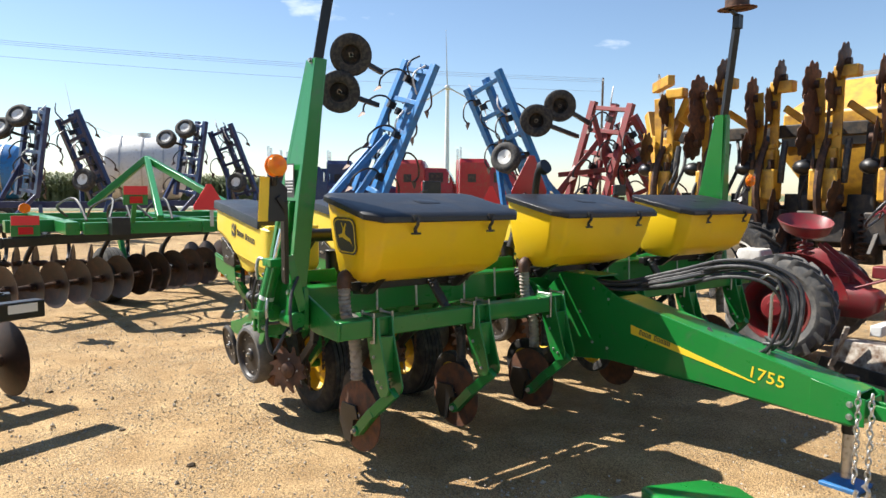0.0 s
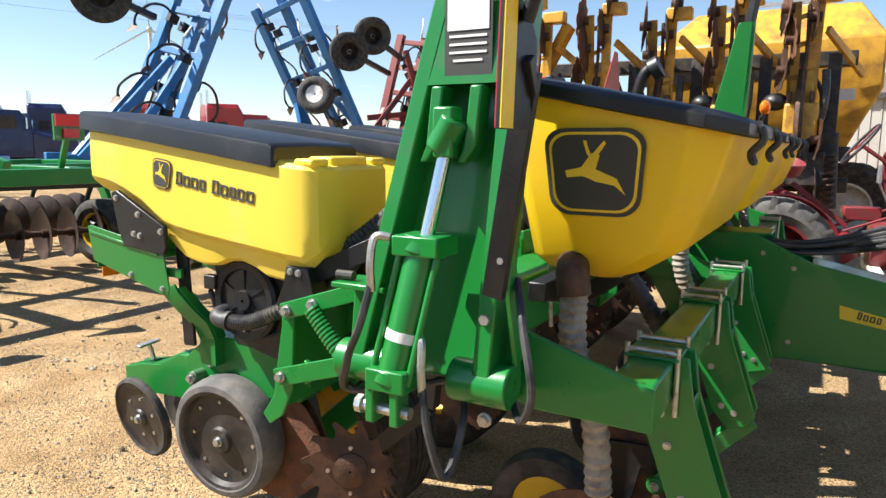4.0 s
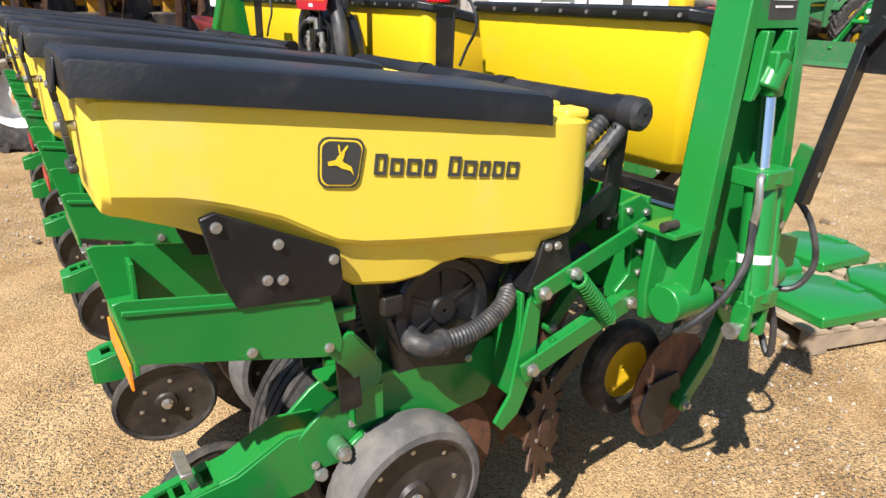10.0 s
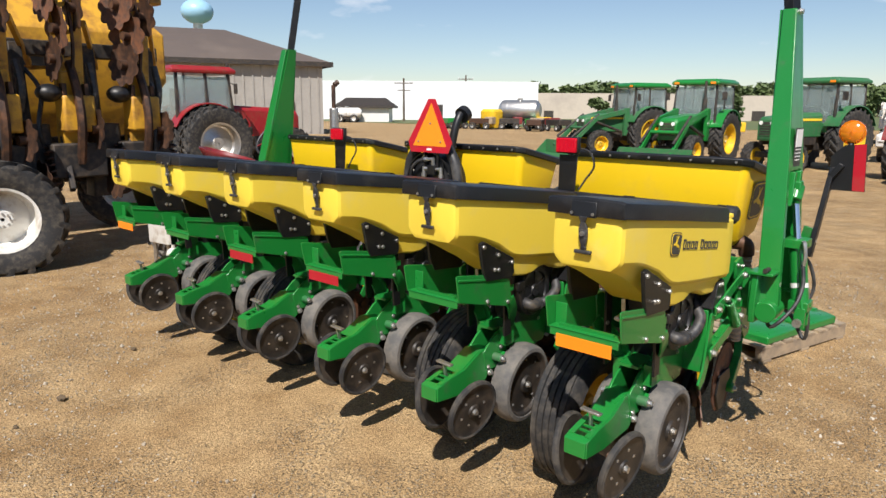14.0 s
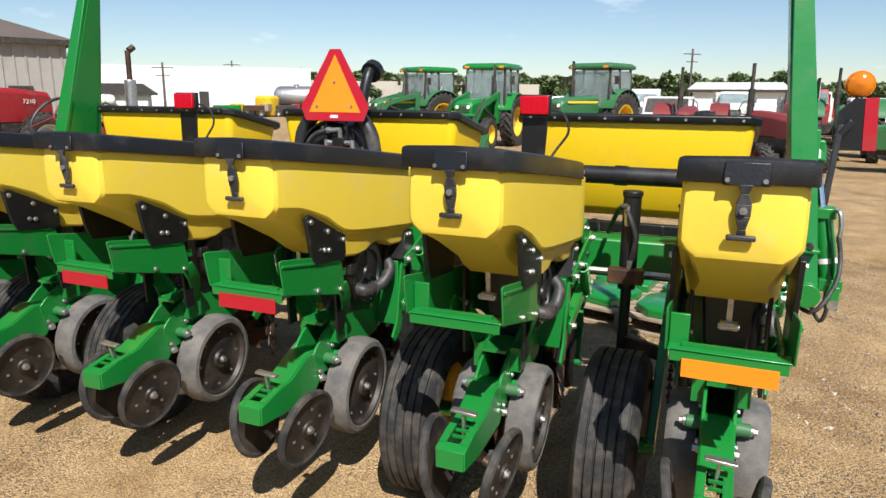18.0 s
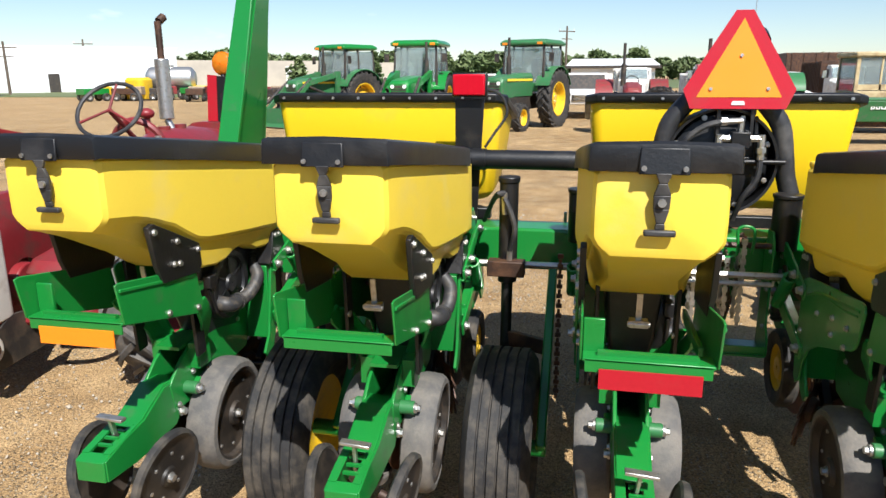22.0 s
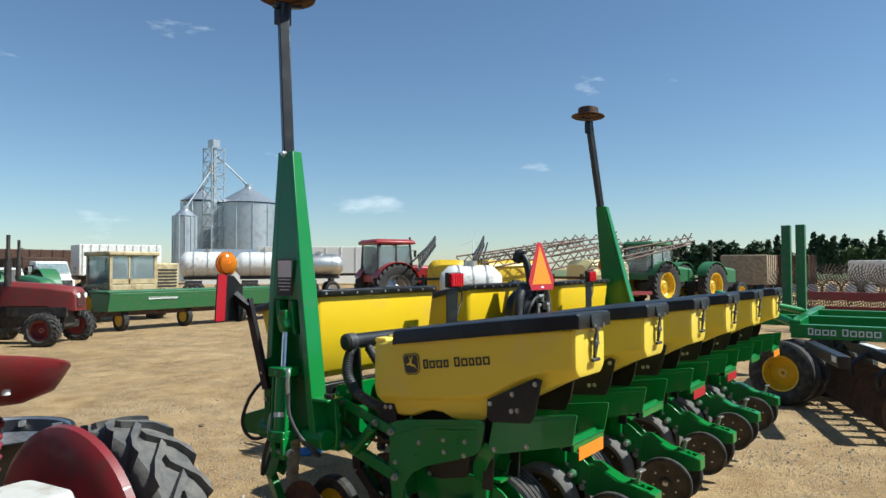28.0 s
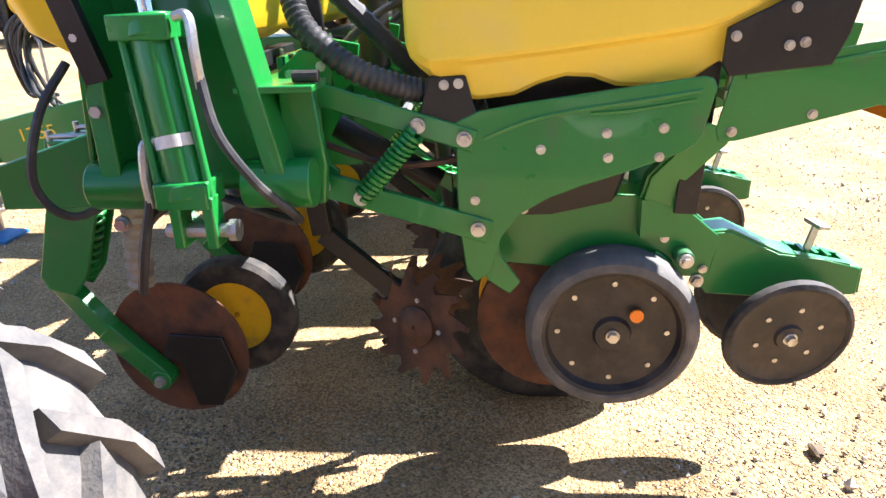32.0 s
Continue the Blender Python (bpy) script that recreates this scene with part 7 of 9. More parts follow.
sgn = part("slow_vehicle_sign", Mesh().face_plate([(0.92 - 0.19, 1.33), (0.92 + 0.19, 1.33), (0.92 + 0.20, 1.37), (0.92 + 0.03, 1.65), (0.92 - 0.03, 1.65), (0.92 - 0.20, 1.37)], -5.03, -5.02), SMVRED, h1, "orange triangle sign")
part("sign_stem", Mesh().box((0.88, -5.06, 1.30), (0.04, 0.02, 0.36)), STEEL, h1)
for x, y in ((1.7, -6.9), (-1.6, -6.9)):
    harrow_wheel(h1, x, y, 8)
    part("wheel_leg", Mesh().bar((x - 0.22, y, 0.38), (x - 0.22, y - 0.4, 1.1), 0.06, 0.12), GREEN, h1, bevel=0.006)
rnd = random.Random(11)
for k in range(5):
    x = 1.2 + 0.25 * k
    part("hydraulic_hose", Mesh().tube([(x, -5.6, 1.2), (x + rnd.uniform(-0.2, 0.2), -6.0, 1.45), (x + rnd.uniform(-0.3, 0.3), -6.5, 1.35), (x, -6.9, 1.2)], 0.016, 6), HOSE, h1)

# the one standing east of the planter
h2 = thing("disc_harrow", "green tandem disc harrow with dark gangs and yellow rims", "harrow")
gang(h2, (3.32, -2.52), (5.7, -1.60), 10, z=0.30, top=0.74)
gang(h2, (4.25, 1.02), (6.2, 1.30), 9, True, 0.30, 0.72)
part("beam_tip", Mesh().bar((3.17, -1.95, 0.76), (4.60, -1.45, 0.76), 0.11, 0.12), BLACK, h2, "dark gang beam end with white sticker", bevel=0.008)
part("tip_sticker", Mesh().bar((3.20, -1.882, 0.775), (3.38, -1.819, 0.775), 0.004, 0.06), LABEL, h2)
part("front_beam", Mesh().bar((3.70, 0.80, 0.73), (6.4, 1.62, 0.73), 0.13, 0.13), BLACK, h2, "dark gang beam", bevel=0.01)
part("beam_clamp", Mesh().tube([(3.92, 0.76, 0.65), (3.92, 0.73, 0.85), (3.97, 0.98, 0.85), (3.97, 1.00, 0.65)], 0.016, 8), BLACK, h2)
part("beam_hanger", Mesh().bar((4.0, 0.88, 0.70), (4.12, 1.02, 0.34), 0.05, 0.10), BLACK, h2, bevel=0.004)
part("frame_tube", Mesh().bar((4.95, -1.20, 0.90), (4.95, -2.78, 0.90), 0.13, 0.17), GREEN, h2, bevel=0.01)
lettering(h2, Matrix.Translation((4.88, -1.78, 0.905)) @ LEFT, 9, 0.085, DECALWHITE, 0.75, gaps=(4,))
for a, b in (((4.9, -1.25, 0.96), (8.6, -1.05, 0.96)), ((4.9, -2.70, 0.96), (7.6, -2.6, 0.96)), ((5.2, 0.4, 0.96), (7.6, 0.6, 0.96)), ((5.9, -2.7, 0.96), (6.0, 1.1, 0.96)), ((7.4, -2.7, 0.96), (7.5, 1.2, 0.96))):
    part("frame_tube", Mesh().bar(a, b, 0.13, 0.15), GREEN, h2, bevel=0.01)
for x, y in ((4.80, -1.13), (5.14, -1.21), (5.75, -1.5), (6.2, -1.62)):
    harrow_wheel(h2, x, y, 168, 0.39)
for a, b in (((5.0, -1.2, 1.0), (6.2, 0.0, 1.30)), ((7.4, -1.0, 1.0), (6.2, 0.0, 1.30))):
    part("lift_arm", Mesh().rod(a, b, 0.05), GREEN, h2)
part("toolbox", Mesh().box((6.2, -0.4, 1.08), (0.5, 0.3, 0.16)), GREEN, h2, bevel=0.01)
for dx, dy in ((0.0, 0.0), (0.10, 0.22)):
    part("jack_tube", Mesh().box((7.4 + dx, -0.95 + dy, 1.65), (0.13, 0.13, 1.40)), OLDGREEN, h2, bevel=0.006)


# ---- tillage tools beyond the planter ----
TUBE_TYRE = (0.34, 0.22, 0.16)


def folded_wing(o, at, paint, length=3.2, width=1.5, rails=3, tyres=(), seed=1, shanks=5):
    """One folded wing of a field cultivator: a leaning ladder of square tubes with spring shanks, hoses and wheels."""
    rnd = random.Random(seed)
    at = at @ pose(0, 0, 0, 0, 0, 36)
    width *= 0.72
    root = part("wing_rail", Mesh().bar((0, -width / 2, 0), (0, -width / 2, length), 0.13, 0.17, (0, 1, 0)), paint, o, bevel=0.008, at=at)
    for k in range(1, rails):
        y = -width / 2 + width * k / (rails - 1)
        part("wing_rail", Mesh().bar((0.12 * (k % 2), y, 0), (0.12 * (k % 2), y, length), 0.13, 0.17, (0, 1, 0)), paint, root, bevel=0.008)
    for k in range(5):
        z = length * (0.06 + 0.22 * k)
        part("cross_tube", Mesh().bar((0.02, -width / 2, z), (0.02, width / 2, z), 0.09, 0.10), paint, root, bevel=0.008)
    part("brace", Mesh().bar((0.0, -width / 2, 0.1), (-0.7, -width / 2 + 0.1, -0.9), 0.09, 0.12), paint, root, bevel=0.008)
    part("brace", Mesh().bar((-0.75, width / 2, -1.0), (0.1, width / 2, length * 0.45), 0.10, 0.12), paint, root, bevel=0.008)
    for k in range(shanks):
        for s in (-1, 1):
            y, z = -width / 2 + width * rnd.random(), length * (0.12 + 0.84 * (k + rnd.random() * 0.5) / shanks)
            part("spring_shank", Mesh().tube([(0, y, z), (s * 0.22, y, z + 0.10), (s * 0.46, y, z + 0.02), (s * 0.62, y, z - 0.22), (s * 0.58, y, z - 0.40)], 0.020, 6), DARKRUST if s > 0 else BLACK, root)
            part("shank_clamp", Mesh().box((s * 0.05, y, z), (0.16, 0.09, 0.14)), BLACK, root)
            part("sweep", Mesh().loft([[(s * 0.58, y - 0.10, z - 0.40), (s * 0.58, y, z - 0.34), (s * 0.58, y + 0.10, z - 0.40)], [(s * 0.66, y - 0.01, z - 0.52), (s * 0.66, y, z - 0.50), (s * 0.66, y + 0.01, z - 0.52)]]), DARKRUST, root)
    for k in range(7):
        y, z = width * (rnd.random() - 0.5), length * rnd.random() * 0.8
        part("hydraulic_hose", Mesh().tube([(0.1, y, z), (0.18 + rnd.random() * 0.2, y + 0.1, z + 0.3), (0.1 - rnd.random() * 0.3, y - 0.1, z + 0.7), (0.05, y, z + 1.0)], 0.018, 6), HOSE if k % 3 else LABEL, root)
    part("wing_cylinder", Mesh().rod((0.1, 0.1, 0.1), (0.1, 0.1, length * 0.5), 0.05).rod((0.1, 0.1, length * 0.5), (0.1, 0.1, length * 0.75), 0.025), BLACK, root)
    for x, y, z in tyres:
        w = wheel(root, pose(x, y, z, 0, 24, 28), *TUBE_TYRE, WHITE, False, "gauge_wheel")
        part("wheel_arm", Mesh().bar((x, y + 0.12, z), (0, y * 0.5, z - 0.15), 0.08, 0.08), BLACK, root)
    return root


FACE = 142.8
blue = thing("field_cultivator", "blue folded field cultivator with raised wings and spring shanks", "cultivator")
folded_wing(blue, pose(-3.45, -8.45, 1.45, 0, 22, FACE), BLUE, 2.9, 1.5, 3, (), 3)
folded_wing(blue, pose(-7.8, -8.1, 1.45, 0, -24, FACE), BLUE, 3.0, 1.7, 3, ((-0.8, -0.6, 1.1),), 4)
part("hitch_tube", Mesh().bar((-2.4, -9.3, 1.2), (-8.6, -7.4, 1.2), 0.14, 0.16), BLUE, blue, bevel=0.01)
part("centre_tube", Mesh().bar((-3.0, -7.6, 1.15), (-7.6, -6.6, 1.15), 0.14, 0.16), BLUE, blue, bevel=0.01)
for a, b in (((-2.5, -8.6, 1.2), (-3.8, -8.2, 2.7)), ((-2.9, -8.2, 1.25), (-4.0, -8.0, 2.8)), ((-2.4, -8.8, 1.2), (-3.6, -8.0, 1.2)), ((-8.6, -7.6, 1.2), (-7.5, -8.3, 2.6))):
    part("stay", Mesh().bar(a, b, 0.10, 0.12), BLUE, blue, bevel=0.01)
for x, y in ((-4.0, -8.2), (-4.4, -8.0), (-6.8, -7.4), (-7.2, -7.3)):
    wheel(blue, pose(x, y, 0.38, 0, 0, FACE), 0.38, 0.24, 0.21, WHITE, False, "transport_wheel")
part("drop_leg", Mesh().bar((-4.0, -8.0, 1.15), (-4.2, -8.1, 0.38), 0.10, 0.10).bar((-7.0, -7.2, 1.15), (-7.0, -7.35, 0.38), 0.10, 0.10), BLUE, blue, bevel=0.008)
part("warning_sign", Mesh().face_plate([(-0.19, 0), (0.19, 0), (0.03, 0.34), (-0.03, 0.34)], 0, 0.01), SMVRED, blue, at=pose(-5.0, -6.4, 1.35, 0, 0, FACE + 180))

for p, q in (((-2.95, -8.20, 4.18), (-3.75, -8.35, 3.95)), ((-2.78, -8.35, 3.48), (-3.70, -8.40, 3.30))):
    wheel(blue, pose(*p, 0, 14, 60), 0.40, 0.24, 0.20, CHASSIS, False, "gauge_wheel")
    part("wheel_arm", Mesh().bar(p, q, 0.09, 0.09), BLACK, blue, bevel=0.006)

redc = thing("field_cultivator", "dark red folded field cultivator with raised wings", "cultivator")
folded_wing(redc, pose(-9.0, -7.5, 1.3, 0, 14, FACE), DULLRED, 2.5, 1.6, 3, (), 7, 4)
folded_wing(redc, pose(-10.3, -6.2, 1.1, 0, -30, FACE), DULLRED, 2.4, 1.6, 3, ((0.7, 0.4, 1.3),), 8, 4)
for p, q in (((-7.95, -7.40, 3.55), (-8.9, -7.3, 3.2)), ((-7.25, -7.45, 3.17), (-8.7, -7.5, 2.9))):
    wheel(redc, pose(*p, 0, 8, 50), 0.36, 0.24, 0.18, CHASSIS, False, "gauge_wheel")
    part("wheel_arm", Mesh().bar(p, q, 0.09, 0.09), BLACK, redc, bevel=0.006)
part("hitch_tube", Mesh().bar((-8.1, -8.6, 1.1), (-10.9, -5.6, 1.1), 0.14, 0.16), DULLRED, redc, bevel=0.01)
for a, b in (((-8.3, -8.2, 1.1), (-9.2, -7.2, 2.9)), ((-9.6, -6.9, 1.1), (-9.0, -7.3, 3.4)), ((-10.2, -6.2, 1.1), (-9.5, -6.9, 3.2)), ((-8.6, -8.0, 2.0), (-10.4, -6.1, 2.3))):
    part("stay", Mesh().bar(a, b, 0.10, 0.12), DULLRED, redc, bevel=0.01)
for x, y in ((-8.6, -7.6), (-9.0, -7.2), (-10.2, -5.9)):
    wheel(redc, pose(x, y, 0.38, 0, 0, FACE), 0.38, 0.24, 0.21, WHITE, False, "transport_wheel")
part("drop_leg", Mesh().bar((-9.0, -7.4, 1.1), (-8.8, -7.4, 0.38), 0.10, 0.10).bar((-10.4, -6.0, 1.1), (-10.2, -5.9, 0.38), 0.10, 0.10), DULLRED, redc, bevel=0.008)

for k, (x, y) in enumerate(((-3.9, -21.5), (1.1, -20.5))):
    far = thing("field_cultivator", "dark blue folded field cultivator far across the yard", "cultivator", "far blue cultivators")
    folded_wing(far, pose(x, y, 1.3, 0, 8, FACE + 20), NAVY, 2.7, 1.6, 3, ((-0.7, -0.5, 2.3), (-0.7, 0.5, 1.9)), 20 + k, 4)
    folded_wing(far, pose(x - 1.9, y + 0.9, 1.3, 0, -20, FACE + 20), NAVY, 2.6, 1.6, 3, ((-0.6, -0.5, 0.6),), 30 + k, 4)
    part("hitch_tube", Mesh().bar((x + 1.2, y - 0.5, 1.05), (x - 3.4, y + 1.5, 1.05), 0.16, 0.2), NAVY, far, bevel=0.01)
    for dx in (-2.2, -0.3):
        wheel(far, pose(x + dx, y + 0.4, 0.38, 0, 0, FACE), 0.38, 0.24, 0.21, WHITE, False, "transport_wheel")
    part("drop_leg", Mesh().bar((x - 2.2, y + 0.4, 1.05), (x - 2.2, y + 0.45, 0.38), 0.1, 0.1).bar((x - 0.3, y + 0.4, 1.05), (x - 0.3, y + 0.45, 0.38), 0.1, 0.1), NAVY, far)

# ochre strip-till tool with notched discs held high
ochre = thing("strip_till_tool", "tall ochre folded strip-till tool with rusty notched discs", "tillage tool")
NOTCHED = dished(0.31, 0.03, 0.007, 30, 10, 0.03).data("notched_disc", RUST)
DARKNOTCH = dished(0.26, 0.03, 0.007, 30, 9, 0.03).data("notched_disc", DARKRUST)
WAVY = toothed(0.28, 22, 0.02, 0.1).data("wavy_coulter", STEEL)
for k, y in enumerate((-2.88, -2.09, -1.29, -0.50, 0.30)):
    x, j = -5.45 - 0.03 * k, 0.07 * math.sin(k * 2.3)
    arm = part("row_arm", Mesh().bar((x - 0.10, y, 1.35), (x - 0.02, y, 2.20), 0.20, 0.26, (0, 1, 0)), ORANGEYEL, ochre, "ochre row unit arm", bevel=0.02)
    for s in (-1, 1):
        part("arm_plate", Mesh().bar((x - 0.02, y + 0.09 * s, 1.80), (x + 0.04, y + 0.12 * s, 3.05 + j), 0.025, 0.12, (0, 1, 0)), ORANGEYEL, arm, bevel=0.006)
        part("shank_clamp", Mesh().box((x + 0.10, y + 0.12 * s, 1.98), (0.10, 0.05, 0.16)), DARKRUST, arm, bevel=0.008)
    for z in (2.25, 2.55, 2.86):
        part("arm_brace", Mesh().bar((x, y - 0.13, z + j), (x + 0.02, y + 0.13, z + 0.08 + j), 0.05, 0.05), ORANGEYEL, arm, bevel=0.006)
    part("tool_head", Mesh().box((x + 0.02, y + 0.20, 3.10 + j), (0.16, 0.30, 0.15)), ORANGEYEL, arm, bevel=0.02)
    part("knife_shank", Mesh().tube([(x + 0.02, y, 2.3), (x + 0.18, y, 2.0), (x + 0.24, y, 1.6), (x + 0.12, y, 1.15)], 0.05, 6), DARKRUST, arm)
    for m, mz, md, yy, tilt in ((0.10, 2.86, DARKNOTCH, 0.06, -4), (0.16, 2.28, DARKNOTCH, -0.22, 5), (0.14, 1.50, DARKNOTCH, 0.18, 4)) if k == 0 else ((0.06, 2.98, NOTCHED, -0.22, 4), (0.14, 2.62, NOTCHED, -0.15, -5), (0.02, 3.22, DARKNOTCH, 0.14, 6), (0.10, 2.86, DARKNOTCH, 0.06, -4), (0.16, 2.28, DARKNOTCH, -0.22, 5), (0.14, 1.50, DARKNOTCH, 0.18, 4)):
        part("notched_disc", md, None, arm, "rusty notched disc", at=pose(x + m, y + yy, mz + j, 0, tilt, 98 + 9 * math.sin(3 * k + mz)))
        part("disc_hub", Mesh().rod((x + m, y + yy - 0.05, mz + j), (x + m - 0.02, y + yy + 0.09, mz + j), 0.055, n=12), DARKRUST, arm)
    part("roller_chain", Mesh().tube([(x + 0.08, y + 0.02, 3.0 + j), (x + 0.11, y + 0.03, 2.5), (x + 0.10, y, 2.1), (x + 0.14, y + 0.05, 1.7), (x + 0.05, y + 0.12, 1.45)], 0.022, 6), DARKRUST, arm)
    part("air_boot", Mesh().tube([(x - 0.02, y + 0.24, 2.30), (x + 0.05, y + 0.25, 2.0), (x + 0.02, y + 0.22, 1.75)], 0.045, 8), GREYHOSE, arm, "grey rubber boot")
    part("row_plate", Mesh().box((x + 0.04, y + 0.02, 1.72), (0.26, 0.36, 0.42)), ORANGEYEL, arm, bevel=0.03)
    part("black_pod", Mesh().ball((x + 0.06, y - 0.26, 1.95), 0.13, 8, (1, 1.1, 0.8)), BLACK, arm)
    part("side_link", Mesh().bar((x - 0.1, y - 0.1, 1.45), (x + 0.22, y - 0.16, 0.85), 0.06, 0.10), CHASSIS, arm, bevel=0.01)
    part("linkage", Mesh().box((x - 0.12, y, 1.18), (0.50, 0.60, 0.40)), CHASSIS, arm, bevel=0.02)
    part("bin_strut", Mesh().bar((x - 0.02, y + 0.22, 2.75), (x - 0.75, y + 0.62, 2.30), 0.05, 0.09), ORANGEYEL, arm, bevel=0.006)
for z, m, dx in ((2.48, CHASSIS, -0.45), (1.35, CHASSIS, -0.25), (0.98, CHASSIS, -0.30)):
    part("tool_bar", Mesh().bar((-5.55 + dx, -3.2, z), (-5.75 + dx, 0.85, z), 0.20, 0.18), m, ochre, bevel=0.015)
for k, y in enumerate((-2.5, -1.68, -0.9, -0.1, 0.55)):
    part("bar_bracket", Mesh().loft([[(-5.75 + dx, y + dy, 0.72) for dx, dy in rounded(0.30, 0.42, 0.05)], [(-5.72 + dx, y + dy, 1.60) for dx, dy in rounded(0.24, 0.34, 0.05)]]), CHASSIS, ochre, bevel=0.01)
    part("bar_spring", Mesh().coil((-5.45, y + 0.1, 0.75), (-5.50, y + 0.1, 1.35), 0.06, 0.014, 8), DARKRUST, ochre)
    part("fluted_coulter", DARKNOTCH, None, ochre, at=pose(-5.40, y - 0.05, 0.95, 0, 0, 95))
for y in (-1.72, -0.92, -0.12, 0.62):
    part("bar_upright", Mesh().bar((-5.85, y, 1.30), (-5.95, y, 2.52), 0.10, 0.14, (0, 1, 0)), CHASSIS, ochre, bevel=0.01)
body = part("fertiliser_bin", Mesh().loft([[(-9.0, -0.9, 0.95), (-7.2, -0.9, 0.95), (-7.2, 0.6, 0.95), (-9.0, 0.6, 0.95)], [(-9.6, -1.6, 2.15), (-6.55, -1.6, 2.15), (-6.45, 1.15, 2.15), (-9.6, 1.15, 2.15)], [(-9.6, -1.6, 2.78), (-6.55, -1.6, 2.78), (-6.45, 1.15, 2.78), (-9.6, 1.15, 2.78)], [(-9.0, -1.15, 3.28), (-7.1, -1.15, 3.28), (-7.0, 0.85, 3.28), (-9.0, 0.85, 3.28)]]), ORANGEYEL, ochre, "ochre fertiliser bin", bevel=0.03)
part("bin_stripe", Mesh().box((-6.50, -0.22, 2.36), (0.02, 2.7, 0.13), None), BLACK, body)
part("bin_stripe", Mesh().box((-6.49, -0.22, 2.46), (0.02, 2.7, 0.03), None), LABEL, body)
part("bin_label", Mesh().box((-6.44, 0.75, 2.08), (0.006, 0.22, 0.14), None), DECALWHITE, body)
part("bin_rail", Mesh().bar((-7.2, -0.9, 3.36), (-7.1, 0.8, 3.36), 0.05, 0.05), STEEL, body)
part("bin_cap", Mesh().rod((-8.0, 0.3, 3.28), (-8.0, 0.3, 3.42), 0.35, n=20), ORANGEYEL, body, bevel=0.02)
for s in (0, 1):
    wheel(ochre, pose(-5.30 - 0.9 * s, -1.42 - 0.2 * s, 0.60, 0, 0, -12), 0.60, 0.40, 0.34, WHITE, True, "support_wheel", False, 0.14)
wheel(ochre, pose(-7.6, 0.9, 0.6, 0, 0, -12), 0.60, 0.40, 0.34, WHITE, True, "support_wheel", False, 0.14)
part("wheel_beam", Mesh().bar((-5.30, -1.42, 0.6), (-6.5, -1.25, 0.65), 0.16, 0.16), CHASSIS, ochre, bevel=0.01)
part("wheel_beam", Mesh().bar((-6.3, -1.3, 0.65), (-6.2, -0.9, 1.3), 0.2, 0.2), CHASSIS, ochre, bevel=0.01)
for y, z, r in ((-3.50, 3.30, -50), (-3.42, 2.75, -20), (-3.50, 2.40, -30)):
    part("wavy_coulter", WAVY, None, ochre, "bright wavy coulter", at=pose(-6.2, y, z, 0, 10, r))
for a, b in (((-5.9, -3.4, 3.3), (-5.6, -2.9, 3.35)), ((-5.9, -3.5, 2.9), (-5.6, -3.0, 1.6)), ((-5.9, -3.55, 2.5), (-5.5, -2.7, 2.3)), ((-5.8, -3.2, 2.0), (-5.5, -2.5, 3.0))):
    part("end_brace", Mesh().bar(a, b, 0.12, 0.16), ORANGEYEL, ochre, bevel=0.01)
rnd = random.Random(9)
for k in range(16):
    x, y = -5.50 + rnd.uniform(-0.3, 0.15), rnd.uniform(-3.1, 0.6)
    part("air_hose", Mesh().tube([(x - 0.3, y, 2.4), (x, y + 0.2, 2.0), (x + 0.15, y + 0.1, 1.5), (x + 0.05, y + rnd.uniform(-0.4, 0.4), 0.9), (x - 0.2, y, 0.6)], 0.026, 6), HOSE, ochre)

# ---- tractors across the yard ----
JD_RIM = PAINTYEL
tractor(pose(-6.1, 20.2, 0, 0, 0, 178), GREEN, "bright green loader tractor with cab and yellow rims", loader=True, rims=JD_RIM, group="green tractors", exhaust=(-0.45, 0.1))
tractor(pose(-9.5, 22.3, 0, 0, 0, 152), OLDGREEN, "older green loader tractor with cab", loader=True, rims=JD_RIM, stripe=DECALYEL, rear_r=0.90, group="green tractors", roof=GREEN)
tractor(pose(-2.4, 20.8, 0, 0, 0, 160), OLDGREEN, "faded green row-crop tractor with cab and tall stack", rims=JD_RIM, stripe=DECALYEL, rear_r=0.92, front_r=0.42, hood=(2.1, 0.72, 1.02, 1.70), group="green tractors", exhaust=(0.0, 0.9))
tractor(pose(-14.1, 5.75, 0, 0, 0, -6), RED, "large red tractor with dual rear wheels and black-framed cab", rims=STEEL, rear_r=0.88, front_r=0.6, duals=True, hood=(2.2, 0.85, 1.0, 1.78), number="7210", exhaust=(0.62, -0.2))
tractor(pose(15.91, 14.95, 0, 0, 0, -112), RED, "large red tractor with cab parked among trailers", rims=STEEL, rear_r=0.90, front_r=0.6, hood=(2.3, 0.85, 1.0, 1.78), exhaust=(0.62, -0.2))
tractor(pose(1.88, 15.27, 0, 0, 0, 215), DULLRED, "old dull red tractor without cab", cab=False, rear_r=0.68, front_r=0.36, hood=(1.7, 0.56, 0.85, 1.36), rims=DULLRED, group="old red tractors")
tractor(pose(0.7, 18.4, 0, 0, 0, 178), DULLRED, "old red row-crop tractor with narrow front", cab=False, rear_r=0.72, front_r=0.32, hood=(1.7, 0.50, 0.9, 1.42), rims=DULLRED, narrow=True, group="old red tractors")
tractor(pose(4.9, 20.6, 0, 0, 0, 175), OLDGREEN, "old green tractor without cab", cab=False, rear_r=0.80, front_r=0.36, hood=(1.8, 0.56, 0.95, 1.46), rims=JD_RIM)
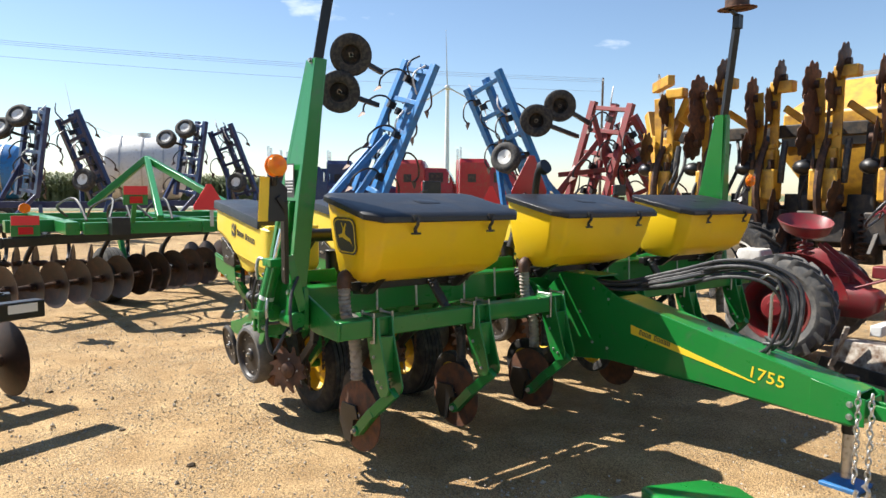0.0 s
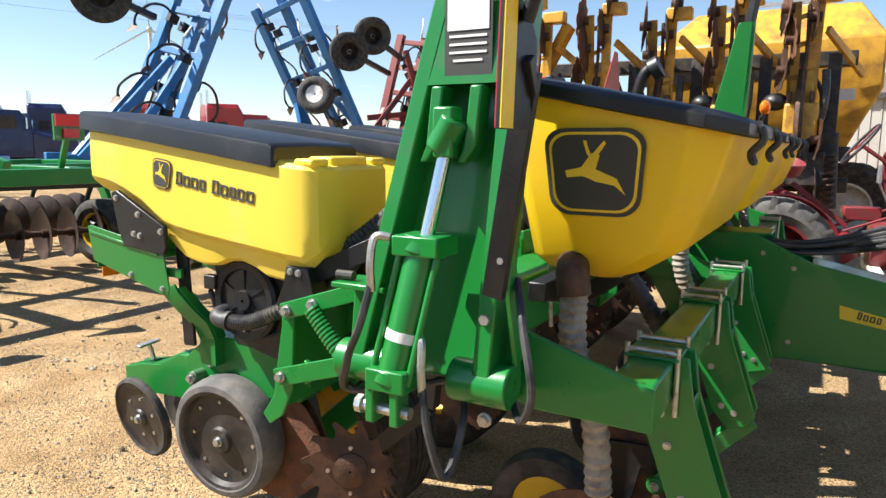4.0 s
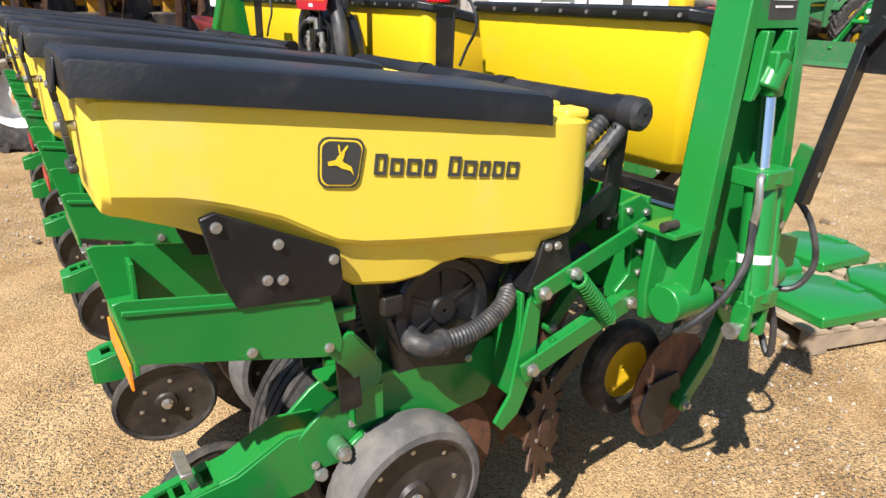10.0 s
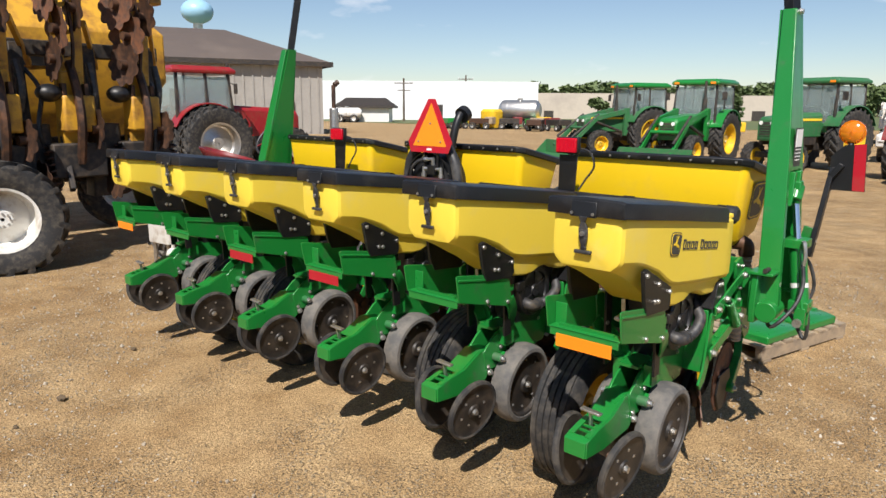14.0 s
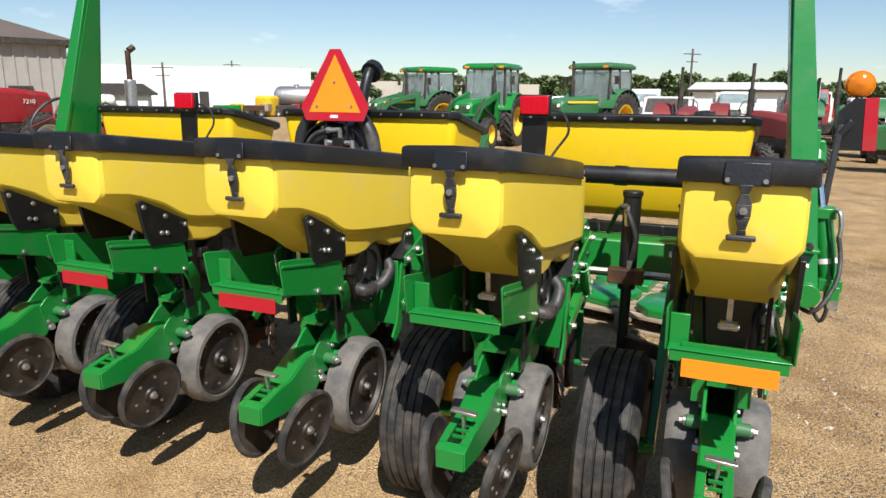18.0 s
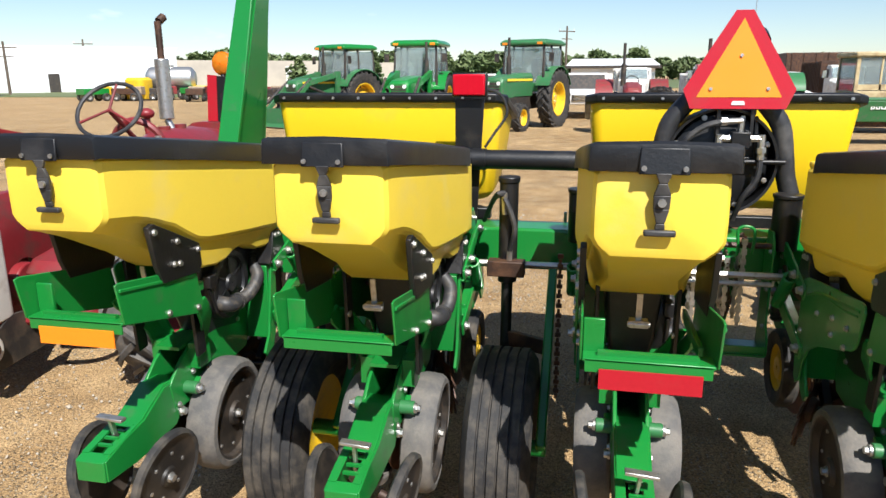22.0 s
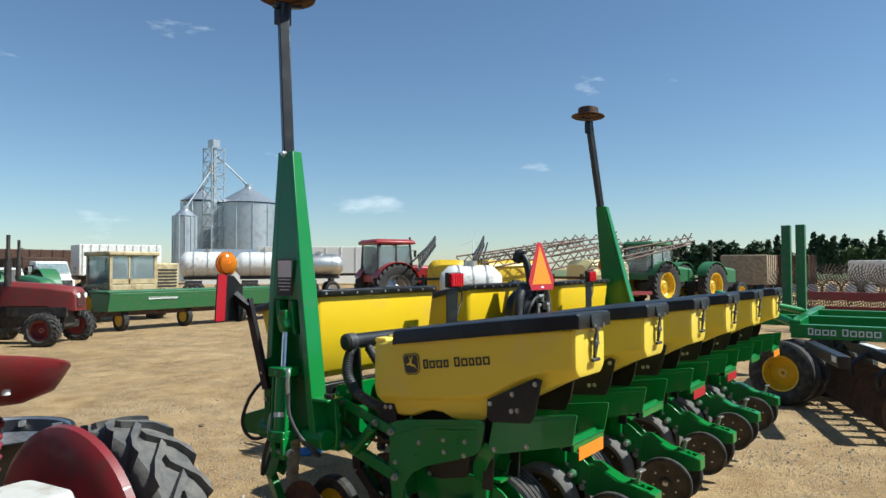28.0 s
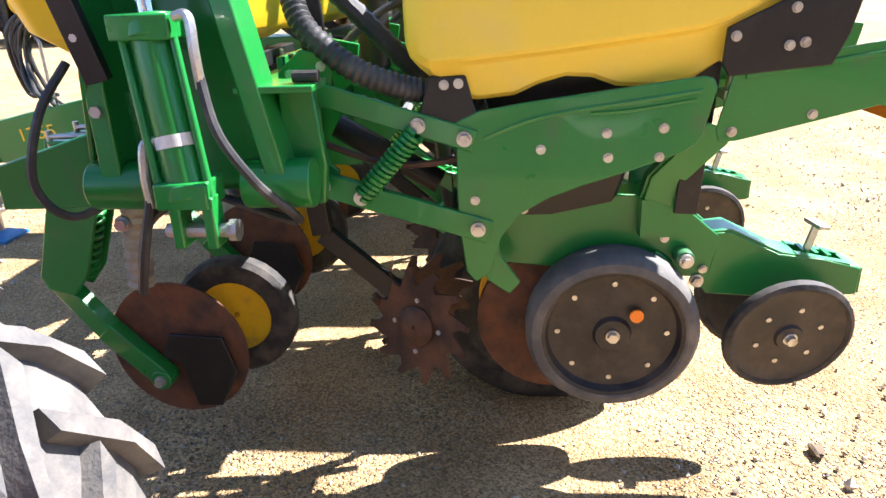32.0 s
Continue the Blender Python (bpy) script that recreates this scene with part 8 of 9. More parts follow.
tractor(pose(25.19, 7.79, 0, 0, 0, -105), OLDGREEN, "dark green tractor with cab near the sprayers", rims=JD_RIM, rear_r=0.92, hood=(2.3, 0.75, 1.0, 1.72), group="green tractors east")
tractor(pose(27.36, 6.35, 0, 0, 0, -105), OLDGREEN, "dark green tractor without cab near the sprayers", cab=False, rims=JD_RIM, rear_r=0.9, hood=(2.2, 0.7, 1.0, 1.70), group="green tractors east")


# ---- lorries, trailers, tanks ----
def lorry(at, paint, label, sleeper=True, group="", box=None, box_len=5.0, box_h=1.5):
    o = thing("truck", label, "truck", group, at if sleeper else at @ Matrix.Scale(0.76, 4))
    part("frame", Mesh().box((0, -1.6, 0.75), (0.9, 6.8, 0.25)), CHASSIS, o)
    rings = []
    for y, w, z0, z1 in ((0.75, 2.0, 0.75, 1.95), (1.6, 1.5, 0.75, 1.75), (2.3, 1.3, 0.75, 1.65), (2.4, 1.25, 0.8, 1.55)):
        rings.append([(-w / 2, y, z0), (w / 2, y, z0), (w / 2, y, z1 - 0.12), (w / 2 - 0.15, y, z1), (-w / 2 + 0.15, y, z1), (-w / 2, y, z1 - 0.12)])
    part("bonnet", Mesh().loft(rings), paint, o, bevel=0.03)
    part("radiator_grille", Mesh().box((0, 2.42, 1.2), (0.95, 0.05, 0.75)), CHROME, o)
    part("bumper", Mesh().box((0, 2.48, 0.62), (2.3, 0.16, 0.34)), CHROME, o, bevel=0.03)
    part("cab", Mesh().loft([[(-1.0, y, 0.85), (1.0, y, 0.85), (1.02, y, 1.9), (0.9, y, t), (-0.9, y, t), (-1.02, y, 1.9)] for y, t in ((-0.75, 2.75), (0.35, 2.72), (0.75, 1.98))]), paint, o, bevel=0.03)
    part("windscreen", Mesh().loft([[(-0.86, 0.46, 2.62), (0.86, 0.46, 2.62), (0.92, 0.80, 2.02), (-0.92, 0.80, 2.02)], [(-0.86, 0.44, 2.62), (0.86, 0.44, 2.62), (0.92, 0.78, 2.02), (-0.92, 0.78, 2.02)]]), GLASS, o)
    for s in (-1, 1):
        part("door_window", Mesh().box((s * 1.015, -0.15, 2.25), (0.02, 0.75, 0.5)), CHASSIS, o)
        part("mirror", Mesh().box((s * 1.28, 0.55, 2.2), (0.2, 0.06, 0.45)), CHROME, o)
        part("fuel_tank", Mesh().rod((s * 0.95, -1.2, 0.7), (s * 0.95, -0.1, 0.7), 0.3, n=16), CHROME, o)
        if sleeper:
            part("tall_exhaust", Mesh().rod((s * 0.85, -0.95 - 1.2 * sleeper, 1.0), (s * 0.85, -0.95 - 1.2 * sleeper, 3.7), 0.08), CHROME, o)
        wheel(o, pose(s * 1.0, 1.55, 0.5), 0.5, 0.28, 0.28, WHITE, False, "front_wheel", s < 0)
        for y in (-3.3, -4.5):
            wheel(o, pose(s * 0.9, y, 0.5), 0.5, 0.5, 0.28, WHITE, False, "rear_wheel", s < 0)
    if sleeper:
        part("sleeper", Mesh().loft([[(-1.1, y, 0.85), (1.1, y, 0.85), (1.1, y, t - 0.2), (0.95, y, t), (-0.95, y, t), (-1.1, y, t - 0.2)] for y, t in ((-2.2, 3.15), (-0.9, 3.15), (-0.7, 2.8))]), paint, o, bevel=0.04)
        part("sleeper_window", Mesh().box((1.11, -1.6, 2.2), (0.02, 0.4, 0.4)), CHASSIS, o)
    if box:
        part("cargo_box", Mesh().loft([[(x * 2.45, y, z) for x, z in ((-0.5, 1.1), (0.5, 1.1), (0.5, 1.1 + box_h), (-0.5, 1.1 + box_h))] for y in (-1.0, -1.0 - box_len)]), box, o, bevel=0.03)
        for k in range(int(box_len / 0.45)):
            for s in (-1, 1):
                part("box_rib", Mesh().box((s * 1.25, -1.2 - 0.45 * k, 1.1 + box_h / 2), (0.06, 0.06, box_h)), box, o)
    return o


for k, (x, y) in enumerate(((-12.5, -28.5), (-16.4, -29.5), (-14.4, -31.0))):
    lorry(pose(x, y, 0, 0, 0, 62 - 4 * k), NAVY, "dark navy road tractor with sleeper cab", group="navy trucks")
for k, (x, y) in enumerate(((-18.2, -25.2), (-19.6, -22.0))):
    lorry(pose(x, y, 0, 0, 0, 48 + 8 * k), RED, "bright red road tractor with sleeper cab", group="red trucks")
lorry(pose(10.9, 32.0, 0, 0, 0, 175), WHITE, "white grain truck with chrome grille", False, "grain trucks", DARKRUST, 6.0, 1.9)
lorry(pose(4.4, 27.0, 0, 0, 0, 178), RED, "red and white old grain truck", False, "grain trucks", WHITE, 4.5, 1.2)
lorry(pose(-3.3, 41.0, 0, 0, 0, 190), WHITE, "white truck with tall white box", False, "grain trucks", WHITE, 6.0, 1.9)
lorry(pose(5.4, 35.0, 0, 0, 0, 176), WHITE, "white flat-nosed truck with a red bed", False, "grain trucks", RED, 4.0, 1.0)
lorry(pose(1.8, 36.0, 0, 0, 0, 180), WHITE, "white truck with boxed bed", False, "grain trucks", WHITE, 4.0, 1.6)


def pickup(at, paint, label):
    o = thing("pickup", label, "pickup truck", "parked pickups", at)
    prof = [(-2.6, 0.55), (2.5, 0.55), (2.55, 1.0), (1.0, 1.12), (0.55, 1.75), (-0.75, 1.78), (-1.0, 1.15), (-2.6, 1.15)]
    part("body", Mesh().plate(prof, -0.95, 0.95), paint, o, bevel=0.05)
    part("windscreen", Mesh().loft([[(-0.8, 0.60, 1.70), (0.8, 0.60, 1.70), (0.85, 0.98, 1.16), (-0.85, 0.98, 1.16)], [(-0.8, 0.64, 1.70), (0.8, 0.64, 1.70), (0.85, 1.02, 1.16), (-0.85, 1.02, 1.16)]]), CHASSIS, o)
    for s in (-1, 1):
        part("side_window", Mesh().plate([(-0.65, 1.2), (0.75, 1.2), (0.5, 1.66), (-0.6, 1.68)], s * 0.955, s * 0.965), CHASSIS, o)
        for y in (-1.6, 1.55):
            wheel(o, pose(s * 0.85, y, 0.36), 0.36, 0.24, 0.21, STEEL, False, "wheel", s < 0)
        part("headlamp", Mesh().box((s * 0.7, 2.55, 0.85), (0.3, 0.04, 0.16)), DECALWHITE, o)
    part("grille", Mesh().box((0, 2.55, 0.82), (0.9, 0.04, 0.22)), CHROME, o)
    return o


pickup(pose(6.9, 28.0, 0, 0, 0, 178), WHITE, "white pickup facing the yard")
pickup(pose(-5.6, 31.0, 0, 0, 0, 182), WHITE, "white older pickup truck")
pickup(pose(-0.7, 27.2, 0, 0, 0, 180), LABEL, "pale pickup with dark windscreen")
pickup(pose(-31.0, 12.5, 0, 0, 0, 100), WHITE, "white pickup near the metal shed")


def tanker(at, r, length, mat, label, legs=1.2, hopper=False):
    o = thing("tank_trailer", label, "tank trailer", "tank trailers", at)
    rings = []
    for x, k in ((-length / 2 - 0.25, 0.55), (-length / 2, 0.93), (-length / 2 + 0.2, 1.0), (length / 2 - 0.2, 1.0), (length / 2, 0.93), (length / 2 + 0.25, 0.55)):
        rings.append([(x, r * k * math.cos(a), legs + r + r * k * math.sin(a)) for a in np.linspace(0, 2 * math.pi, 29)[:-1]])
    part("tank_shell", Mesh().loft(rings), mat, o)
    for k in range(3):
        part("hoop", Mesh().lathe([(r * 1.0, -0.03), (r * 1.02, -0.03), (r * 1.02, 0.03), (r * 1.0, 0.03)], pose(-length * 0.3 + length * 0.3 * k, 0, legs + r), 28), STEEL, o)
    part("manhole", Mesh().rod((0, 0, legs + 2 * r - 0.05), (0, 0, legs + 2 * r + 0.15), 0.25), STEEL, o)
    part("bogie", Mesh().box((0, 0, legs - 0.05), (length, 0.8, 0.16)), CHASSIS, o)
    for x in (-length * 0.36, -length * 0.24, length * 0.3):
        for s in (-1, 1):
            wheel(o, pose(x, s * 0.8, 0.45, 0, 0, 90), 0.45, 0.3, 0.25, WHITE, False, "wheel", s < 0)
    part("leg", Mesh().box((length * 0.3, 0, legs / 2 + 0.1), (0.2, 1.5, legs - 0.4)).box((-length * 0.3, 0, legs / 2 + 0.1), (0.9, 1.5, legs - 0.6)), CHASSIS, o)
    return o


AIM = -36
tanker(pose(19.81, 32.18, 0, 0, 0, AIM), 0.75, 2.6, WHITE, "small white tank trailer beside grain trucks")
tanker(pose(22.59, 30.53, 0, 0, 0, AIM), 0.75, 2.8, LABEL, "white tank trailer with ladder")
tanker(pose(25.76, 29.08, 0, 0, 0, AIM), 0.70, 2.4, STEEL, "short silver tank trailer")
tanker(pose(-3.6, -25.6, 0, 0, 0, 160), 1.25, 2.6, LABEL, "cream round nurse tank trailer", 1.1)
tanker(pose(1.6, -26.3, 0, 0, 0, 160), 1.0, 2.0, BLUE, "blue nurse tank trailer", 1.1)
tanker(pose(15.44, 10.66, 0, 0, 0, -45), 0.62, 1.6, WHITE, "white poly tank on a small cart", 0.55)
tanker(pose(-32.7, 47.0, 0, 0, 0, 20), 0.9, 3.2, STEEL, "silver tank on a cart by the fence", 0.7)
tanker(pose(-60.0, 50.5, 0, 0, 0, 40), 0.6, 3.0, WHITE, "white propane tank by the small shed", 0.5)


def trailer(at, size, mat, label, ribs=10):
    o = thing("trailer", label, "trailer", "box trailers", at)
    l, w, h, z = size
    part("box", Mesh().box((0, 0, z + h / 2), (l, w, h)), mat, o, bevel=0.05)
    for k in range(ribs):
        for s in (-1, 1):
            part("rib", Mesh().box((-l / 2 + l * (k + 0.5) / ribs, s * (w / 2 + 0.02), z + h / 2), (0.07, 0.05, h)), mat, o)
    for x in (-l * 0.36, -l * 0.25, l * 0.36):
        for s in (-1, 1):
            wheel(o, pose(x, s * w * 0.36, 0.48, 0, 0, 90), 0.48, 0.4, 0.26, WHITE, False, "wheel", s < 0)
    part("under_frame", Mesh().box((0, 0, z - 0.12), (l * 0.95, 0.9, 0.24)).box((-l * 0.3, 0, z / 2 + 0.2), (l * 0.2, 1.2, z * 0.5)).box((l * 0.36, 0, z / 2 + 0.2), (0.3, 1.2, z * 0.5)), CHASSIS, o)
    return o


trailer(pose(15.0, 46.0, 0, 0, 0, 0), (7.0, 2.5, 2.0, 1.0), DARKRUST, "dark brown grain trailer")
trailer(pose(16.69, 36.64, 0, 0, 0, AIM + 20), (4.4, 2.5, 1.75, 1.35), WHITE, "white ribbed grain trailer")
trailer(pose(45.90, 48.13, 0, 0, 0, AIM - 10), (15.0, 2.6, 2.7, 1.2), LABEL, "long grey box trailer")
trailer(pose(33.15, 5.35, 0, 0, 0, 0), (2.4, 2.2, 1.5, 0.8), WOOD, "weathered wooden wagon box", 5)
trailer(pose(35.72, 3.90, 0, 0, 0, 0), (2.4, 2.2, 1.5, 0.8), DARKRUST, "brown wooden wagon box", 5)
trailer(pose(48.06, 0.08, 0, 0, 0, 100), (4.5, 2.4, 1.5, 0.6), LABEL, "grey enclosed trailer by the trees")

drill = thing("grain_drill", "long faded green grain drill box on wheels", "grain drill", at=pose(8.45, 15.6, 0, 0, 0, 2))
part("seed_box", Mesh().loft([[(-3.6, -0.35, 0.55), (-3.6, 0.35, 0.55), (-3.6, 0.5, 1.05), (-3.6, -0.5, 1.05)], [(3.6, -0.35, 0.55), (3.6, 0.35, 0.55), (3.6, 0.5, 1.05), (3.6, -0.5, 1.05)]]), OLDGREEN, drill, bevel=0.02)
lettering(drill, Matrix.Translation((-2.0, -0.46, 0.92)) @ pose(0, 0, 0, 90, 0, 0), 8, 0.13, DECALWHITE, 0.7)
part("box_lid", Mesh().box((0, 0, 1.08), (7.3, 1.0, 0.05)), OLDGREEN, drill, bevel=0.01)
part("under_rail", Mesh().box((0, 0, 0.48), (7.2, 0.3, 0.12)), DARKRUST, drill)
for x in (-3.0, -1.0, 1.0, 3.0):
    wheel(drill, pose(x, 0.0, 0.30), 0.30, 0.18, 0.17, PAINTYEL, False, "wheel")
CREAM = material("faded_cream_paint", (0.50, 0.40, 0.22), 0.55, dirt=(0.26, 0.17, 0.08), amount=0.35, scale=4)
cab = thing("swather", "faded cream old swather with boxy glazed cab", "harvester", at=pose(7.6, 19.4, 0, 0, 0, 180))
part("cab_floor", Mesh().box((0, 0, 1.02), (1.6, 1.5, 0.36)), CREAM, cab, bevel=0.03)
part("cab_roof", Mesh().box((0, 0, 2.20), (1.75, 1.65, 0.14)), CREAM, cab, bevel=0.04)
for x in (-0.76, 0.76):
    for y in (-0.71, 0.71):
        part("cab_post", Mesh().box((x, y, 1.66), (0.09, 0.09, 0.96)), CREAM, cab)
for y in (-0.72, 0.72):
    part("cab_window", Mesh().box((0, y, 1.66), (1.43, 0.02, 0.92)), GLASS, cab)
    part("window_rail", Mesh().box((0, y * 1.02, 1.30), (1.43, 0.03, 0.16)).box((0.15, y * 1.02, 1.66), (0.05, 0.03, 0.92)), CREAM, cab)
for x in (-0.77, 0.77):
    part("cab_window", Mesh().box((x, 0, 1.66), (0.02, 1.33, 0.92)), GLASS, cab)
part("seat", Mesh().box((0, 0, 1.32), (0.5, 0.5, 0.25)).box((0, -0.22, 1.65), (0.5, 0.12, 0.5)), CHASSIS, cab, bevel=0.03)
part("engine_box", Mesh().box((-1.35, -0.1, 1.40), (0.9, 1.2, 1.0)), CREAM, cab, bevel=0.05)
for k in range(6):
    part("grille_slat", Mesh().box((-1.35, 0.51, 1.12 + 0.11 * k), (0.70, 0.03, 0.05)), CHASSIS, cab)
part("platform", Mesh().box((-0.4, 0, 0.75), (2.8, 1.8, 0.24)), CHASSIS, cab)
for s in (-1, 1):
    wheel(cab, pose(s * 1.1, 0.2, 0.55), 0.55, 0.35, 0.3, PAINTYEL, True, "wheel", s < 0)

# sprayers with folded booms
def sprayer(at, tank_mat, label, boom):
    o = thing("sprayer", label, "sprayer", "parked sprayers", at)
    part("poly_tank", Mesh().loft([[(x * k, y, 1.35 + z * k) for x, z in rounded(1.5, 1.3, 0.4)] for y, k in ((-1.2, 0.7), (-1.0, 1.0), (1.0, 1.0), (1.2, 0.7))]), tank_mat, o)
    part("cart_frame", Mesh().box((0, 0.5, 0.62), (1.2, 4.2, 0.14)), DULLRED, o)
    for s in (-1, 1):
        wheel(o, pose(s * 0.95, 0, 0.6), 0.6, 0.3, 0.34, PAINTYEL, True, "wheel", s < 0)
        tr = Mesh()
        a, b = Vector((s * 1.0, -1.6, 1.6)), Vector((s * 1.1, 4.6, 2.7))
        for off in ((0, 0, 0), (0, 0, 0.55), (0.3 * s, 0, 0.25)):
            tr.rod(a + Vector(off), b + Vector(off) * 0.5, 0.035, n=6)
        for k in range(12):
            p, q = a + (b - a) * (k / 12), a + (b - a) * ((k + 1) / 12)
            tr.rod(p, q + Vector((0, 0, 0.45)), 0.022, n=5).rod(q, p + Vector((0, 0, 0.5)), 0.022, n=5)
        part("boom", tr, boom, o, "folded lattice boom")
    part("rear_rack", Mesh().box((0, -1.7, 1.3), (2.2, 0.1, 0.1)).box((-0.8, -1.7, 1.0), (0.1, 0.1, 0.9)).box((0.8, -1.7, 1.0), (0.1, 0.1, 0.9)), boom, o)
    return o


sprayer(pose(18.6, 11.2, 0, 0, 0, -120), PAINTYEL, "yellow sprayer with rusty folded booms", DARKRUST)
sprayer(pose(21.6, 8.6, 0, 0, 0, -110), material("pale_yellow_poly", (0.80, 0.68, 0.34), 0.4), "pale yellow sprayer with rusty folded booms", DARKRUST)
sprayer(pose(16.9, 12.6, 0, 0, 0, -60), PAINTYEL, "small yellow sprayer with black booms", BLACK)

# hay rake and further harrow to the east
rake = thing("hay_rake", "red wheel hay rake with rows of wire-tined wheels", "hay rake")
part("rake_beam", Mesh().bar((15.6, 0.4, 0.95), (14.4, -4.8, 0.95), 0.16, 0.20), DULLRED, rake, bevel=0.01)
part("rake_beam", Mesh().bar((15.9, 0.2, 0.55), (14.9, -4.6, 0.55), 0.12, 0.25), DULLRED, rake, bevel=0.01)
for k in range(12):
    x, y = 16.4 - 0.09 * k, 0.6 - 0.46 * k
    tw = Mesh().lathe([(0.22, -0.02), (0.24, -0.02), (0.24, 0.02), (0.22, 0.02)], None, 24).lathe([(0.02, -0.03), (0.10, -0.03), (0.10, 0.03), (0.02, 0.03)], None, 14)
    for i in range(40):
        a = 2 * math.pi * i / 40
        tw.tube([(0, 0.22 * math.cos(a), 0.22 * math.sin(a)), (0.02, 0.45 * math.cos(a + 0.1), 0.45 * math.sin(a + 0.1)), (0.06, 0.68 * math.cos(a + 0.35), 0.68 * math.sin(a + 0.35))], 0.014, 3, 2)
    wl = part("rake_wheel", tw, material("dry_wire", (0.13, 0.085, 0.05), 0.7) if k == 0 else bpy.data.materials["dry_wire"], rake, at=pose(x, y, 1.10, 0, 0, 25 + 3 * k))
    tagged(wl, kind="stuff")
    part("rake_hub", Mesh().rod((-0.04, 0, 0), (0.06, 0, 0), 0.13, n=16), LABEL, wl)
for k in range(38):
    part("tine", Mesh().bar((15.9 - 0.03 * k, 0.2 - 0.13 * k, 0.45), (15.85 - 0.03 * k, 0.2 - 0.13 * k, 0.08), 0.02, 0.02, (0, 1, 0)), DARKRUST, rake)
part("canopy", Mesh().bar((17.4, -1.9, 2.1), (17.2, -3.2, 2.25), 0.9, 0.06), LABEL, rake)
part("canopy_post", Mesh().bar((17.3, -2.9, 0.6), (17.3, -2.9, 2.15), 0.12, 0.12, (0, 1, 0)), DARKRUST, rake)
for y in (0.0, -2.2, -4.4):
    wheel(rake, pose(15.7 + 0.22 * y, y, 0.33, 0, 0, 80), 0.33, 0.2, 0.18, DULLRED, False, "wheel")
h3 = thing("disc_harrow", "raised green disc harrow with dark disc gangs", "harrow")
gang(h3, (10.8, -3.8), (11.4, -6.8), 13, z=0.75, top=1.25)
gang(h3, (12.4, -4.6), (13.0, -8.0), 14, True, 0.75, 1.25)
# two extra gangs, added to make the shaded side a dense dark mass
gang(h3, (10.35, -4.1), (10.9, -7.2), 15, False, 0.62, 1.35)
gang(h3, (11.2, -4.3), (11.9, -7.6), 15, True, 0.98, 1.45)
for a, b in (((10.8, -4.0, 1.45), (11.6, -7.5, 1.45)), ((12.5, -4.4, 1.45), (13.0, -8.0, 1.45)), ((11.0, -5.2, 1.45), (13.2, -5.6, 1.45)), ((11.2, -6.6, 1.45), (13.4, -6.8, 1.45))):
    part("frame_tube", Mesh().bar(a, b, 0.16, 0.18), GREEN, h3, bevel=0.01)
part("seed_tank", Mesh().loft([[(11.6, -6.3, 1.5), (12.8, -6.4, 1.5), (12.8, -8.6, 1.5), (11.6, -8.6, 1.5)], [(11.4, -6.2, 2.2), (13.0, -6.3, 2.2), (13.0, -8.8, 2.2), (11.4, -8.8, 2.2)]]), OLDGREEN, h3, bevel=0.05)
for x, y in ((11.4, -5.4), (12.6, -5.8)):
    wheel(h3, pose(x, y, 0.45, 0, 0, 0), 0.45, 0.3, 0.25, PAINTYEL, False, "transport_wheel")
part("leg", Mesh().bar((11.55, -5.4, 0.45), (11.6, -5.4, 1.4), 0.12, 0.12, (0, 1, 0)).bar((12.45, -5.8, 0.45), (12.5, -5.8, 1.4), 0.12, 0.12, (0, 1, 0)), GREEN, h3)
dk = thing("field_cultivator", "dark folded cultivator beyond the hay rake", "cultivator")
folded_wing(dk, pose(19.5, -5.2, 1.0, 0, 10, -60), DARKRUST, 1.9, 1.6, 3, ((0.3, 0.3, 1.6),), 51, 4)
folded_wing(dk, pose(20.6, -7.0, 1.0, 0, -8, -60), DARKRUST, 2.1, 1.6, 3, ((0.2, 0.3, 1.7),), 52, 4)
part("hitch_tube", Mesh().bar((19.0, -4.2, 0.9), (21.4, -8.4, 0.9), 0.16, 0.2), DARKRUST, dk)
for x, y in ((19.6, -5.2), (20.8, -7.3)):
    wheel(dk, pose(x, y, 0.4), 0.4, 0.24, 0.21, WHITE, False, "wheel")

# small clutter by the far fence
rnd = random.Random(3)
for k in range(14):
    x, y = -36 + 1.9 * k + rnd.uniform(-0.5, 0.5), 40 + rnd.uniform(-2, 6) + 0.2 * k
    o = thing("utility_cart", ("small green utility vehicle on the grass edge", "rusty farm cart by the fence", "dark crate stack by the fence")[k % 3], ("utility vehicle", "cart", "crate")[k % 3], at=pose(x, y, 0, 0, 0, rnd.uniform(0, 180)))
    mats = (GREEN, DARKRUST, CHASSIS)[k % 3]
    part("bed", Mesh().box((0, 0, 0.7), (1.9, 1.2, 0.45)), mats, o, bevel=0.04)
    part("front", Mesh().box((0.9, 0, 0.75), (0.7, 1.1, 0.6)), (PAINTYEL, WOOD, DULLRED)[k % 3], o, bevel=0.05)
    for sx in (-0.6, 0.7):
        for s in (-1, 1):
            wheel(o, pose(sx, s * 0.55, 0.3, 0, 0, 90), 0.3, 0.2, 0.16, STEEL, False, "wheel", s < 0)
yt = thing("poly_tank", "bright yellow square poly tank on the ground", "tank", at=pose(-33.6, 44.1, 0))
part("shell", Mesh().loft([[(x * k, y * k, z) for x, y in rounded(1.6, 1.6, 0.4)] for z, k in ((0.1, 0.95), (0.2, 1.0), (1.5, 1.0), (1.7, 0.8))]), PAINTYEL, yt)
part("base", Mesh().box((0, 0, 0.06), (1.7, 1.7, 0.12)), CHASSIS, yt)

# ---- buildings ----
SHEETMETAL = material("grey_wall_sheet", (0.34, 0.32, 0.29), 0.55, scale=0.6, fine=6, dirt=(0.26, 0.245, 0.22), amount=0.3)
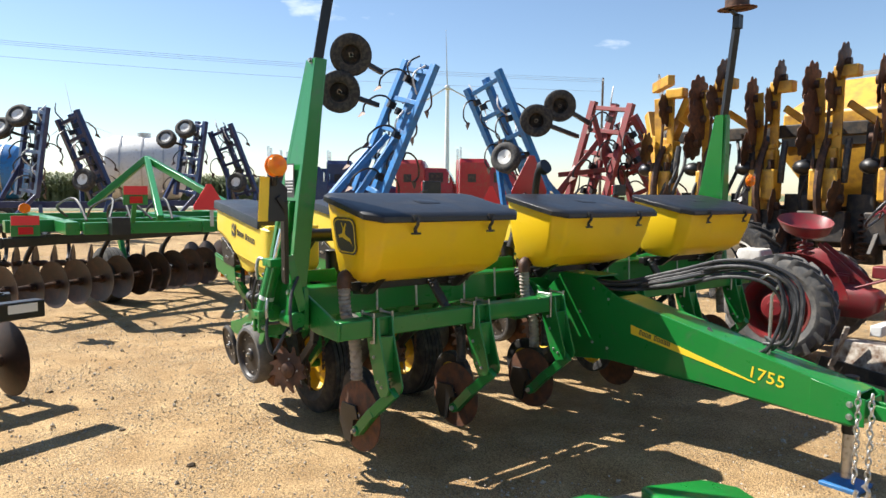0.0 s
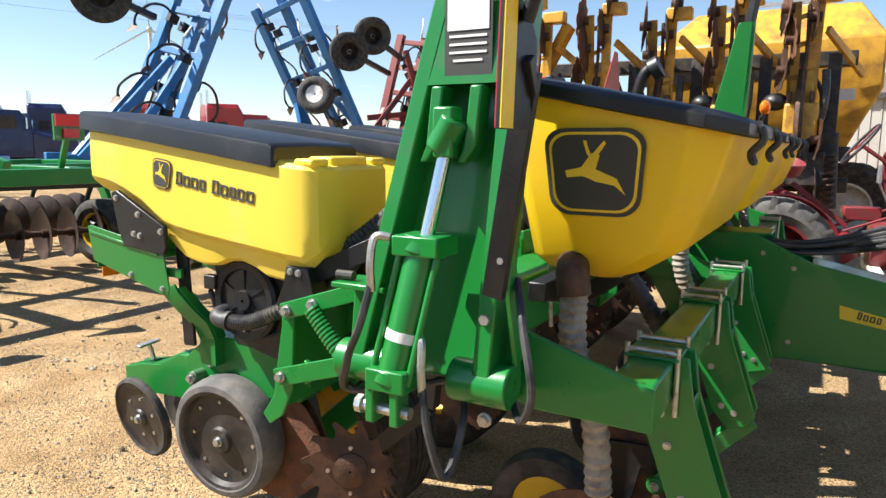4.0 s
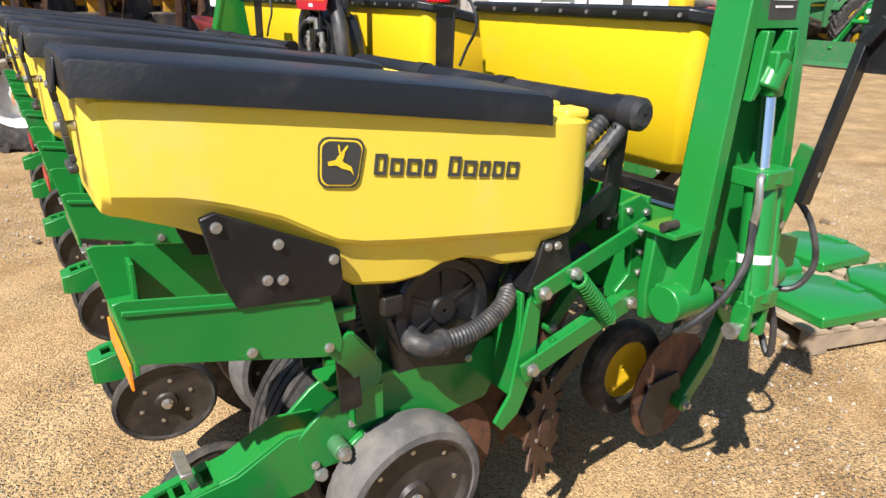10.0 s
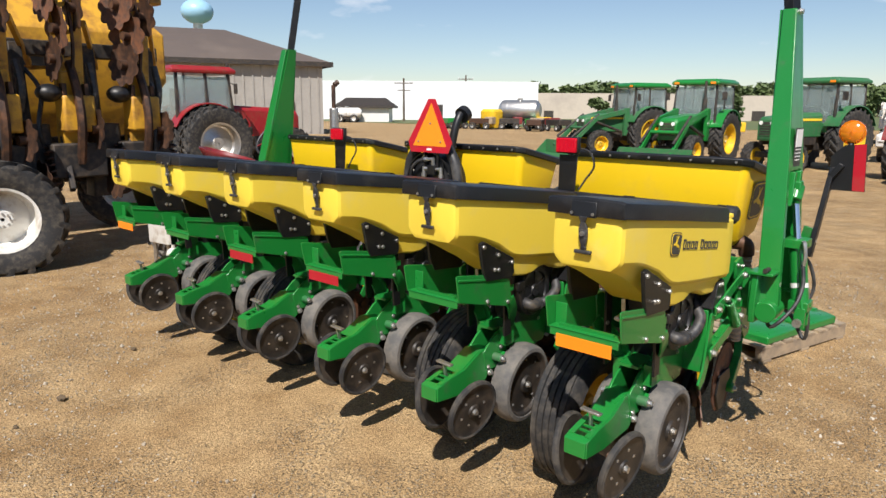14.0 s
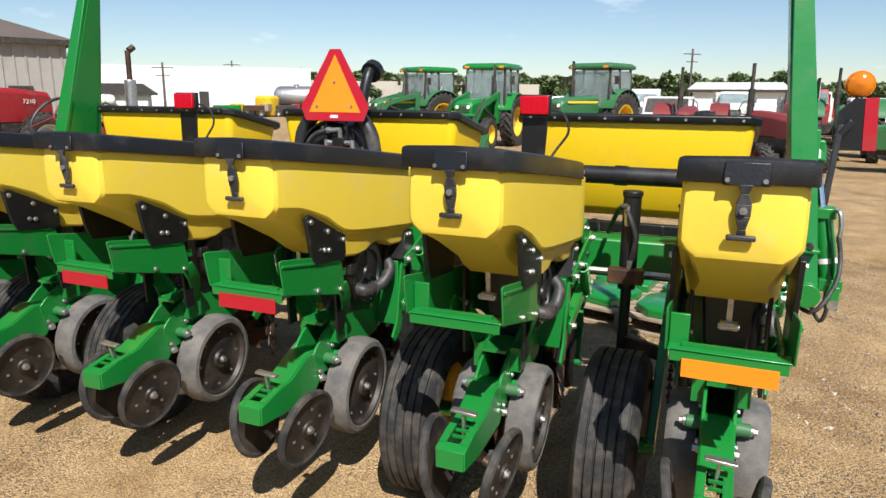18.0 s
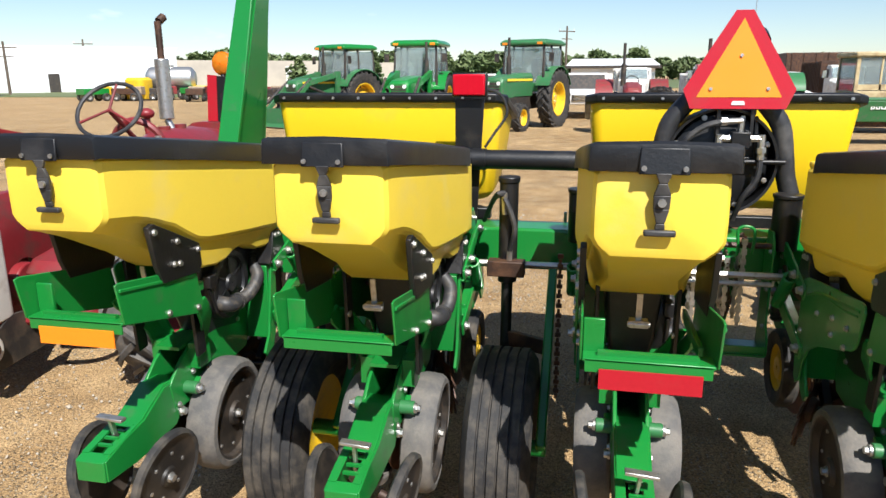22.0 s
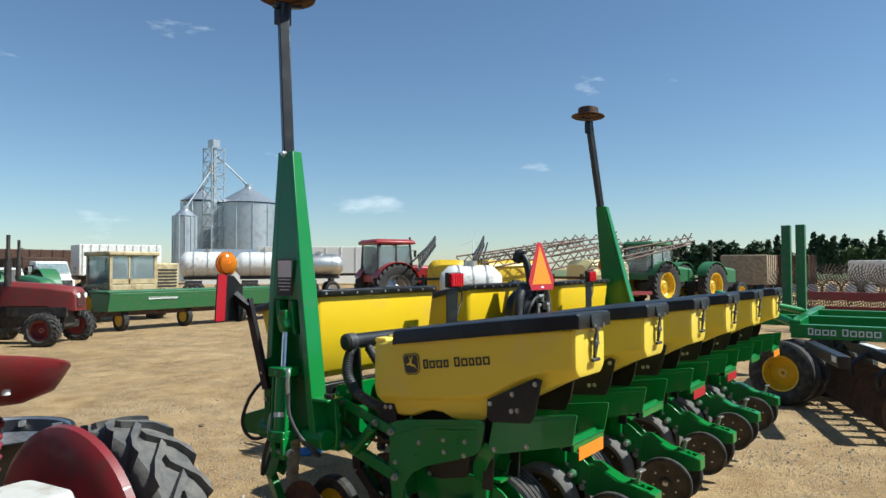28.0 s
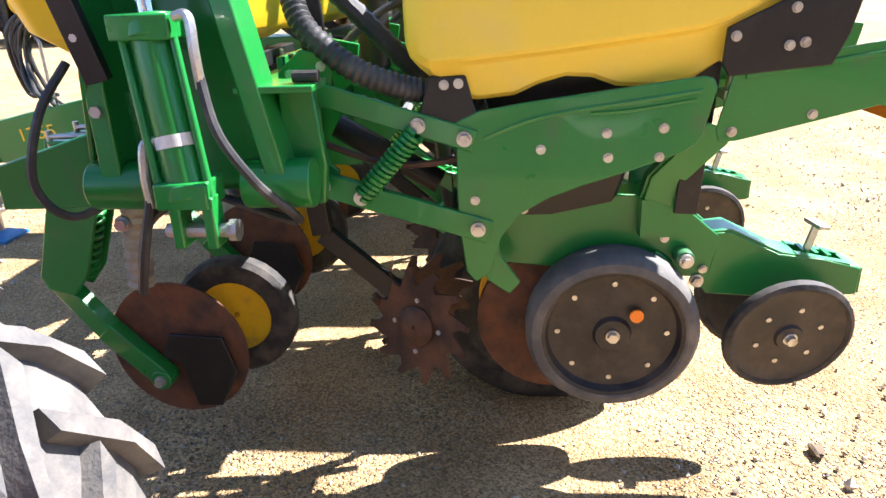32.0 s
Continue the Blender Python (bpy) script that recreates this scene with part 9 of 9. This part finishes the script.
ROOFBROWN = material("brown_roof_sheet", (0.13, 0.098, 0.075), 0.55, scale=0.5, fine=6, dirt=(0.17, 0.13, 0.10), amount=0.3)
WHITEWALL = material("white_wall_sheet", (0.74, 0.75, 0.76), 0.5, scale=0.2, fine=3, dirt=(0.62, 0.63, 0.64), amount=0.3)
TANWALL = material("tan_wall", (0.46, 0.40, 0.33), 0.7, scale=0.3, fine=4, dirt=(0.38, 0.33, 0.28), amount=0.3)


def building(at, size, wall, roof, label, hip=0.0, pitch=1.8, doors=(), ribs=0.0):
    o = thing("building", label, "building", at=at)
    l, w, h = size
    part("wall", Mesh().box((0, -w / 2, h / 2), (l, 0.3, h)), wall, o)
    part("wall", Mesh().box((0, w / 2, h / 2), (l, 0.3, h)), wall, o)
    for s in (-1, 1):
        part("wall", Mesh().box((s * (l / 2 - 0.15), 0, h / 2), (0.3, w - 0.3, h)), wall, o)
    if pitch > 0:
        e = 0.6
        part("roof", Mesh().add([(-l / 2 - e, -w / 2 - e, h), (l / 2 + e, -w / 2 - e, h), (l / 2 + e, w / 2 + e, h), (-l / 2 - e, w / 2 + e, h), (-l / 2 + hip, 0, h + pitch), (l / 2 - hip, 0, h + pitch)], [(0, 1, 5, 4), (2, 3, 4, 5), (1, 2, 5), (3, 0, 4), (0, 3, 2, 1)]), roof, o)
        part("fascia", Mesh().box((0, -w / 2 - e, h - 0.1), (l + 2 * e, 0.08, 0.3)), CHASSIS, o)
        part("fascia", Mesh().box((l / 2 + e, 0, h - 0.1), (0.08, w + 2 * e, 0.3)), CHASSIS, o)
    else:
        part("roof", Mesh().box((0, 0, h + 0.1), (l + 0.3, w + 0.3, 0.2)), roof, o)
    if ribs:
        rb = Mesh()
        for k in range(int(l / ribs)):
            rb.box((-l / 2 + ribs * (k + 0.5), -w / 2 - 0.18, h / 2), (0.10, 0.06, h - 0.3))
        for k in range(int(w / ribs)):
            rb.box((l / 2 + 0.03, -w / 2 + ribs * (k + 0.5), h / 2), (0.06, 0.10, h - 0.3))
        tagged(part("wall_rib", rb, wall, o), kind="stuff")
    for x, dw, dh, side in doors:
        if side == 0:
            d = part("door", Mesh().box((x, -w / 2 - 0.2, dh / 2), (dw, 0.08, dh)), CHASSIS if dw < 3 else LABEL, o)
        else:
            d = part("door", Mesh().box((l / 2 + 0.05, x, dh / 2), (0.08, dw, dh)), CHASSIS if dw < 3 else LABEL, o)
    return o


building(pose(-47.2, 15.4, 0, 0, 0, 66), (30, 16, 4.6), SHEETMETAL, ROOFBROWN, "grey metal machine shed with brown hipped roof", 5.0, 2.6, ((12.5, 1.2, 2.1, 0), (9.5, 1.8, 1.2, 0), (4.0, 5.0, 4.0, 0), (-4, 5.0, 4.0, 0)), 0.6)
building(pose(-82, 74, 0, 0, 0, 40), (52, 30, 5.2), WHITEWALL, WHITEWALL, "long flat-roofed white warehouse", pitch=0, doors=((-10, 4, 4, 0), (12, 1.2, 2.2, 0)), ribs=2.0)
building(pose(-59, 108, 0, 0, 0, 36), (30, 16, 4.1), TANWALL, TANWALL, "low tan block building with flat roof", pitch=0, doors=((8, 3.4, 3.4, 0), (-9, 1.6, 1.4, 0), (12.5, 2.0, 1.6, 0)))
building(pose(-38, 116, 0, 0, 0, 36), (12, 12, 3.8), TANWALL, TANWALL, "small tan block annex", pitch=0, doors=((2, 2.0, 1.6, 0), (-3, 2.0, 1.6, 0)))
building(pose(-60.5, 54.0, 0, 0, 0, 40), (6, 4, 1.9), LABEL, CHASSIS, "small pale shed with dark roof", 0.6, 1.0)
building(pose(2.0, 82, 0, 0, 0, 0), (9, 10, 2.7), WHITEWALL, WHITEWALL, "white gabled shed among trucks", 0.0, 0.9, ((0, 3, 2.2, 0),))
building(pose(52, 60, 0, 0, 0, -36), (24, 8, 3.0), LABEL, GALV, "long low grey barn", 0.0, 1.0)


def bin_(at, r, h, label):
    o = thing("grain_bin", label, "grain bin", "grain bins", at)
    n = 40
    rings = []
    k = 0
    z = 0.0
    while z < h:
        rings.append([(r * (1 + 0.006 * (k % 2)) * math.cos(2 * math.pi * i / n), r * (1 + 0.006 * (k % 2)) * math.sin(2 * math.pi * i / n), z) for i in range(n)])
        z += 0.42
        k += 1
    part("bin_wall", Mesh().loft(rings), GALV, o, smooth=10)
    part("bin_roof", Mesh().rod((0, 0, h - 0.1), (0, 0, h + r * 0.55), r * 1.05, 0.5, n=n), GALV, o, smooth=5)
    part("roof_cap", Mesh().rod((0, 0, h + r * 0.55), (0, 0, h + r * 0.55 + 0.5), 0.55), GALV, o)
    for i in range(12):
        a = 2 * math.pi * i / 12
        part("stiffener", Mesh().box(((r + 0.04) * math.cos(a), (r + 0.04) * math.sin(a), h / 2), (0.14, 0.14, h)), GALV, o)
    return o


bin_(pose(64.3, 85.6, 0), 4.6, 12.0, "large corrugated silver grain bin")
bin_(pose(63.2, 96.3, 0), 3.2, 13.0, "silver grain bin behind the elevator")
bin_(pose(50.1, 81.0, 0), 1.5, 9.0, "narrow silver grain bin")
elev = thing("grain_elevator", "steel lattice grain elevator leg with spouts", "elevator")
tw = Mesh()
ex, ey = 59.0, 87.1
for sx in (-1, 1):
    for sy in (-1, 1):
        tw.bar((ex + sx * 1.1, ey + sy * 1.1, 0), (ex + sx * 1.1, ey + sy * 1.1, 20.2), 0.14, 0.14, (0, 1, 0))
for k in range(10):
    z = 2.0 * k
    for sx, sy, tx, ty in ((-1, -1, 1, -1), (1, -1, 1, 1), (1, 1, -1, 1), (-1, 1, -1, -1)):
        tw.bar((ex + sx * 1.1, ey + sy * 1.1, z), (ex + tx * 1.1, ey + ty * 1.1, z + 2.0), 0.09, 0.09).bar((ex + sx * 1.1, ey + sy * 1.1, z + 2.0), (ex + tx * 1.1, ey + ty * 1.1, z + 2.0), 0.09, 0.09)
part("lattice", tw, GALV, elev)
part("leg_casing", Mesh().box((ex, ey, 10.3), (0.5, 0.8, 20.6)).box((ex, ey, 20.8), (1.2, 1.4, 1.2)), GALV, elev)
part("spout", Mesh().rod((ex, ey, 19.4), (64.3, 85.6, 14.7), 0.14).rod((ex, ey, 18.9), (63.2, 96.3, 14.9), 0.14).rod((ex, ey, 17.4), (50.1, 81.0, 9.9), 0.12), GALV, elev)


# ---- trees, corn, grass ----
def foliage(name, lo, hi):
    m = material(name, lo, 0.65, scale=0.25, fine=2.0, dirt=hi, amount=0.7, bump=0.0, vary=0.5, spread=0.15)
    return m


LEAF = foliage("broad_leaves", (0.075, 0.118, 0.040), (0.125, 0.160, 0.058))
NEEDLE = foliage("needles", (0.035, 0.065, 0.025), (0.06, 0.09, 0.035))
BARK = material("bark", (0.10, 0.075, 0.055), 0.9)


def crown(m, c, r, h, count, size, rnd, conifer=False):
    for _ in range(count):
        if conifer:
            u = rnd.random() ** 0.7
            z = h * (1 - u)
            rr = r * u * (0.55 + 0.5 * rnd.random())
            a = rnd.uniform(0, 6.283)
            p = Vector((c[0] + rr * math.cos(a), c[1] + rr * math.sin(a), c[2] + z - 0.15 * rr))
        else:
            d = Vector((rnd.gauss(0, 1), rnd.gauss(0, 1), rnd.gauss(0, 1))).normalized() * (0.55 + 0.45 * rnd.random())
            p = Vector((c[0] + d.x * r, c[1] + d.y * r, c[2] + d.z * h))
        q = Euler((rnd.uniform(-1, 1), rnd.uniform(-1, 1), rnd.uniform(0, 6.28))).to_matrix()
        s = size * rnd.uniform(0.6, 1.4)
        k = len(m.v)
        for off in ((-s, -s * 0.4, 0), (s * 0.2, -s * 0.7, 0.2 * s), (s, 0.1 * s, 0), (0.1 * s, s * 0.7, -0.15 * s)):
            m.v.append(tuple(p + q @ Vector(off)))
        m.f.append((k, k + 1, k + 2, k + 3))


def woods(name, label, spots, conifer_share, leaf, seed, mat):
    rnd = random.Random(seed)
    o = thing(name, label, "trees", kind="stuff")
    cm, tm = Mesh(), Mesh()
    for x, y, h in spots:
        con = rnd.random() < conifer_share
        tm.rod((x, y, 0), (x, y, h * 0.55), 0.25 * h / 12, 0.10 * h / 12, n=6)
        for _ in range(3):
            a = rnd.uniform(0, 6.28)
            tm.rod((x, y, h * 0.35), (x + 0.2 * h * math.cos(a), y + 0.2 * h * math.sin(a), h * 0.6), 0.08, 0.03, n=5)
        if con:
            crown(cm, (x, y, h * 0.08), h * 0.24, h * 0.92, 260, leaf, rnd, True)
        else:
            for _ in range(6):
                a, rr = rnd.uniform(0, 6.28), rnd.uniform(0, 0.24) * h
                crown(cm, (x + rr * math.cos(a), y + rr * math.sin(a), h * rnd.uniform(0.24, 0.76)), h * rnd.uniform(0.14, 0.24), h * rnd.uniform(0.12, 0.22), 90, leaf, rnd)
    tagged(part("trunk", tm, BARK, o), kind="stuff")
    tagged(part("crown", cm, mat, o, smooth=0), kind="stuff")


rnd = random.Random(77)


def arc(b0, b1, dist, spread, count, h0, h1):
    """Spots along an arc, by compass bearing from +y towards -x, in degrees."""
    out = []
    for _ in range(count):
        b, d = radians(rnd.uniform(b0, b1)), dist + rnd.uniform(-spread, spread)
        out.append((-math.sin(b) * d, math.cos(b) * d, rnd.uniform(h0, h1)))
    return out


woods("tree_line", "distant line of leafy green trees", arc(-4, 36, 250, 25, 290, 7.5, 11.5), 0.0, 0.9, 1, LEAF)
woods("tree_line", "distant scattered leafy trees", arc(-30, -3, 300, 30, 150, 6, 10), 0.0, 0.9, 2, LEAF)
woods("tree_line", "distant mixed dark conifers and leafy trees", arc(-104, -72, 190, 20, 120, 5.5, 10.5), 0.55, 0.7, 3, NEEDLE)
woods("tree_line", "clump of leafy trees east of the yard", arc(-96, -84, 150, 12, 26, 4.5, 6.8), 0.1, 0.7, 4, LEAF)
woods("tree_line", "small trees beside the tan building", [(-44, 98, 5), (-40, 101, 4.5), (-33, 100, 6), (-50, 92, 4)], 0.0, 0.4, 5, LEAF)


def corn_field(label, x0, x1, y0, y1, count, seed):
    rnd = random.Random(seed)
    m = Mesh()
    for _ in range(count):
        x, y, h = rnd.uniform(x0, x1), rnd.uniform(y0, y1), rnd.uniform(2.2, 2.9)
        m.bar((x, y, 0), (x, y, h * 0.9), 0.04, 0.04, (0, 1, 0))
        for _ in range(5):
            a, z = rnd.uniform(0, 6.28), rnd.uniform(0.35, 0.95) * h
            c, s = math.cos(a), math.sin(a)
            k = len(m.v)
            for r, dz, w in ((0, 0, 0.05), (0.35, 0.25, 0.06), (0.7, 0.05, 0.01)):
                m.v += [(x + c * r - s * w, y + s * r + c * w, z + dz), (x + c * r + s * w, y + s * r - c * w, z + dz)]
            m.f += [(k, k + 1, k + 3, k + 2), (k + 2, k + 3, k + 5, k + 4)]
    tagged(part("corn_field", m, foliage("corn_leaves", (0.075, 0.115, 0.035), (0.16, 0.17, 0.06)), None, smooth=0), label, "corn field", kind="stuff")


corn_field("tall green corn field behind the yard", -30, 25, -66, -61, 5200, 8)
GRASS = foliage("mown_grass", (0.07, 0.11, 0.03), (0.13, 0.14, 0.05))
strip = Mesh()
for pts in ([(-90, -58), (90, -60), (90, -48), (-90, -46)],):
    strip.loft([[(x, y, 0.008) for x, y in pts], [(x, y, 0.03) for x, y in pts]])
tagged(part("grass_verge", strip, GRASS), "mown green verge before the corn", "grass", kind="structure")
strip = Mesh().loft([[(-90, -56, 0.034), (90, -58, 0.034), (90, -53, 0.034), (-90, -51, 0.034)], [(-90, -56, 0.05), (90, -58, 0.05), (90, -53, 0.05), (-90, -51, 0.05)]])
tagged(part("road", strip, material("pale_road", (0.42, 0.40, 0.36), 0.8, scale=0.5)), "pale concrete road along the corn", "road", kind="structure")
fields = Mesh()
fields.loft([[(-200, 50, 0.008), (-26, 52, 0.008), (40, 130, 0.008), (40, 420, 0.008), (-260, 420, 0.008)], [(-200, 50, 0.05), (-26, 52, 0.05), (40, 130, 0.05), (40, 420, 0.05), (-260, 420, 0.05)]])
tagged(part("meadow", fields, GRASS), "green and straw coloured meadow behind the yard", "grass", kind="structure")
fields = Mesh()
fields.loft([[(95, -400, 0.008), (420, -400, 0.008), (420, 400, 0.008), (95, 120, 0.008)], [(95, -400, 0.05), (420, -400, 0.05), (420, 400, 0.05), (95, 120, 0.05)]])
tagged(part("meadow", fields, GRASS), "green field east of the yard", "grass", kind="structure")
fields = Mesh().loft([[(-420, -420, 0.008), (420, -420, 0.008), (420, -66, 0.008), (-420, -64, 0.008)], [(-420, -420, 0.05), (420, -420, 0.05), (420, -66, 0.05), (-420, -64, 0.05)]])
tagged(part("meadow", fields, GRASS), "green crop land south of the yard", "grass", kind="structure")


# ---- poles, cables, turbines ----
def turbine(x, y, hub, blade, a0, rz):
    o = thing("wind_turbine", "white wind turbine far beyond the fields", "wind turbine", "wind turbines", pose(x, y, 0, 0, 0, rz))
    part("tower", Mesh().rod((0, 0, 0), (0, 0, hub), hub * 0.026, hub * 0.016, n=20), WHITEWALL, o)
    part("nacelle", Mesh().box((0, 0.5, hub + 1.2), (3.0, 9, 3.4)), WHITEWALL, o, bevel=0.5)
    part("hub", Mesh().ball((0, -5, hub + 1.2), 1.9, 8), WHITEWALL, o)
    for k in range(3):
        a = radians(a0 + 120 * k)
        d = Vector((math.cos(a), 0, math.sin(a)))
        c = Vector((0, -5, hub + 1.2))
        part("blade", Mesh().bar(c + d * 1.0, c + d * blade * 0.25, 1.0, 2.0, (0, 1, 0), 0.8, 3.2).bar(c + d * blade * 0.25, c + d * blade, 0.8, 3.2, (0, 1, 0), 0.2, 0.5), WHITEWALL, o)


turbine(-323, -414, 78, 42, 92, 140)
turbine(-150, -900, 78, 42, 100, 170)
turbine(1620, 1080, 78, 42, 100, 120)
turbine(1500, -90, 78, 42, 65, 100)


def pole(x, y, h, arms=True):
    o = thing("utility_pole", "grey wooden utility pole with crossarm", "utility pole", "utility poles", pose(x, y, 0))
    part("shaft", Mesh().rod((0, 0, 0), (0, 0, h), 0.16, 0.11, n=10), BARK, o)
    if arms:
        part("crossarm", Mesh().box((0, 0, h - 0.6), (2.4, 0.12, 0.12)).box((0, 0, h - 1.5), (1.6, 0.10, 0.10)), BARK, o, at=pose(0, 0, 0, 0, 0, 40))
        for s in (-1.1, 0, 1.1):
            part("insulator", Mesh().rod((s * 0.766, s * 0.643, h - 0.54), (s * 0.766, s * 0.643, h - 0.3), 0.05), LABEL, o)


poles = [(-54, -44, 13.5), (34, -76, 15.0)]
for x, y, h in poles:
    pole(x, y, h)
pole(-3.4, 86.6, 7.6)
pole(-68, 82, 6.8)
pole(-60, 60, 5.4)
pole(95, -8, 10)
mast = thing("radio_mast", "thin steel radio mast", "mast", at=pose(30, 143, 0))
part("mast_shaft", Mesh().rod((0, 0, 0), (0, 0, 22), 0.18, 0.05, n=6), GALV, mast)
for a, b in zip(poles, poles[1:]):
    for h, s in ((-0.3, -1.1), (-0.3, 0.0), (-0.3, 1.1), (-1.5, 0.6)):
        p, q = Vector((a[0] + s * 0.766, a[1] + s * 0.643, a[2] + h)), Vector((b[0] + s * 0.766, b[1] + s * 0.643, b[2] + h))
        mid = (p + q) / 2 - Vector((0, 0, 1.0))
        c = part("cable", Mesh().tube([p, (p * 0.5 + mid * 0.5) - Vector((0, 0, 0.25)), mid, (q * 0.5 + mid * 0.5) - Vector((0, 0, 0.25)), q], 0.014, 4, 4), GALV, None)
        tagged(c, "thin black power cable between poles", "cable", "power cables")
wt = thing("water_tower", "pale blue water tower dome far away", "water tower", at=pose(-171, 95, 0))
part("stem", Mesh().rod((0, 0, 0), (0, 0, 24), 1.2, n=14), LABEL, wt)
part("tank", Mesh().ball((0, 0, 26), 4.2, 10, (1, 1, 0.75)), material("pale_blue_paint", (0.30, 0.52, 0.68), 0.4), wt)

# ---- loose stones and weeds on the gravel ----
STONE = material("stone", (0.36, 0.30, 0.22), 0.9, scale=8, dirt=(0.55, 0.50, 0.42), amount=0.5, vary=0.4, spread=0.3)
rnd = random.Random(21)
st = Mesh()
for _ in range(15000):
    a = rnd.uniform(0, 6.283)
    rr = 1.8 + 4.6 * rnd.random() ** 0.8
    x, y = rr * 1.05 * math.cos(a), -0.4 + rr * 0.95 * math.sin(a)
    s = rnd.uniform(0.004, 0.011) * (2.0 if rnd.random() < 0.03 else 1)
    p = Vector((x, y, s * 0.35 + 0.002))
    q = Euler((rnd.uniform(0, 3), rnd.uniform(0, 3), rnd.uniform(0, 6))).to_matrix()
    vs = [p + q @ Vector(v) for v in ((s, 0, 0), (-s * 0.8, 0, 0), (0, s * 1.1, 0), (0, -s, 0), (0, 0, s * 0.7), (0, 0, -s * 0.7))]
    k = len(st.v)
    st.v += [tuple(v) for v in vs]
    st.f += [tuple(k + i for i in f) for f in ((0, 2, 4), (2, 1, 4), (1, 3, 4), (3, 0, 4), (2, 0, 5), (1, 2, 5), (3, 1, 5), (0, 3, 5))]
tagged(part("loose_gravel", st, STONE, None, smooth=0), "scattered loose pale stones on the yard", "gravel", kind="stuff")
CLOD = material("dry_mud", (0.12, 0.085, 0.05), 0.9, scale=20)
for k in range(14):
    a, rr = rnd.uniform(0, 6.28), rnd.uniform(2.2, 4.2)
    s = rnd.uniform(0.018, 0.035)
    m = Mesh().ball((0, 0, 0), s, 5, (1, 0.8, 0.6))
    m.v = [tuple(Vector(v) * (0.7 + 0.6 * rnd.random())) for v in m.v]
    tagged(part("mud_clod", m, CLOD, None, at=pose(rr * math.cos(a), -0.4 + rr * math.sin(a), s * 0.4)), "dark dry clod of mud on gravel", "clod", "mud clods")
